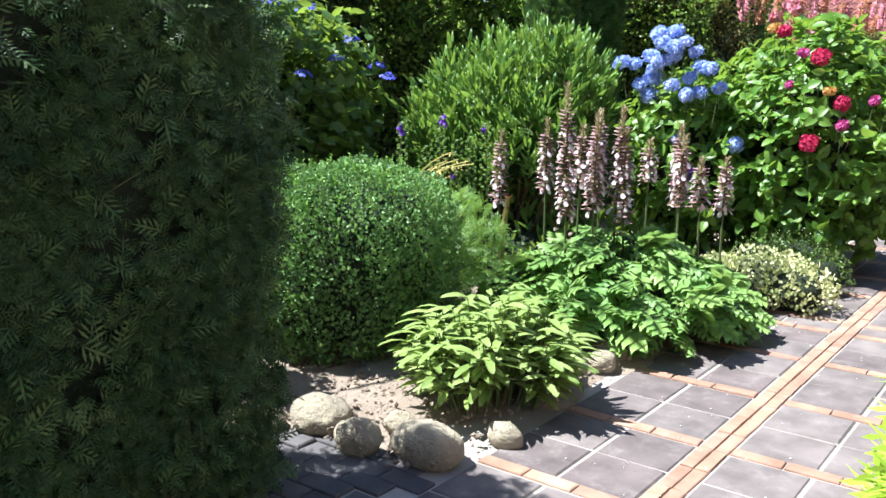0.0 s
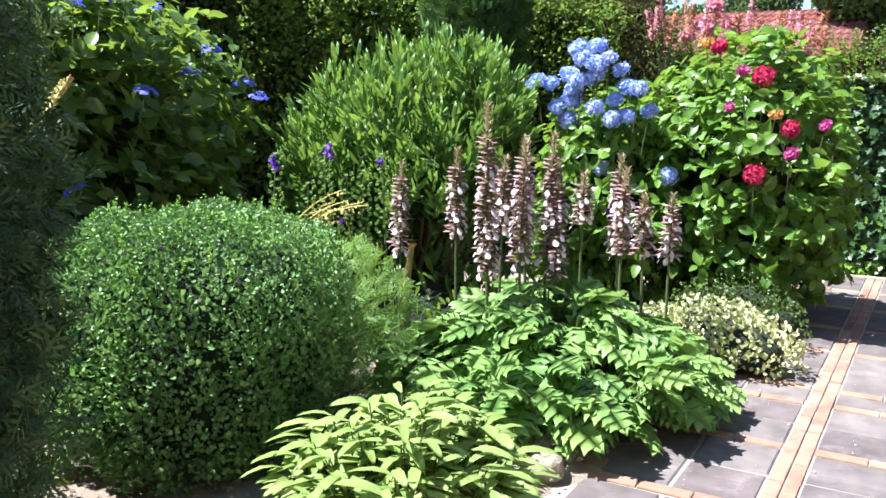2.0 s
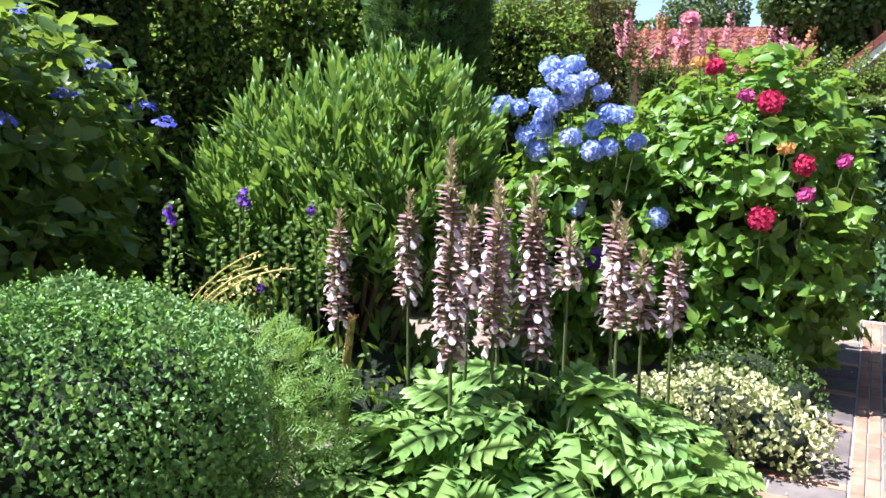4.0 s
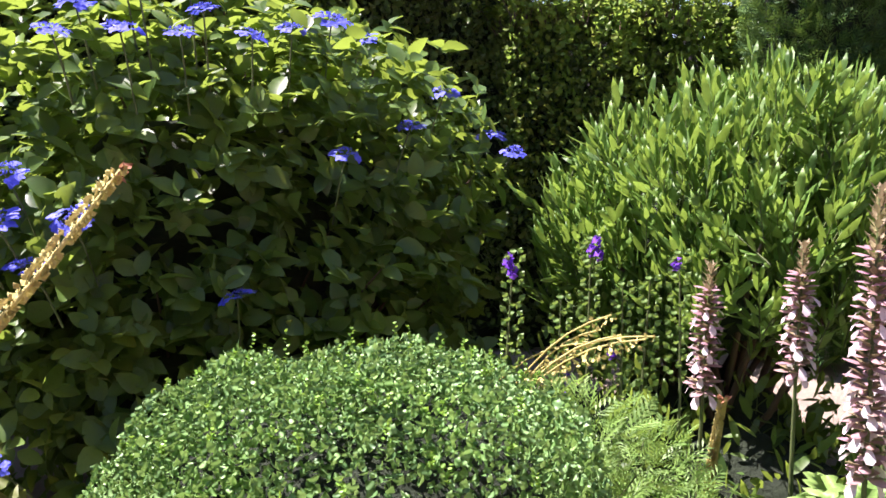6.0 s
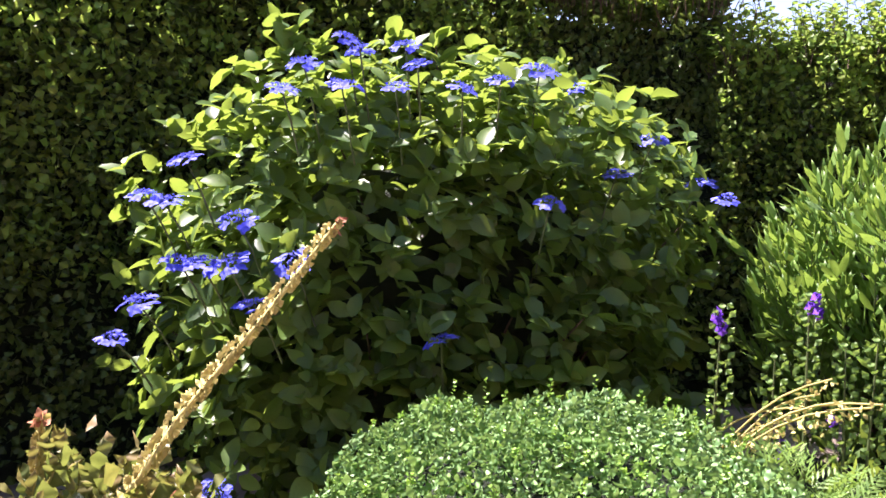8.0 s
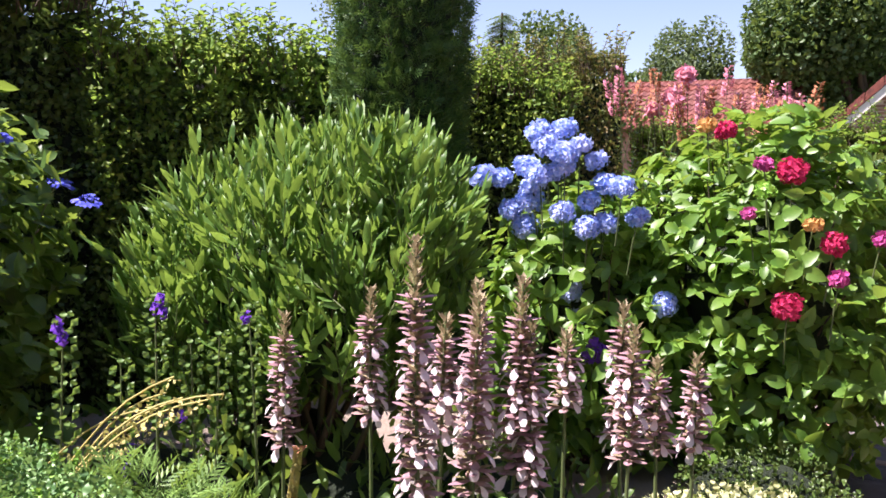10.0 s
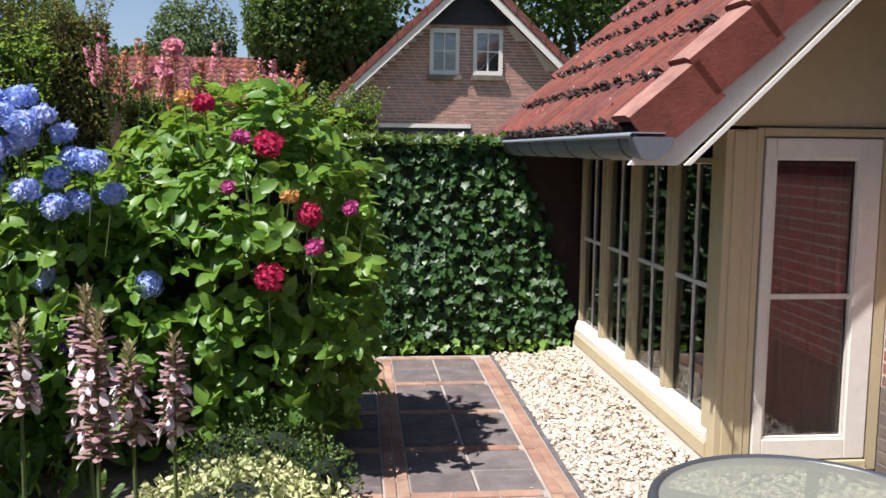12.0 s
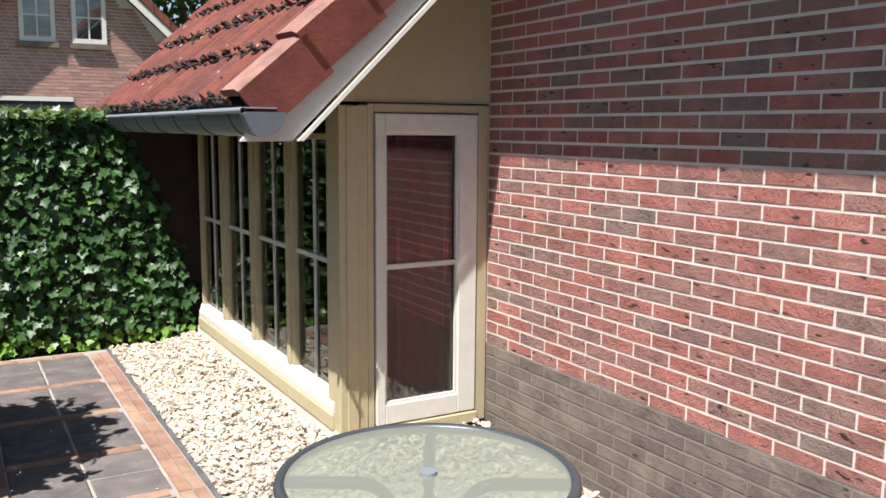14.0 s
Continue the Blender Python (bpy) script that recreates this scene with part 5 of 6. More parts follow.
def pink_spires():
    """Pink and rusty flower spires over the back of the bed."""
    r = np.random.default_rng(44)
    for i in range(40):
        x = -1.12 - 1.4 * r.random() ** 1.15
        y = 9.35 + r.uniform(-0.3, 0.35)
        top = 2.24 - 0.16 * (x + 2.0) + r.normal() * 0.08
        rust = r.random() < 0.6
        ob = thing("flower_spire", "slender rusty flower spire" if rust else "slender pink flower spire", "flower", group="spires behind the hydrangeas")
        p = np.array([(x, y, 0.0), (x + r.normal() * 0.05, y, top * 0.6), (x + r.normal() * 0.10, y, top)])
        V, F = tube([(p, [0.006, 0.004, 0.002])], 5)
        obj("stem", raw_mesh("stem", V, F, M["stem"], True), ob)
        n = 90
        s = r.random(n) ** 0.8
        ln = r.uniform(0.22, 0.38)
        Q = p[2] + (p[1] - p[2]) / (np.linalg.norm(p[1] - p[2])) * (s * ln)[:, None]
        a = r.uniform(0, 6.28, n)
        rad = 0.006 + 0.022 * s
        Q = Q + np.stack([np.cos(a) * rad, np.sin(a) * rad, 0 * a], 1)
        A = np.stack([np.cos(a), np.sin(a), np.full(n, 0.5)], 1)
        stuff("blossom", leaves(SMALL, Q, A, A[:, [1, 2, 0]], 0.036), M["rust"] if rust else M["pink"], ob)
        n = 24
        s = r.uniform(0.25, 0.85, n)[:, None]
        Q = p[0] + (p[2] - p[0]) * s
        a = r.uniform(0, 6.28, n)
        A = np.stack([np.cos(a), np.sin(a), np.full(n, 0.3)], 1)
        stuff("leaves", leaves(LANCE, Q, A, np.tile([0, 0, 1.0], (n, 1)), 0.09), M["hedge"], ob)
    for x, z in ((-2.12, 2.14), (-2.02, 2.31), (-2.27, 2.04)):
        ob = thing("pink_rose", "loose pink rose bloom on a thin stem", "flower", group="roses")
        obj("bloom", floret_ball("bloom", 0.06, 26, M["pink"], int(x * -100), 0.7, 0.045), ob, m=pose(x, 9.2, z, 30, 10, 0))
        V, F = tube([(np.array([(x, 9.3, 0.0), (x + 0.05, 9.25, 1.2), (x, 9.2, z)]), [0.006, 0.005, 0.003])], 5)
        obj("stem", raw_mesh("stem", V, F, M["stem"], True), ob)


pink_spires()


def acanthus_spike(x, y, z0, z1, seed, lean=(0, 0)):
    """A flower spike of white-lipped, purple-hooded flowers over a bare stem."""
    r = np.random.default_rng(seed)
    ob = thing("acanthus_spike", "tall acanthus flower spike with white lips and purple hoods", "flower", group="acanthus spikes")
    bx, by = x + lean[0] + r.normal() * 0.03, y + lean[1] + 0.05
    s = np.linspace(0, 1, 9)[:, None]
    base, top = np.array([bx, by, 0.05]), np.array([x + r.normal() * 0.018, y + r.normal() * 0.015, z1])
    mid = np.array([x + r.normal() * 0.015, y, (z0 + 0.05) / 2])
    path = (1 - s) ** 2 * base + 2 * s * (1 - s) * mid + s ** 2 * top
    V, F = tube([(path, np.linspace(0.010, 0.004, 9))], 7)
    obj("stem", raw_mesh("stem", V, F, M["stem"], True), ob, "pale green stalk")
    zs = []
    H = z1 - z0
    z = z0
    while z < z1 - 0.01:
        zs.append(z)
        z += 0.031 - 0.015 * (z - z0) / H
    hood, lip, br = [[], [], []], [[], [], []], [[], [], []]
    for i, z in enumerate(zs):
        f = (z - z0) / H
        cpt = np.array([np.interp(z, path[:, 2], path[:, 0]), np.interp(z, path[:, 2], path[:, 1]), z])
        size = 0.052 * (1 - 0.62 * max(0, f - 0.35) / 0.65) * (0.7 + 0.3 * min(1, f / 0.08))
        m = 4
        for j in range(m):
            a = j * math.pi / 2 + (math.pi / 4) * (i % 2) + r.normal() * 0.25
            o = np.array([math.cos(a), math.sin(a), 0])
            br[0].append(cpt + o * 0.006)
            br[1].append(o * (0.95 - 0.30 * f) + [0, 0, 0.25 + 0.65 * f])
            br[2].append(np.array([0, 0, 1.0]) - o * 0.3)
            if f < 0.80:
                hood[0].append(cpt + o * 0.008 + [0, 0, 0.004])
                hood[1].append(o + [0, 0, 0.28 + 0.25 * f + r.normal() * 0.08])
                hood[2].append(np.array([0, 0, 1.0]) + r.normal(size=3) * 0.1)
            if f < 0.66 and r.random() < 0.64:
                lip[0].append(cpt + o * 0.031 + [0, 0, -0.004])
                lip[1].append(o + [0, 0, -0.55 + r.normal() * 0.15])
                lip[2].append(np.array([0, 0, 1.0]) + o * 0.5 + r.normal(size=3) * 0.1)
    hoodleaf = strip_leaf([0, 0.3, 0.7, 1], [0.10, 0.24, 0.22, 0.04], -0.55, 0.35)
    lipleaf = strip_leaf([0, 0.35, 0.75, 1], [0.08, 0.22, 0.36, 0.2], 0.12, 0.45)
    spiny = fan_leaf([(0, 0.05), (0.3, 0.16), (0.28, 0.28), (0.5, 0.16), (0.55, 0.26), (0.72, 0.1), (1.0, 0), (0.72, -0.1), (0.55, -0.26), (0.5, -0.16), (0.28, -0.28), (0.3, -0.16), (0, -0.05)], 0.3)
    sc = lambda f, lo, hi: r.uniform(lo, hi, f)
    zf = lambda q: np.clip((np.array(q)[:, 2] - z0) / H, 0, 1)
    A_ = lambda q: np.array(q)
    stuff("bract", leaves(spiny, A_(br[0]), A_(br[1]), A_(br[2]), (0.055 - 0.020 * zf(br[0])) * sc(len(br[0]), 0.85, 1.15)), M["bract"], ob, "brownish spiny bracts")
    stuff("hood", leaves(hoodleaf, A_(hood[0]), A_(hood[1]), A_(hood[2]), (0.059 - 0.019 * zf(hood[0])) * sc(len(hood[0]), 0.85, 1.12)), M["hood"], ob, "dusky purple hoods")
    stuff("lip", leaves(lipleaf, A_(lip[0]), A_(lip[1]), A_(lip[2]), (0.046 - 0.012 * zf(lip[0])) * 0.92 * sc(len(lip[0]), 0.8, 1.15)), M["lip"], ob, "white lips")


SPIKES = [(-2.455, 4.42, 0.66, 1.11), (-2.23, 4.62, 0.74, 1.17), (-1.75, 4.05, 0.68, 1.41), (-1.70, 4.22, 0.70, 1.25), (-1.74, 4.40, 0.80, 1.26), (-1.62, 4.40, 0.70, 1.28), (-1.58, 4.42, 0.62, 1.16),
          (-1.57, 4.70, 0.83, 1.08), (-1.42, 4.75, 0.73, 1.18), (-1.36, 4.66, 0.70, 1.12), (-1.31, 4.90, 0.67, 0.97), (-1.23, 5.05, 0.65, 0.97), (-1.80, 4.28, 0.82, 1.18)]
for i, (x, y, z0, z1) in enumerate(SPIKES):
    acanthus_spike(x, y + 0.09, z0 - 0.02, z1 - 0.02, 60 + i)


def lobed_clump(name, label, c, spread_r, n, seed, mat, length=(0.22, 0.40), height=0.42):
    """A mound of arching cut leaves on stalks."""
    r = np.random.default_rng(seed)
    ob = thing(name, label, "plant")
    PP, AA, NN, LL, paths = [], [], [], [], []
    for i in range(n):
        a = r.uniform(0, 6.28)
        q = math.sqrt(r.random())
        base = np.array([c[0] + q * spread_r[0] * math.cos(a) * 0.75, c[1] + q * spread_r[1] * math.sin(a) * 0.75, 0.03])
        out = np.array([math.cos(a), math.sin(a), 0]) * (0.25 + 0.75 * q) + r.normal(size=3) * 0.25
        h = height * (1.0 - 0.6 * q) * r.uniform(0.35, 1.2)
        tip = base + np.array([out[0] * 0.14, out[1] * 0.14, max(0.05, h)])
        paths.append((np.array([base, (base + tip) / 2 + [0, 0, 0.03], tip]), [0.006, 0.005, 0.003]))
        PP.append(tip)
        AA.append([out[0] + r.normal() * 0.5, out[1] + r.normal() * 0.5, 0.10 + r.normal() * 0.25])
        NN.append([out[0] * 0.4 + r.normal() * 0.3, out[1] * 0.4 + r.normal() * 0.3, 1.0])
        LL.append(r.uniform(*length))
    P, A, N, L = np.array(PP), np.array(AA), np.array(NN), np.array(LL)
    k = min(160, n)
    single_leaves("leaf", LOBED, mat, P[:k], A[:k], N[:k], L[:k], ob)
    if n > k:
        stuff("leaves", leaves(LOBED, P[k:], A[k:], N[k:], L[k:]), mat, ob)
    V, F = tube(paths, 5)
    obj("leaf_stalk", raw_mesh("leaf_stalk", V, F, M["stem"], True), ob, kind="stuff")


lobed_clump("acanthus_clump", "broad mound of cut bright green acanthus leaves", (-1.58, 4.42), (0.68, 0.74), 720, 71, M["acan"], (0.13, 0.25), 0.48)


def strap_clump():
    r = np.random.default_rng(72)
    ob = thing("strap_leaved_plant", "low yellow-green plant with narrow arching leaves", "plant")
    c = np.array([-1.40, 2.90])
    PP, AA, NN, LL, paths = [], [], [], [], []
    for i in range(120):
        a = r.uniform(0, 6.28)
        q = math.sqrt(r.random())
        b = np.array([c[0] + 0.22 * q * math.cos(a), c[1] + 0.24 * q * math.sin(a), 0.03])
        o = np.array([math.cos(a), math.sin(a), 0]) * q
        h = (0.46 - 0.24 * q * q) * r.uniform(0.7, 1.1)
        tip = b + o * 0.16 + [0, 0, h]
        paths.append((np.array([b, (b + tip) / 2 + [0, 0, 0.03], tip]), [0.005, 0.004, 0.002]))
        for k in range(9):
            s = 0.40 + 0.6 * k / 8
            d = k * 2.4 + a
            PP.append(b + (tip - b) * s)
            AA.append(np.array([math.cos(d), math.sin(d), 0.55]) + o * 0.5)
            NN.append([r.normal() * 0.2, r.normal() * 0.2, 1])
            LL.append(r.uniform(0.09, 0.16))
    P, A, N, L = (np.array(v) for v in (PP, AA, NN, LL))
    o = np.argsort(-P[:, 2])
    single_leaves("leaf", STRAP, M["strap"], P[o[:200]], A[o[:200]], N[o[:200]], L[o[:200]], ob)
    stuff("leaves", leaves(STRAP, P[o[200:]], A[o[200:]], N[o[200:]], L[o[200:]]), M["strap"], ob)
    V, F = tube(paths, 5)
    obj("stem_growth", raw_mesh("stem_growth", V, F, M["stem"], True), ob, kind="stuff")


strap_clump()


def low_shrub(name, label, c, rad, n, mat, seed, leaf, zmin=0.03):
    r = np.random.default_rng(seed)
    ob = thing(name, label, "shrub")
    PN = []
    for k in range(6):
        q = np.array(c) + np.array([rad[0] * 0.62 * math.cos(k * 1.05 + 0.4), rad[1] * 0.62 * math.sin(k * 1.05 + 0.4), r.uniform(-0.05, 0.02)]) * (k > 0)
        s = np.array(rad) * (r.uniform(0.50, 0.66) if k else 0.75) * np.array([1, 1, 1.15])
        body("inner_growth", q, s, M["core"], ob, 2.2, 0.30, 9, seed + k, 0.66, 0.0)
        PN.append(shell(n // 5, q, s, r, 2.2, 0.45, 0.34, 9, zmin, seed + k))
    P, N = np.concatenate([v[0] for v in PN]), np.concatenate([v[1] for v in PN])
    stuff("leaves", leaves(SMALL, P, spread(N, r, 0.6, 0.7, 0.6), spread(N, r, 0.6, 0.6, 0.6), r.uniform(*leaf, len(P)), 1.2), mat, ob)
    return ob


low_shrub("variegated_shrub", "low cream and green variegated shrub beside the paving", (-1.08, 5.56, 0.12), (0.44, 0.40, 0.24), 4600, M["varieg"], 81, (0.024, 0.046))
low_shrub("small_shrub", "small dull green shrub in shade", (-1.01, 6.05, 0.14), (0.36, 0.26, 0.30), 2600, M["hedge"], 82, (0.02, 0.035))


def delphiniums():
    """Thin half-spent flower stems over feathery leaves."""
    r = np.random.default_rng(83)
    for i, (x, y, z) in enumerate([(-2.75, 3.88, 1.14), (-2.64, 3.98, 1.00), (-2.66, 4.14, 1.17), (-2.56, 4.18, 1.03), (-2.50, 4.24, 1.05), (-2.45, 4.32, 1.13)]):
        ob = thing("larkspur", "half-spent larkspur stem with seed pods and few violet flowers", "flower", group="larkspurs")
        p = np.array([(x + 0.02, y, 0.03), (x + r.normal() * 0.02, y, z * 0.6), (x, y, z)])
        V, F = tube([(p, [0.006, 0.005, 0.002])], 5)
        obj("stem", raw_mesh("stem", V, F, M["stem"], True), ob)
        n = 46
        s = np.linspace(0, 0.42, n)
        a = np.arange(n) * 2.4
        Q = np.stack([x + 0.018 * np.cos(a), y + 0.018 * np.sin(a), z - s], 1)
        A = np.stack([np.cos(a), np.sin(a), np.full(n, 1.2)], 1)
        stuff("seed_pod", leaves(SMALL, Q, A, A[:, [1, 0, 2]], 0.034), M["fern"], ob, "pale green pods")
        for dx, dz in {0: [(0, 0.02), (0.02, 0.05)], 1: [(0.03, 0.30), (0.05, 0.24)], 2: [(0.02, 0.03), (0.05, 0.04), (0.04, 0.0)], 3: [(-0.02, 0.22)], 5: [(0, 0.03)]}.get(i, []):
            obj("bloom", floret_ball("bloom", 0.010, 6, M["purple"], i, 2.2, 0.014), ob, "violet bloom", pose(x + dx, y - 0.02, z - dz), kind="stuff")
    ob = thing("feathery_plant", "feathery pale green foliage between box and acanthus", "plant")
    P, N = shell(1500, (-2.38, 3.78, 0.36), (0.34, 0.36, 0.44), r, 2, 0.6, 0.12, 6, 0.04, 83)
    stuff("leaves", leaves(FERN, P, spread(N, r, 0.7, 0.6, 0.5), spread(N, r, 0.3, 0.9, 0.4), r.uniform(0.06, 0.11, len(P))), M["fern"], ob)
    V, F = stems_to(P[:60], (-2.38, 3.78, 0), r, 0.004)
    obj("stem_growth", raw_mesh("stem_growth", V, F, M["stem"], True), ob, kind="stuff")
    # dry bent stems
    ob = thing("dry_plant", "bent dry yellow-brown flower stems", "plant")
    paths, Q, A = [], [], []
    for k in range(6):
        a = np.array([-2.72 + r.normal() * 0.08, 3.85 + r.normal() * 0.05, 0.70])
        b = a + np.array([0.30 + r.normal() * 0.06, 0.16, 0.18 + 0.10 * r.random()])
        g_ = np.linspace(0, 1, 6)[:, None]
        c = a + (b - a) * g_ + np.array([0, 0, 0.05]) * np.sin(g_ * 3.1)
        paths.append((c, 0.003))
        for s in np.linspace(0.2, 1, 26):
            Q.append(a + (b - a) * s + r.normal(size=3) * 0.008)
            A.append(r.normal(size=3))
    V, F = tube(paths, 5)
    obj("stem_growth", raw_mesh("stem_growth", V, F, M["dry"], True), ob, kind="stuff")
    stuff("husk", leaves(SMALL, np.array(Q), np.array(A), np.array(A)[:, [2, 0, 1]], 0.022), M["dry"], ob)


delphiniums()


def mullein(base, top, seed, thick=0.020, lean=0.2):
    """A leaning dry seed spike."""
    r = np.random.default_rng(seed)
    ob = thing("dry_seed_spike", "leaning dry yellow seed spike", "plant", group="dry seed spikes")
    b, t_ = np.array(base), np.array(top)
    s = np.linspace(0, 1, 8)[:, None]
    bow = np.array([0.03, -0.22, 0.10]) * lean
    path = b + (t_ - b) * s + bow * np.sin(s * 3.14) ** 1.3
    V, F = tube([(path, np.linspace(0.011, 0.004, 8))], 7)
    obj("stem", raw_mesh("stem", V, F, M["dry"], True), ob)
    n = 900
    f = 0.30 + 0.70 * r.random(n)
    d = unit(t_ - b)
    A = unit(np.cross(r.normal(size=(n, 3)), d)) + d * 0.7
    Q = np.stack([np.interp(f, s[:, 0], path[:, k]) for k in range(3)], 1) + unit(A) * (thick * (1.0 - 0.45 * f))[:, None] * 0.6
    stuff("seed_pod", leaves(SMALL, Q, A, np.cross(A, d), 0.0195 * (1.15 - 0.4 * f), 1.2), M["dry"], ob)
    T = leaves(SMALL, np.repeat(t_[None], 6, 0), r.normal(size=(6, 3)), r.normal(size=(6, 3)), 0.03)
    stuff("tip", T, M["rust"], ob, "withered brown tip")


mullein((-2.33, 4.36, 0.03), (-2.31, 4.38, 0.68), 97, 0.014)
mullein((-2.42, 2.04, 0.03), (-2.475, 2.575, 1.445), 91, 0.022, 1.0)
mullein((-2.67, 2.02, 0.03), (-2.69, 2.05, 1.07), 92, 0.016)
mullein((-2.50, 2.03, 0.03), (-2.48, 2.23, 0.96), 93, 0.016)
low_shrub("rusty_plant", "low plant with rusty withered flowers", (-2.57, 2.16, 0.62), (0.30, 0.18, 0.62), 1800, M["rose"], 94, (0.03, 0.06))


def golden_conifer():
    r = np.random.default_rng(95)
    ob = thing("golden_conifer", "small golden-green conifer in a pot", "shrub")
    c, rad = (0.64, 1.20, 0.74), (0.17, 0.17, 0.40)
    body("inner_growth", c, rad, M["core"], ob, 2, 0.1, 6, 95, 0.7, 0.3)
    P, N = shell(1500, c, rad, r, 2, 0.3, 0.1, 7, 0.32, 95)
    stuff("sprays", leaves(SPRAY, P, spread(N, r, 0.8, 0.5, 0.3), spread(N, r, 0.5, 0.5, 0.5), r.uniform(0.07, 0.12, len(P))), M["gold"], ob)
    pot = thing("plant_pot", "plain terracotta plant pot on the paving", "pot")
    prof = [(0.0, 0.0), (0.12, 0.0), (0.155, 0.30), (0.17, 0.30), (0.17, 0.34), (0.15, 0.34), (0.14, 0.30), (0.0, 0.30)]
    n = 24
    V = np.array([(0.64 + q * math.cos(a), 1.20 + q * math.sin(a), z + 0.002) for q, z in prof for a in np.linspace(0, 2 * math.pi, n, endpoint=False)])
    F = np.array([(i * n + j, i * n + (j + 1) % n, (i + 1) * n + (j + 1) % n, (i + 1) * n + j) for i in range(len(prof) - 1) for j in range(n)])
    obj("pot_body", raw_mesh("pot_body", V, F, M["rooftile"], True), pot)


golden_conifer()


def ivy():
    r = np.random.default_rng(96)
    ob = thing("ivy", "dense dark green ivy covering the garden wall", "climber")
    n = 5200
    x = r.uniform(-2.2, 1.02, n)
    z = r.uniform(0.02, 1.66, n)
    lim = np.interp(z, [0.0, 0.12, 0.49, 1.23, 1.62, 1.7], [1.00, 1.0, 0.99, 0.70, 0.50, 0.46]) + 0.03 * np.sin(z * 21) + r.normal(size=n) * 0.02
    keep = x < lim
    x, z = x[keep], z[keep]
    k = len(x)
    P0 = np.stack([x, np.zeros(k), z], 1)
    y = Y_IVY + 0.03 + 0.05 * lump(P0, 6, 96) + r.uniform(-0.03, 0.07, k)
    P = np.stack([x, y, z], 1)
    A = np.stack([r.normal(size=k) * 0.6, np.full(k, -0.45), np.full(k, -0.85)], 1) + r.normal(size=(k, 3)) * 0.25
    N = np.stack([r.normal(size=k) * 0.4 - 0.15, np.full(k, -1.0), np.full(k, 0.75)], 1) + r.normal(size=(k, 3)) * 0.3
    L = r.uniform(0.045, 0.085, k)
    low = (z < 0.12) | (r.random(k) < 0.02)
    idx = np.where(~low)[0]
    near = idx[np.argsort(y[idx])[:300]]
    rest = np.setdiff1d(idx, near)
    stuff("leaves", leaves(IVY, P[rest], A[rest], N[rest], L[rest]), M["ivy"], ob)
    single_leaves("leaf", IVY, M["ivy"], P[near], A[near], N[near], L[near], ob)
    stuff("young_leaves", leaves(IVY, P[low], A[low], N[low], L[low] * 0.8), M["ivytip"], ob, "light green young leaves at the foot")
    # top layer
    n = 1700
    P = np.stack([r.uniform(-2.2, 0.46, n), r.uniform(Y_IVY - 0.02, Y_IVY + 0.40, n), 1.62 + r.normal(size=n) * 0.022], 1)
    A = r.normal(size=(n, 3)) * [1, 1, 0.4] + [0, -0.3, 0.2]
    stuff("top_leaves", leaves(IVY, P, A, np.tile([0, -0.2, 1.0], (n, 1)) + r.normal(size=(n, 3)) * 0.35, r.uniform(0.04, 0.07, n)), M["ivymix"], ob)
    # dark sheet behind the ivy, coloured as the shade between its leaves
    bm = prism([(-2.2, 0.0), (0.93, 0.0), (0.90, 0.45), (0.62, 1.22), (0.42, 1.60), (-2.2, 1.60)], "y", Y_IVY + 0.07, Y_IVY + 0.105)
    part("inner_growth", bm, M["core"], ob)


M["ivymix"] = leafy("ivy_top_leaf", [(0.05, 0.10, 0.022), (0.085, 0.14, 0.028), (0.15, 0.20, 0.045)], 0.35, 0.3, 0.5)
ivy()


def tree(name, label, x, y, trunk_h, crown, rad, mat, seed, n=9000, leaf=(0.10, 0.20), power=2.0, category="tree"):
    r = np.random.default_rng(seed)
    ob = thing(name, label, category)
    top = np.array([x, y, crown])
    paths = [(np.array([(x, y, -0.05), (x + 0.1, y, trunk_h * 0.5), (x, y, crown)]), [0.26, 0.20, 0.08])]
    VV = []
    for k in range(9):
        c = top + r.normal(size=3) * np.array(rad) * 0.50
        q = np.array(rad) * r.uniform(0.40, 0.62)
        P, N = shell(n // 9, c, q, r, power, 0.5, 0.25, 1.6, 0.3, seed + k)
        VV.append((P, N))
        paths.append((np.array([(x, y, trunk_h * 0.7), (top + c) / 2 - [0, 0, rad[2] * 0.2], c]), [0.12, 0.08, 0.03]))
    P = np.concatenate([v[0] for v in VV])
    N = np.concatenate([v[1] for v in VV])
    V, F = tube(paths, 7)
    obj("trunk", raw_mesh("trunk", V, F, M["twig"], True), ob, "bark-covered trunk and limbs")
    stuff("crown", leaves(SMALL, P, spread(N, r, 0.5, 0.1, 0.8), spread(N, r, 0.6, 0.5, 0.5), r.uniform(*leaf, len(P)), 1.3), mat, ob)


tree("broadleaf_tree", "large dark green broadleaf tree behind the houses", -0.4, 31, 2.5, 5.0, (3.4, 2.5, 3.2), M["tree"], 101, 24000, (0.12, 0.24))
tree("broadleaf_tree", "large dark green broadleaf tree behind the houses", -1.2, 34, 2.5, 4.9, (2.4, 2.5, 3.0), M["tree"], 102, 17000, (0.12, 0.25))
tree("broadleaf_tree", "dark green tree behind the gabled house", 7.2, 32, 3, 6.4, (5.0, 3.0, 4.0), M["tree"], 103, 20000, (0.13, 0.28))
tree("pale_tree", "slender pale green tree in the distance", -6.7, 36, 3, 5.1, (1.5, 1.5, 2.3), M["treepale"], 104, 10000, (0.10, 0.19))
tree("broadleaf_tree", "distant rounded green broadleaf tree", -10.2, 40, 2, 3.2, (4.0, 2.0, 1.7), M["tree"], 105, 8000, (0.2, 0.4))
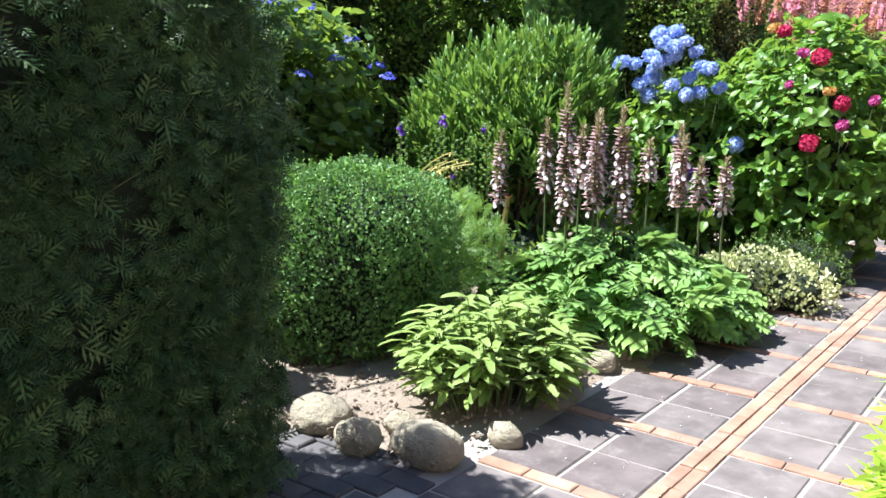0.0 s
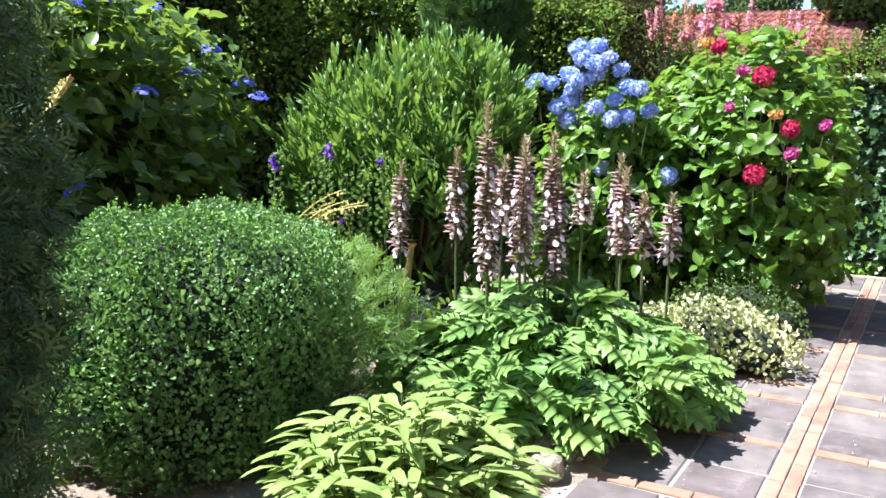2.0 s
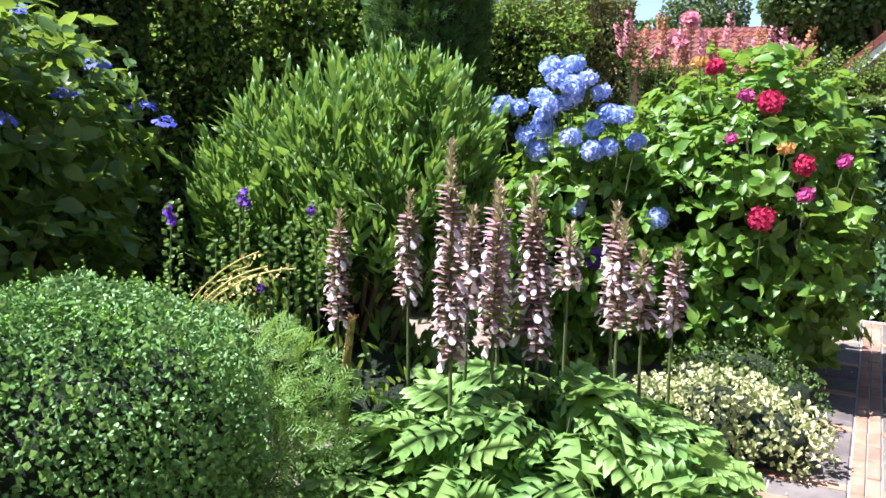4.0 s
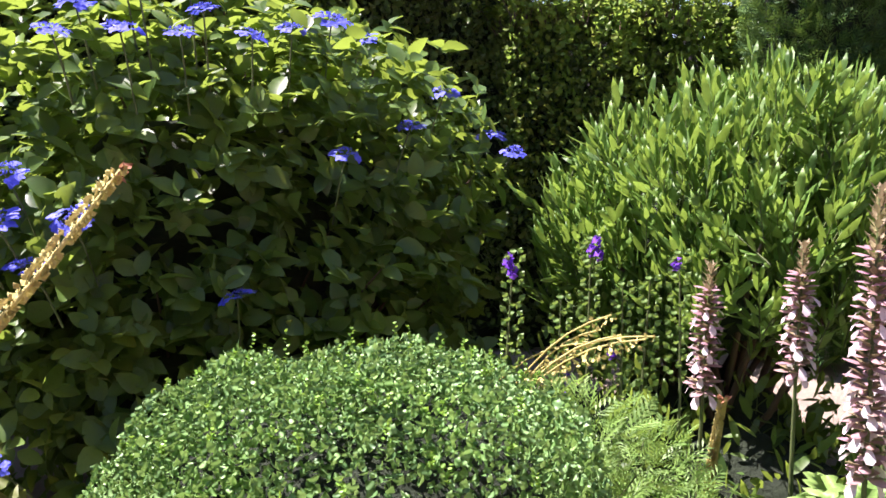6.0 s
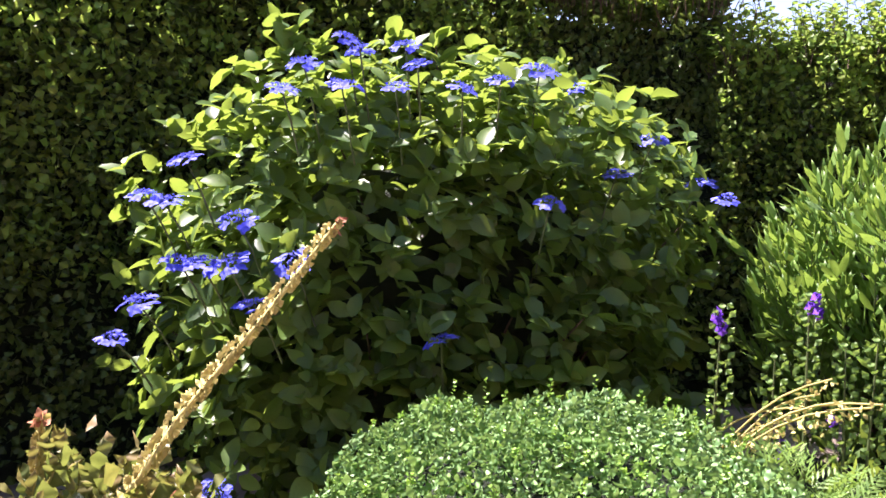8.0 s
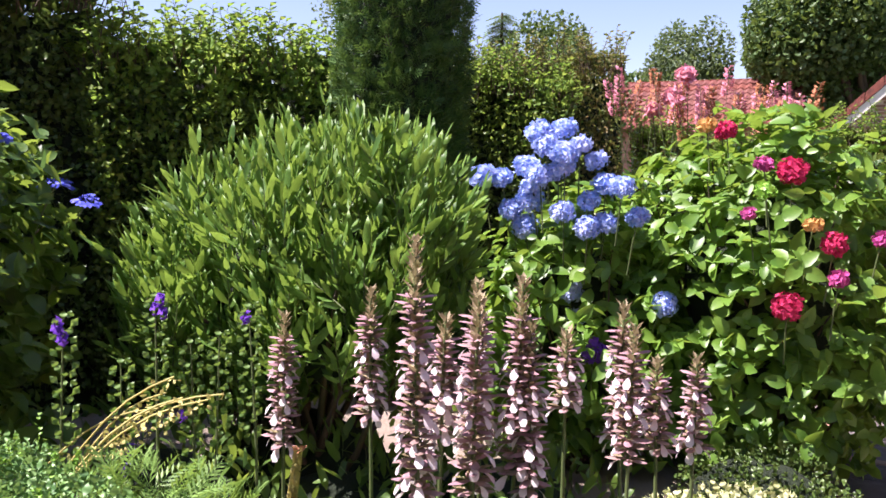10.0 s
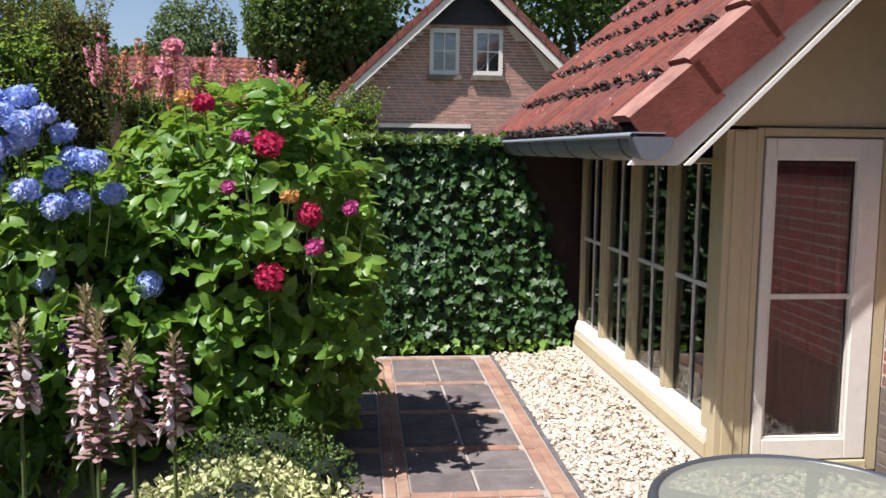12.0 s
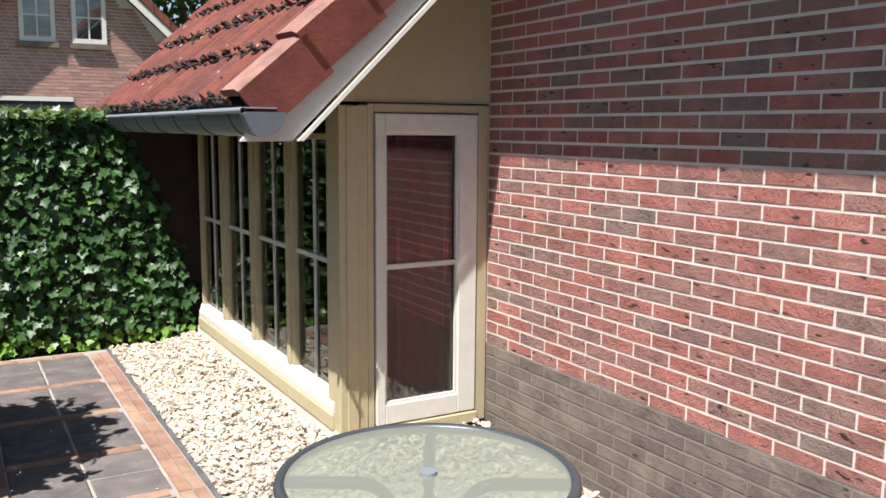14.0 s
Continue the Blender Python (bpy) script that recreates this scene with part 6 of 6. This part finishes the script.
tree("pale_tree", "pale green tree beyond the hedge", -8.6, 15.5, 2, 4.0, (1.2, 1.2, 1.7), M["treepale"], 106, 11000, (0.045, 0.085))
tree("dark_tree", "dark tree beyond the hedge", -4.7, 15.0, 1.5, 2.7, (1.0, 1.0, 1.5), M["tree"], 107, 9000, (0.05, 0.095))


def far_woods():
    r = np.random.default_rng(120)
    PP, NN = [], []
    for a in np.arange(-75, 120, 3.0):
        d = r.uniform(62, 80)
        c = (-d * math.sin(radians(a)), d * math.cos(radians(a)), r.uniform(0.8, 1.6))
        P, N = shell(260, c, (3.4, 3.4, r.uniform(1.8, 3.2)), r, 2, 0.4, 0.25, 0.6, 0.0, int(a) + 200)
        PP.append(P)
        NN.append(N)
    P, N = np.concatenate(PP), np.concatenate(NN)
    tagged(stuff("far_woods", leaves(SMALL, P, spread(N, r, 0.4, 0.1, 0.8), spread(N, r, 0.6, 0.5, 0.5), r.uniform(0.5, 1.0, len(P)), 1.4), M["tree"], None, "distant belt of green trees"), category="trees")


far_woods()


def spruce(x, y, h, rad, seed):
    r = np.random.default_rng(seed)
    ob = thing("spruce", "distant dark pointed spruce", "tree")
    V, F = tube([(np.array([(x, y, 0), (x, y, h * 0.5), (x, y, h)]), [0.15, 0.1, 0.02])], 6)
    obj("trunk", raw_mesh("trunk", V, F, M["twig"], True), ob)
    n = 2600
    f = r.random(n) ** 0.7
    z = h * (1 - f)
    a = r.uniform(0, 6.28, n)
    q = rad * f * np.sqrt(r.random(n)) * (0.75 + 0.25 * np.sin(z * 9))
    P = np.stack([x + q * np.cos(a), y + q * np.sin(a), z], 1)
    A = np.stack([np.cos(a), np.sin(a), np.full(n, -0.1)], 1)
    stuff("branch", leaves(SPRAY, P, A, np.tile([0, 0, 1.0], (n, 1)), r.uniform(0.25, 0.45, n)), M["tree"], ob)


spruce(-7.9, 20.0, 4.9, 1.0, 131)
spruce(-6.6, 21.0, 4.6, 0.9, 132)


# ---- stones, table, gravel ----
def fieldstone(x, y, size, seed, label, z=0.0):
    r = np.random.default_rng(seed)
    bm = bmesh.new()
    bmesh.ops.create_icosphere(bm, subdivisions=4, radius=1)
    P = np.array([v.co[:] for v in bm.verts])
    q = P * np.asarray(size)
    q *= (1 + 0.14 * lump(P, 2.4, seed) + 0.04 * lump(P, 8, seed + 1) + 0.02 * lump(P, 22, seed + 2))[:, None]
    pit = np.clip(lump(P, 13, seed + 5) - 0.55, 0, 1)
    q *= (1 - 0.22 * pit)[:, None]
    th = r.uniform(0, 3)
    c, s = math.cos(th), math.sin(th)
    q = q @ np.array([[c, s, 0], [-s, c, 0], [0, 0, 1]]) if size[0] / size[1] < 1.15 else q
    for v, k in zip(bm.verts, q):
        v.co = k + np.array([x, y, z + size[2] * 0.62])
    for f in bm.faces:
        f.smooth = True
    tagged(part("fieldstone", bm, M["stone"], None), label, "stone", group="stones edging the bed")


for k, (x, y, s) in enumerate([(-1.80, 2.24, (0.13, 0.10, 0.085)), (-1.54, 2.18, (0.10, 0.08, 0.075)), (-1.27, 2.28, (0.15, 0.11, 0.095)), (-1.53, 2.42, (0.07, 0.06, 0.05)), (-1.12, 2.58, (0.08, 0.06, 0.055)),
                               (-1.29, 3.80, (0.11, 0.08, 0.075)), (-1.24, 3.62, (0.08, 0.08, 0.06)), (-1.33, 3.50, (0.09, 0.07, 0.055)), (-1.30, 5.26, (0.10, 0.08, 0.07)), (-1.98, 2.10, (0.10, 0.08, 0.05))]):
    fieldstone(x, y, s, 140 + k, "rounded pitted grey-yellow fieldstone edging the bed")


def table():
    ob = thing("garden_table", "round garden table with frosted glass top and dark metal frame", "table")
    cx, cy, z, R = 0.44, 4.19, 0.712, 0.36
    n = 64
    a = np.linspace(0, 2 * np.pi, n + 1)
    ring = np.stack([cx + R * np.cos(a), cy + R * np.sin(a), np.full(n + 1, z - 0.006)], 1)
    V, F = tube([(ring, 0.015)], 10)
    obj("rim", raw_mesh("rim", V, F, M["steel"], True), ob, "dark grey tubular rim")
    bm = bmesh.new()
    bmesh.ops.create_cone(bm, cap_ends=True, segments=64, radius1=R - 0.008, radius2=R - 0.008, depth=0.006, matrix=Matrix.Translation((cx, cy, z)))
    part("glass_top", bm, M["frosted"], ob, "frosted pale green glass top")
    turn = radians(-30)
    for k in range(4):
        d = np.array([math.cos(turn + k * math.pi / 2), math.sin(turn + k * math.pi / 2), 0])
        c = np.array([cx, cy, 0])
        pts = [c + d * R * 0.98 + [0, 0, z - 0.021], c + d * R * 0.52 + [0, 0, z - 0.021]]
        for s in np.linspace(0, math.pi / 2, 7):
            pts.append(c + d * (R * 0.48 - 0.09 * math.sin(s)) + [0, 0, z - 0.111 + 0.09 * math.cos(s)])
        pts += [c + d * R * 0.24 + [0, 0, 0.35], c + d * R * 0.55 + [0, 0, 0.14], c + d * R * 0.80 + [0, 0, 0.012]]
        V, F = tube([(np.array(pts), 0.016)], 9)
        obj("leg", raw_mesh("leg", V, F, M["steel"], True), ob, "bent dark tube leg")
    bm = bmesh.new()
    bmesh.ops.create_cone(bm, cap_ends=True, segments=24, radius1=0.022, radius2=0.022, depth=0.012, matrix=Matrix.Translation((cx, cy, z + 0.006)))
    part("cap", bm, M["zinclip"], ob, "small chromed cap in the middle")
    a2 = np.linspace(0, 2 * np.pi, 25)
    V, F = tube([(np.stack([cx + 0.15 * np.cos(a2), cy + 0.15 * np.sin(a2), np.full(25, 0.36)], 1), 0.008)], 8)
    obj("brace_ring", raw_mesh("brace_ring", V, F, M["steel"], True), ob)


table()


def gravel():
    r = np.random.default_rng(150)
    T = np.array([(0, 0, 1), (0, 0, -1)] + [(math.cos(a) * 0.9, math.sin(a) * 0.9, 0.42 * (1 if k % 2 else -1)) for k, a in enumerate(np.linspace(0, 6.2832, 8, endpoint=False))])
    F0 = np.array([(0, 2 + k, 2 + (k + 1) % 8) for k in range(8)] + [(1, 2 + (k + 1) % 8, 2 + k) for k in range(8)])
    n = 9500
    c = np.stack([r.uniform(0.40, X_ROOM - 0.01, n), r.uniform(4.9, 8.80, n), r.uniform(-0.035, 0.018, n)], 1)
    m_ = 1200
    c2 = np.stack([r.uniform(X_ROOM - 0.02, X_WALL - 0.02, m_), r.uniform(4.9, Y_DOOR - 0.02, m_), r.uniform(-0.035, 0.018, m_)], 1)
    c = np.concatenate([c, c2])
    n = len(c)
    c[:, 2] += 0.05 * np.clip((c[:, 0] - 0.72) / 0.25, 0, 1) * (c[:, 1] > Y_DOOR - 0.4)
    s = r.uniform(0.010, 0.024, n)
    q = r.normal(size=(n, 4))
    q /= np.linalg.norm(q, axis=1)[:, None]
    w, x, y, z = q.T
    R = np.stack([1 - 2 * (y * y + z * z), 2 * (x * y - w * z), 2 * (x * z + w * y), 2 * (x * y + w * z), 1 - 2 * (x * x + z * z), 2 * (y * z - w * x), 2 * (x * z - w * y), 2 * (y * z + w * x), 1 - 2 * (x * x + y * y)], 1).reshape(n, 3, 3)
    loc = T[None] * s[:, None, None] * np.stack([r.uniform(0.8, 1.4, n), r.uniform(0.7, 1.1, n), r.uniform(0.4, 0.8, n)], 1)[:, None] * r.uniform(0.8, 1.15, (n, len(T), 1))
    flat = np.einsum("nij,nkj->nki", R, loc)
    flat[..., 2] *= 0.75
    V = c[:, None] + flat
    FF = F0[None] + (np.arange(n) * len(T))[:, None, None]
    tagged(stuff("gravel", (V.reshape(-1, 3), FF.reshape(-1, 3)), M["gravel"], None, "pale cream gravel strip beside the sunroom", False), category="gravel")
    tagged(part("gravel_bed", boxes([(0.385, X_ROOM - 0.021, 4.9, 8.795, -0.05, -0.012), (X_ROOM - 0.02, X_WALL, 4.9, Y_DOOR - 0.021, -0.05, -0.012)]), M["sand"], None), "pale ground under the gravel", "gravel", kind="structure")


gravel()


def small_litter():
    """Fallen petals on the slabs, and lichen on the roof tiles."""
    r = np.random.default_rng(155)
    n = 170
    P = np.stack([r.uniform(-1.1, 0.25, n), r.uniform(2.4, 8.6, n), np.full(n, 0.004)], 1)
    A = np.stack([r.normal(size=n), r.normal(size=n), np.zeros(n)], 1)
    tagged(stuff("fallen_petals", leaves(SMALL, P, A, np.tile([0, 0, 1.0], (n, 1)) + r.normal(size=(n, 3)) * 0.2, r.uniform(0.006, 0.016, n)), M["lip"], None, "small pale petals fallen on the paving"), category="petals")
    disc = fan_leaf([(0.35 + 0.5 * math.cos(a) * (0.8 + 0.3 * math.sin(3 * a)), 0.5 * math.sin(a)) for a in np.linspace(0, 6.283, 10, endpoint=False)], 0.0)
    n = 34
    s = r.uniform(0.05, 1.5, n)
    k = math.atan(K)
    up = np.array([math.cos(k), 0, math.sin(k)])
    nr = np.array([-math.sin(k), 0, math.cos(k)])
    P = np.array([0.50, 0, zr(0.50)]) + up * s[:, None] + nr * 0.062
    P[:, 1] = r.uniform(6.0, 9.1, n)
    tagged(stuff("lichen", leaves(disc, P, np.tile(up, (n, 1)) + r.normal(size=(n, 3)) * 0.1, np.tile(nr, (n, 1)), r.uniform(0.015, 0.035, n)), M["lip"], None, "pale lichen spots on the roof tiles"), category="lichen")


small_litter()


# ---- pieces of paving and brickwork, last ----
def piece_mesh(name, l, w, h, mat, seed, chip=0.002, axis="z"):
    """A slab or brick with bevelled, slightly uneven upper edges."""
    r = np.random.default_rng(seed)
    b = min(l, w) * 0.03 + 0.0015
    V = []
    for z, ins in ((0.0, 0.0), (h - b, 0.0), (h, b)):
        for sx, sy in ((-1, -1), (1, -1), (1, 1), (-1, 1)):
            V.append((sx * (l / 2 - ins) + r.normal() * chip * 0.5, sy * (w / 2 - ins) + r.normal() * chip * 0.5, z + (r.normal() * chip * 0.3 if z > 0 else 0)))
    F = [(4 * k + i, 4 * k + (i + 1) % 4, 4 * k + 4 + (i + 1) % 4, 4 * k + 4 + i) for k in range(2) for i in range(4)] + [(8, 9, 10, 11)]
    return raw_mesh(name, np.array(V), np.array(F), mat)


def patio():
    ob = thing("pavement", "patio of dark square slabs with reddish brick strips", "paving", kind="structure")
    r = np.random.default_rng(160)
    slab_meshes = {}

    def slab(x0, x1, y0, y1):
        key = (round(x1 - x0, 3), round(y1 - y0, 3))
        if key not in slab_meshes:
            slab_meshes[key] = [piece_mesh("slab", key[0] - 0.006, key[1] - 0.006, 0.05, M["slab"], 7 + i, 0.001) for i in range(2)]
        o = obj("slab", slab_meshes[key][r.integers(2)], ob)
        o.matrix_basis = pose((x0 + x1) / 2, (y0 + y1) / 2, -0.05 + r.normal() * 0.0012, r.normal() * 0.12, r.normal() * 0.12, r.normal() * 0.15)

    bricks = [piece_mesh("brick", 0.196, 0.054, 0.06, M["klinker"], 20 + i, 0.0016) for i in range(3)]
    broad = [piece_mesh("brick", 0.196, 0.068, 0.06, M["klinker"], 25 + i, 0.0016) for i in range(3)]
    small = [piece_mesh("brick", 0.096, 0.068, 0.06, M["klinker"], 30 + i, 0.0016) for i in range(2)]

    def brick_row(x0, x1, y):
        x = x0
        while x < x1 - 0.03:
            full = x1 - x > 0.18
            o = obj("brick", (broad if full else small)[r.integers(2)], ob)
            o.matrix_basis = pose(x + (0.1 if full else 0.05), y, -0.058 + r.normal() * 0.001, 0, r.normal() * 0.3, r.normal() * 0.3)
            x += 0.202 if full else 0.102

    def brick_col(x, y0, y1):
        y = y0
        while y < y1 - 0.1:
            o = obj("brick", bricks[r.integers(3)], ob)
            o.matrix_basis = pose(x, y + 0.1, -0.0575 + r.normal() * 0.001, r.normal() * 0.3, 0, 90 + r.normal() * 0.3)
            y += 0.202

    strips = [-2.20, -1.54, -0.88, -0.22, 0.44, 1.10, 1.76, 2.42, 3.08, 3.755, 4.43, 5.065, 5.315, 6.08, 6.70, 7.35, 8.00, 8.70]
    cols = [(-1.12, -0.815), (-0.815, -0.51), (-0.39, -0.075), (-0.075, X_EDGE)]
    east = [(X_EDGE + 0.13 + 0.31 * k, X_EDGE + 0.13 + 0.31 * (k + 1)) for k in range(4)]
    for s0, s1 in zip(strips[:-1], strips[1:]):
        a, b = s0 + 0.037, s1 - 0.037
        cuts = [a, (a + b) / 2, b] if b - a > 0.4 else [a, b]
        for y0, y1 in zip(cuts[:-1], cuts[1:]):
            for x0, x1 in cols + (east if y1 < 4.9 else []):
                slab(x0, x1, y0, y1)
    for s in strips:
        if s > -0.7:
            brick_row(-1.12, -0.515, s)
            brick_row(-0.39, X_EDGE, s)
        if s < 4.9 and s > 2:
            brick_row(X_EDGE + 0.13, X_WALL - 0.03, s)
    for x in (-0.480, -0.420):
        brick_col(x, -1.0, 8.70)
    for x in (X_EDGE + 0.035, X_EDGE + 0.095):
        brick_col(x, 0.0, 8.70)
    kerb = tagged(part("gravel_edge", boxes([(0.372, 0.398, 4.9, 8.79, -0.06, 0.004)], 0.004), M["blockpaver"], None), "narrow dark concrete edging along the gravel", "edging", kind="structure")
    # older block paving at the foot of the hedge
    old = thing("block_paving", "old dark block paving beside the hedge", "paving", kind="structure")
    blk = [piece_mesh("block", 0.196, 0.098, 0.06, M["blockpaver"], 40 + i, 0.003) for i in range(3)]
    for i in range(5):
        for j in range(16):
            o = obj("block", blk[r.integers(3)], old)
            o.matrix_basis = pose(-1.27 - 0.203 * i - 0.1 * (j % 2) + 0.05, 0.65 + 0.103 * j, -0.060 + r.normal() * 0.003, r.normal() * 0.8, r.normal() * 0.8, r.normal() * 0.6)


patio()


def brick_wall():
    """Bricks of the house wall: those beside the patio one by one, the rest joined."""
    r = np.random.default_rng(170)

    def rough_brick(l, seed, mat):
        q = np.random.default_rng(seed)
        nx, nz = 6, 3
        V = []
        for i in range(nx):
            for k in range(nz):
                edge = i in (0, nx - 1) or k in (0, nz - 1)
                V.append(((0.0 if edge else q.normal() * 0.0007), -l / 2 + l * i / (nx - 1) + (q.normal() * 0.001 if not edge else 0), 0.048 * k / (nz - 1)))
        F = [(i * nz + k, i * nz + k + 1, (i + 1) * nz + k + 1, (i + 1) * nz + k) for i in range(nx - 1) for k in range(nz - 1)]
        rim = [i * nz for i in range(nx)] + [(nx - 1) * nz + k for k in range(1, nz)] + [i * nz + nz - 1 for i in range(nx - 2, -1, -1)] + [k for k in range(nz - 2, 0, -1)]
        o = len(V)
        V += [(0.02, V[j][1], V[j][2]) for j in rim]
        n = len(rim)
        F += [(rim[j], rim[(j + 1) % n], o + (j + 1) % n, o + j) for j in range(n)]
        me = raw_mesh("brick", np.array(V), np.array(F), mat)
        return me

    sets = {}
    for key, mat in (("brick", M["brick"]), ("plinth", M["plinth"])):
        sets[key] = ([rough_brick(0.189, s, mat) for s in range(5)], [rough_brick(0.089, s + 9, mat) for s in range(2)])
    count = {"brick": 0, "plinth": 0}
    rest = {"brick": [], "plinth": []}
    for row in range(45):
        z = 0.465 + (row - 8) * 0.0606 + 0.006
        key = "plinth" if row < 8 else "brick"
        parent = house_plinth if row < 8 else house_wall
        y = Y_DOOR - 0.004
        first = row % 2
        while y > 2.6:
            half = first
            l = 0.089 if half else 0.189
            first = 0
            me = sets[key][1][r.integers(2)] if half else sets[key][0][r.integers(5)]
            near = y > 3.7 and count[key] < 300 and row < 36
            if near:
                o = obj("brick", me, parent)
                o.matrix_basis = pose(X_WALL + r.normal() * 0.0004, y - l / 2, z, 0, 0, 0)
                count[key] += 1
            else:
                rest[key].append((X_WALL + r.normal() * 0.0004, y - l / 2, z, l))
            y -= l + 0.011
    cube = np.array([(x, y, z) for x in (0, 1) for y in (-0.5, 0.5) for z in (0, 1)], float)
    cf = np.array([(0, 1, 3, 2), (0, 4, 5, 1), (2, 3, 7, 6), (0, 2, 6, 4), (1, 5, 7, 3)])
    for key, parent in (("brick", house_wall), ("plinth", house_plinth)):
        if rest[key]:
            V = np.concatenate([cube * [0.02, l, 0.048] + [x, y, z] for x, y, z, l in rest[key]])
            F = np.concatenate([cf + 8 * i for i in range(len(rest[key]))])
            obj("more_bricks", raw_mesh("more_bricks", V, F, M["brickjoin"] if key == "brick" else M["plinth"]), parent, kind="stuff")


mm, tt, bb = nodes_of("brick_joined")
gg = tt.nodes.new("ShaderNodeNewGeometry")
cc = ramp(tt, (0.245, 0.170, 0.145), (0.430, 0.170, 0.130), gg.outputs["Random Per Island"], (0.370, 0.142, 0.115))
fine = stretch(tt, noise_of(tt, 45, 6, 0.7), 0.25, 0.75)
cc = mix(tt, cc, (0.20, 0.12, 0.10), stretch(tt, noise_of(tt, 9, 5, 0.7), 0.52, 0.8))
tt.links.new(cc, bb.inputs["Base Color"])
bb.inputs["Roughness"].default_value = 0.9
bump_of(tt, bb, fine, 0.7, 0.006)
M["brickjoin"] = mm
brick_wall()
